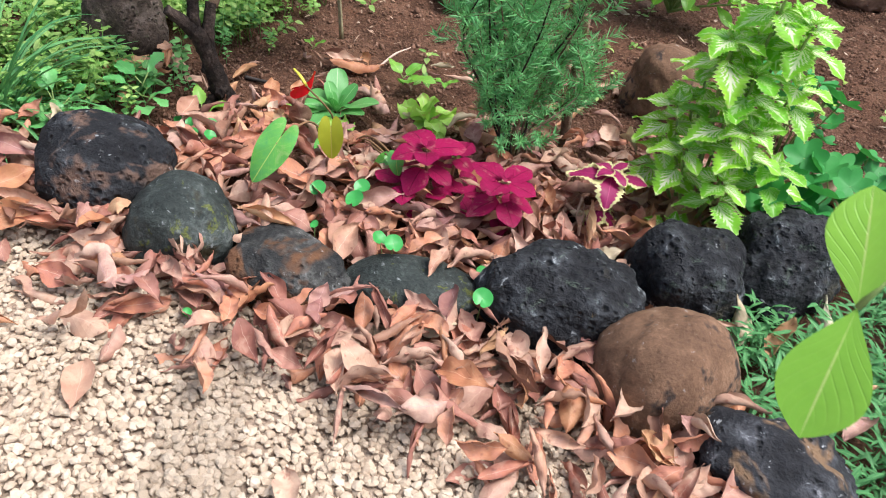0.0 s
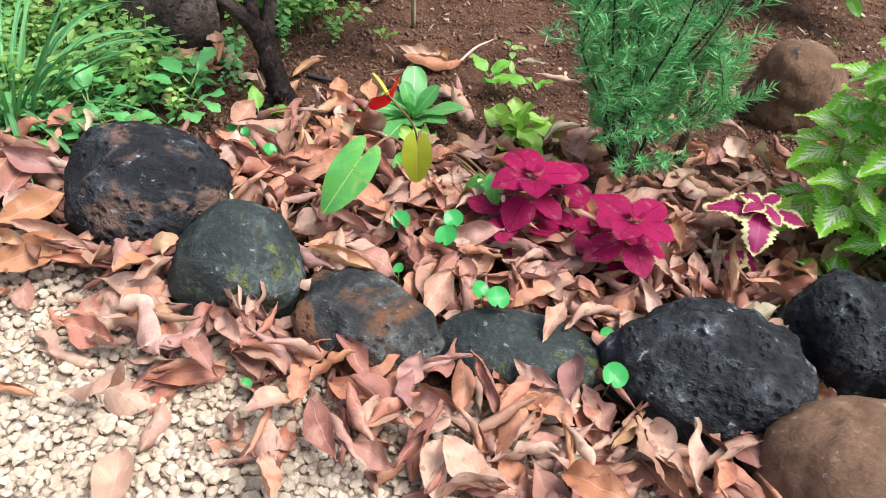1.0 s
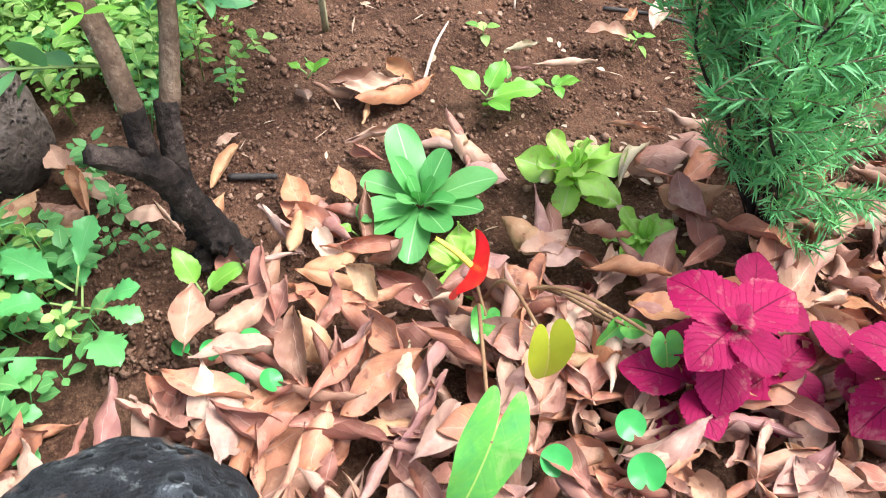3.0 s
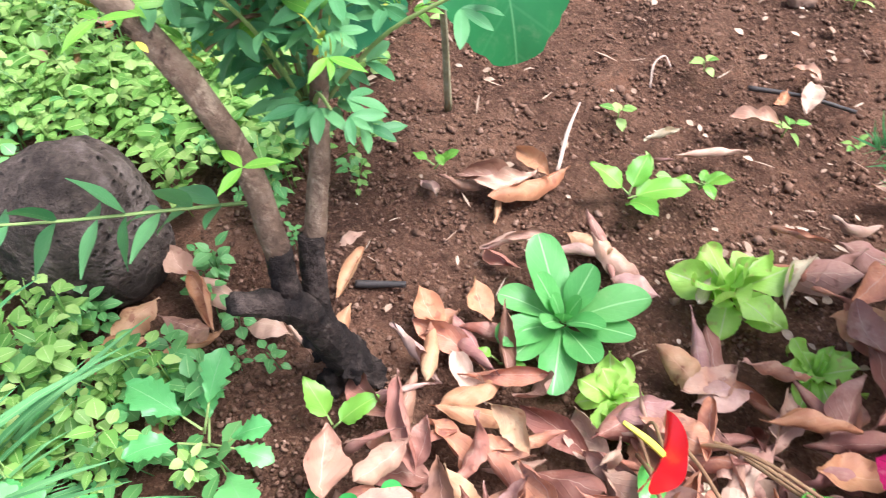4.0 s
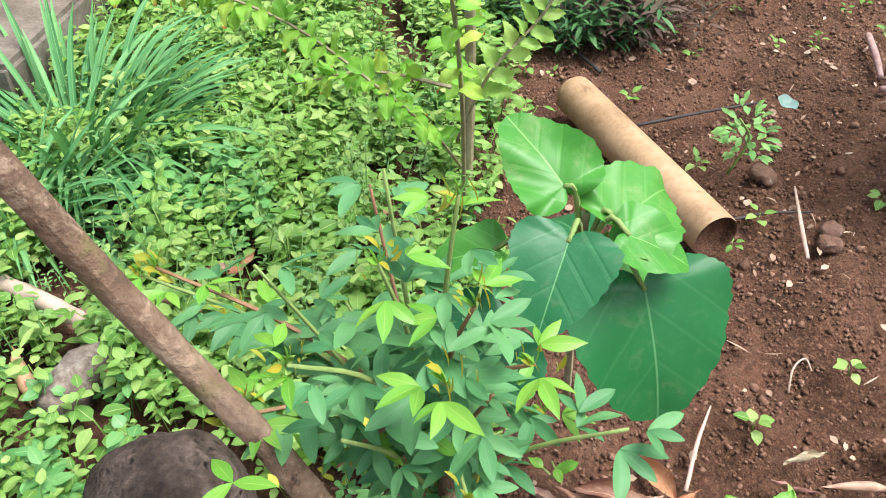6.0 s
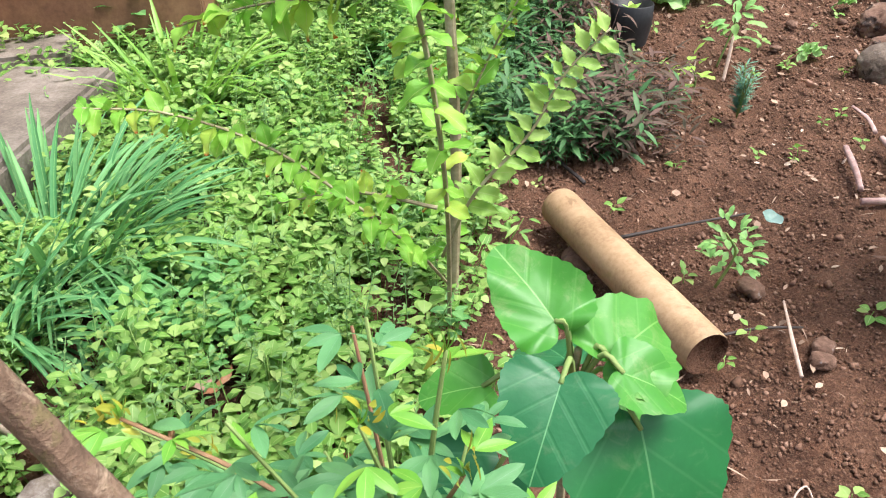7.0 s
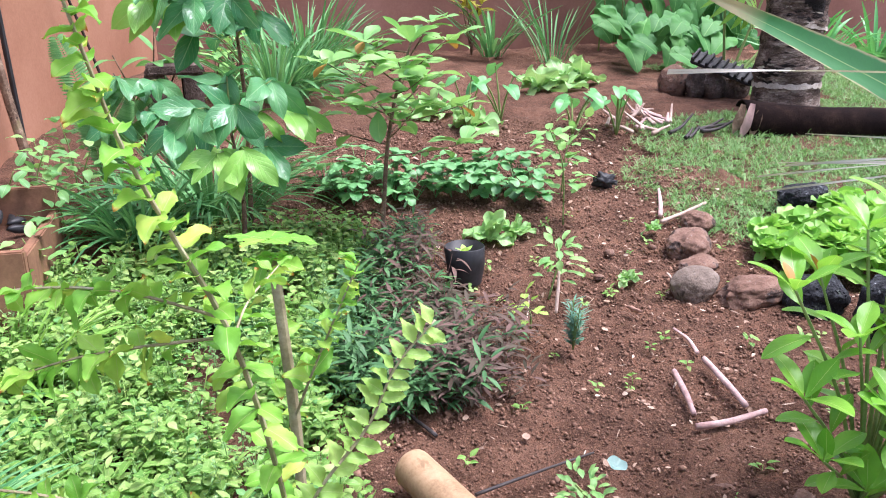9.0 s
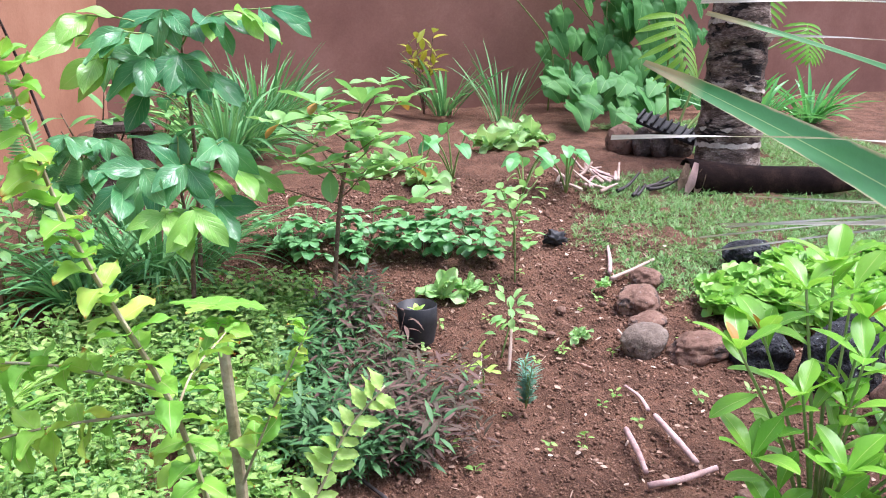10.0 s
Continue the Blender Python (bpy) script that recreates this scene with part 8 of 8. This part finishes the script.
planter()
t = thing("garden_stake", (-0.86, 4.85, gz(-0.86, 4.85)), "slim bare trunk leaning by the orange wall", "trunk")
stems("stem", [([(-0.85, 4.85, 0.2), (-0.93, 4.95, 0.7), (-0.98, 5.0, 1.4)], (0.02, 0.015), 14)], BARK, t, 8)
t = thing("wall_cable", (-1.0, 5.2, 0.3), "thin black pipe running up the wall", "pipe")
stems("pipe", [([(-0.93, 5.25, 0.25), (-0.95, 5.25, 1.2), (-0.96, 5.25, 1.9)], (0.012, 0.012), 10)], BLACK, t, 8)
t = thing("wall_cable", (-0.7, 5.9, 0.4), "thin dark branch against the wall", "pipe")
stems("pipe", [([(-0.6, 5.9, 0.5), (-0.72, 5.95, 0.95), (-0.84, 5.9, 1.35)], (0.008, 0.006), 10)], DARK_BARK, t, 8)
for k, (x, y, h) in enumerate([(-0.8, 4.6, 0.28), (-0.7, 4.75, 0.3), (-0.78, 3.95, 0.22), (-0.85, 4.3, 0.3), (-0.6, 5.0, 0.3), (-0.95, 3.75, 0.2), (-0.71, 4.3, 0.26), (-0.78, 4.42, 0.32), (-0.64, 4.45, 0.3), (-0.7, 4.15, 0.2)]):
    seedling(x, y, h, 16, 0.075, "weed_dark" if k % 2 else "sapling", 120 + k, "leafy green weed beside the planter", "ovate", "tall_weed", 0, 0.55, 0.5)


# ---- dead wood in the weeds ----
twig([(-1.09, 2.36, 0.055), (-0.96, 2.275, 0.055), (-0.845, 2.195, 0.045)], (0.015, 0.014, 0.013), TWIG, "thick pale peeled stick in the weeds", "stick", seg=10)
ob = put("cut_log", Geo().add(tube(spline([(0, 0, 0), (0.01, 0.03, 0.0), (0.03, 0.08, 0.0), (0.05, 0.12, -0.005)], 12), (0.022, 0.034, 0.03, 0.016), 14, 0.45)).mesh("cut_log", WOOD_END), None, Matrix.Translation((-0.86, 2.03, 0.04)))
tagged(ob, "short piece of grey weathered log in the weeds", "log")


# ---- fallen leaves ----
def fallen_leaves():
    rs = np.random.RandomState(33)
    tpls = [dead_leaf(k) for k in range(30)]
    meshes = [[Geo().add(tp).mesh("fallen_leaf", m) for m in DEAD] for tp in tpls]
    front = lambda x: np.interp(x, [-0.95, -0.7, -0.43, -0.2, -0.06, 0.13, 0.3, 0.45], [1.1, 1.03, 0.87, 0.78, 0.70, 0.62, 0.56, 0.5])
    stone_y = lambda x: np.interp(x, [-0.7, -0.55, -0.38, -0.2, 0.0, 0.28, 0.4, 0.55], [1.3, 1.27, 1.15, 1.07, 1.04, 0.95, 0.82, 0.68])

    def inside(x, y):
        return any(((x - a) / (c * 0.95)) ** 2 + ((y - b) / (d * 0.95)) ** 2 < 1 for a, b, c, d in STONES)

    clear = ((-0.145, 1.57, 0.085), (0.03, 1.575, 0.08), (-0.1, 1.475, 0.05), (0.085, 1.47, 0.05), (0.05, 1.26, 0.05), (-0.415, 1.63, 0.09))

    def heap(y):
        return 1.0 - 0.6 * float(smooth(1.35, 1.6, y))

    def spot():
        while True:
            x, y = rs.uniform(-0.95, 0.95), rs.uniform(0.5, 1.72)
            if y < front(x) + rs.normal(0, 0.03):
                continue
            if x > 0.45 and y < 1.16:
                continue
            back = np.interp(x, [-0.9, -0.5, -0.35, -0.1, 0.1, 0.3, 0.6, 0.9], [1.3, 1.42, 1.6, 1.66, 1.6, 1.55, 1.55, 1.5])
            if y > back + rs.normal(0, 0.05):
                continue
            if x < -0.45 and y > 1.38 and rs.rand() < 0.6:
                continue
            if y > 1.4 and rs.rand() < 0.6:
                continue
            if inside(x, y) or any((x - a) ** 2 + (y - c) ** 2 < r * r for a, c, r in clear):
                continue
            return x, y

    litter = Geo()
    for k in range(1100):
        x, y = spot()
        m = rot(rs.uniform(0, 6.28), rs.normal(0, 0.35), rs.normal(0, 0.5) + (3.14 if rs.rand() < 0.4 else 0), (x, y, 0.01 + rs.uniform(0, 0.06) * heap(y)), rs.uniform(0.7, 1.05))
        litter.add(tpls[rs.randint(30)], m)
    tagged(solid("leaf_litter", litter, DEAD_MIX), "deep layer of curled brown dead leaves", "leaves", kind="stuff")
    weights = [0.27, 0.28, 0.26, 0.06, 0.13]
    words = ["curled tan dead leaf", "curled orange-brown dead leaf", "curled plum-brown dead leaf", "pale beige dry dead leaf", "dark brown curled dead leaf"]

    def lay(x, y, z, q, m=None):
        ob = put("fallen_leaf", meshes[rs.randint(30)][q], None, m or rot(rs.uniform(0, 6.28), rs.normal(0, 0.35), rs.normal(0, 0.55) + (3.14 if rs.rand() < 0.4 else 0), (x, y, z), rs.uniform(0.75, 1.1)))
        tagged(ob, words[q] + (" on bare soil" if y > 1.75 else " in the heap beside the stones"), "leaf", "fallen leaves")

    for k in range(205):
        x, y = spot()
        lay(x, y, (0.045 + rs.uniform(0, 0.035)) * heap(y), rs.choice(5, p=weights if y < 1.38 else [0.28, 0.36, 0.18, 0.06, 0.12]))
    for x, y, z, a in ((0.06, 1.0, 0.085, 2.6), (0.47, 0.72, 0.085, 1.2), (0.41, 0.69, 0.08, 0.3), (-0.36, 1.0, 0.075, 0.4)):
        lay(x, y, z, 0, rot(a, -0.3, 0.2, (x, y, z), 0.9))
    for x, y in ((-0.44, 0.75), (-0.62, 0.86), (-0.14, 0.6), (-0.48, 0.88), (-0.29, 0.8), (-0.70, 0.83)):
        lay(x, y, 0.022, rs.choice(3))
    for x, y in ((0.5, 0.92), (0.56, 0.94), (0.62, 0.9), (0.42, 0.7), (0.49, 0.735), (0.69, 0.8), (0.68, 0.73), (0.72, 0.95)):
        lay(x, y, 0.05, rs.choice(4))
    for x, y, a, z, q, c in ((-0.16, 1.81, 1.2, 0.02, 1.3, 4), (-0.12, 1.79, 1.9, 0.03, 1.25, 1), (-0.15, 1.8, 1.6, 0.035, 1.15, 0), (-0.1, 1.83, 0.2, 0.02, 0.75, 1), (-0.17, 1.77, 2.7, 0.015, 0.6, 1), (-0.19, 1.83, 1.4, 0.02, 0.8, 4), (-0.245, 1.83, 0.1, 0.01, 0.6, 2),
                             (0.093, 1.837, 1.7, 0.015, 0.7, 3), (0.143, 1.787, 1.4, 0.015, 0.95, 0), (0.06, 1.8, 1.1, 0.012, 0.7, 2), (0.237, 1.835, 1.0, 0.015, 0.85, 0), (0.28, 1.85, 2.2, 0.03, 0.7, 1), (0.335, 1.85, 2.5, 0.02, 0.7, 0), (0.36, 1.9, 0.4, 0.02, 0.75, 0),
                             (-0.363, 1.771, 1.7, 0.015, 0.55, 0), (-0.371, 1.714, 2.5, 0.02, 0.75, 1), (-0.48, 1.66, 1.0, 0.02, 0.75, 0), (-0.45, 1.645, 0.4, 0.02, 0.6, 0), (-0.09, 1.67, 1.2, 0.015, 0.8, 2), (-0.055, 1.6, 0.9, 0.02, 0.8, 2),
                             (-0.295, 1.63, 0.2, 0.03, 0.8, 1), (-0.31, 1.58, 2.8, 0.03, 1.0, 1), (-0.237, 1.62, 0.1, 0.035, 0.75, 1), (-0.26, 1.57, 0.15, 0.03, 1.0, 2), (-0.225, 1.565, 2.9, 0.03, 0.95, 4), (-0.28, 1.52, 1.8, 0.03, 0.9, 1), (-0.36, 1.54, 1.3, 0.02, 0.9, 2),
                             (-0.18, 1.43, 0.1, 0.03, 1.1, 0), (-0.06, 1.48, 0.25, 0.03, 1.0, 1), (-0.03, 1.5, 2.8, 0.03, 0.95, 2), (-0.56, 1.77, 0.5, 0.03, 0.9, 0), (-0.62, 1.7, 2.3, 0.03, 1.0, 1), (-0.545, 1.7, 0.2, 0.04, 1.1, 1), (-0.57, 1.64, 2.0, 0.03, 1.1, 1), (-0.52, 1.72, 0.9, 0.03, 0.9, 0), (-0.615, 1.56, 0.1, 0.02, 0.8, 1), (-0.64, 1.66, 1.8, 0.03, 0.9, 1),
                             (0.02, 1.575, 2.4, 0.03, 0.8, 3), (0.13, 1.55, 2.2, 0.03, 0.9, 3), (-0.925, 2.12, 0.4, 0.03, 1.0, 1), (-0.86, 2.2, 1.0, 0.05, 0.9, 2), (-0.02, 2.5, 0.5, 0.02, 0.9, 1), (0.66, 2.32, 1.3, 0.02, 0.8, 3), (0.52, 2.2, 0.9, 0.012, 0.5, 0)):
        lay(x, y, 0, c, rot(a, rs.normal(0, 0.12), rs.normal(0, 0.15) + (3.14 if rs.rand() < 0.5 else 0), (x, y, gz(x, y) + z), q * 0.95))
    for cx, cy, n in ((0.36, 1.62, 4), (0.52, 1.75, 4), (0.62, 1.72, 4), (-0.86, 2.06, 2), (-0.97, 1.97, 2), (-0.4, 2.42, 1), (-0.62, 2.2, 2), (0.95, 3.35, 1), (-0.58, 1.71, 2), (-0.3, 1.57, 2), (-0.79, 2.1, 2), (-0.66, 2.28, 2), (-0.44, 2.13, 1)):
        for q in range(n):
            x, y = cx + rs.normal(0, 0.045), cy + rs.normal(0, 0.04)
            flat = rot(rs.uniform(0, 6.28), rs.normal(0, 0.12), rs.normal(0, 0.18) + 3.14, (x, y, gz(x, y) + 0.012 + rs.uniform(0, 0.02) + (0.02 if x < -0.45 else 0.0)), rs.uniform(0.65, 0.95))
            lay(x, y, 0, rs.choice(5, p=[0.26, 0.3, 0.14, 0.03, 0.27]), flat)


fallen_leaves()
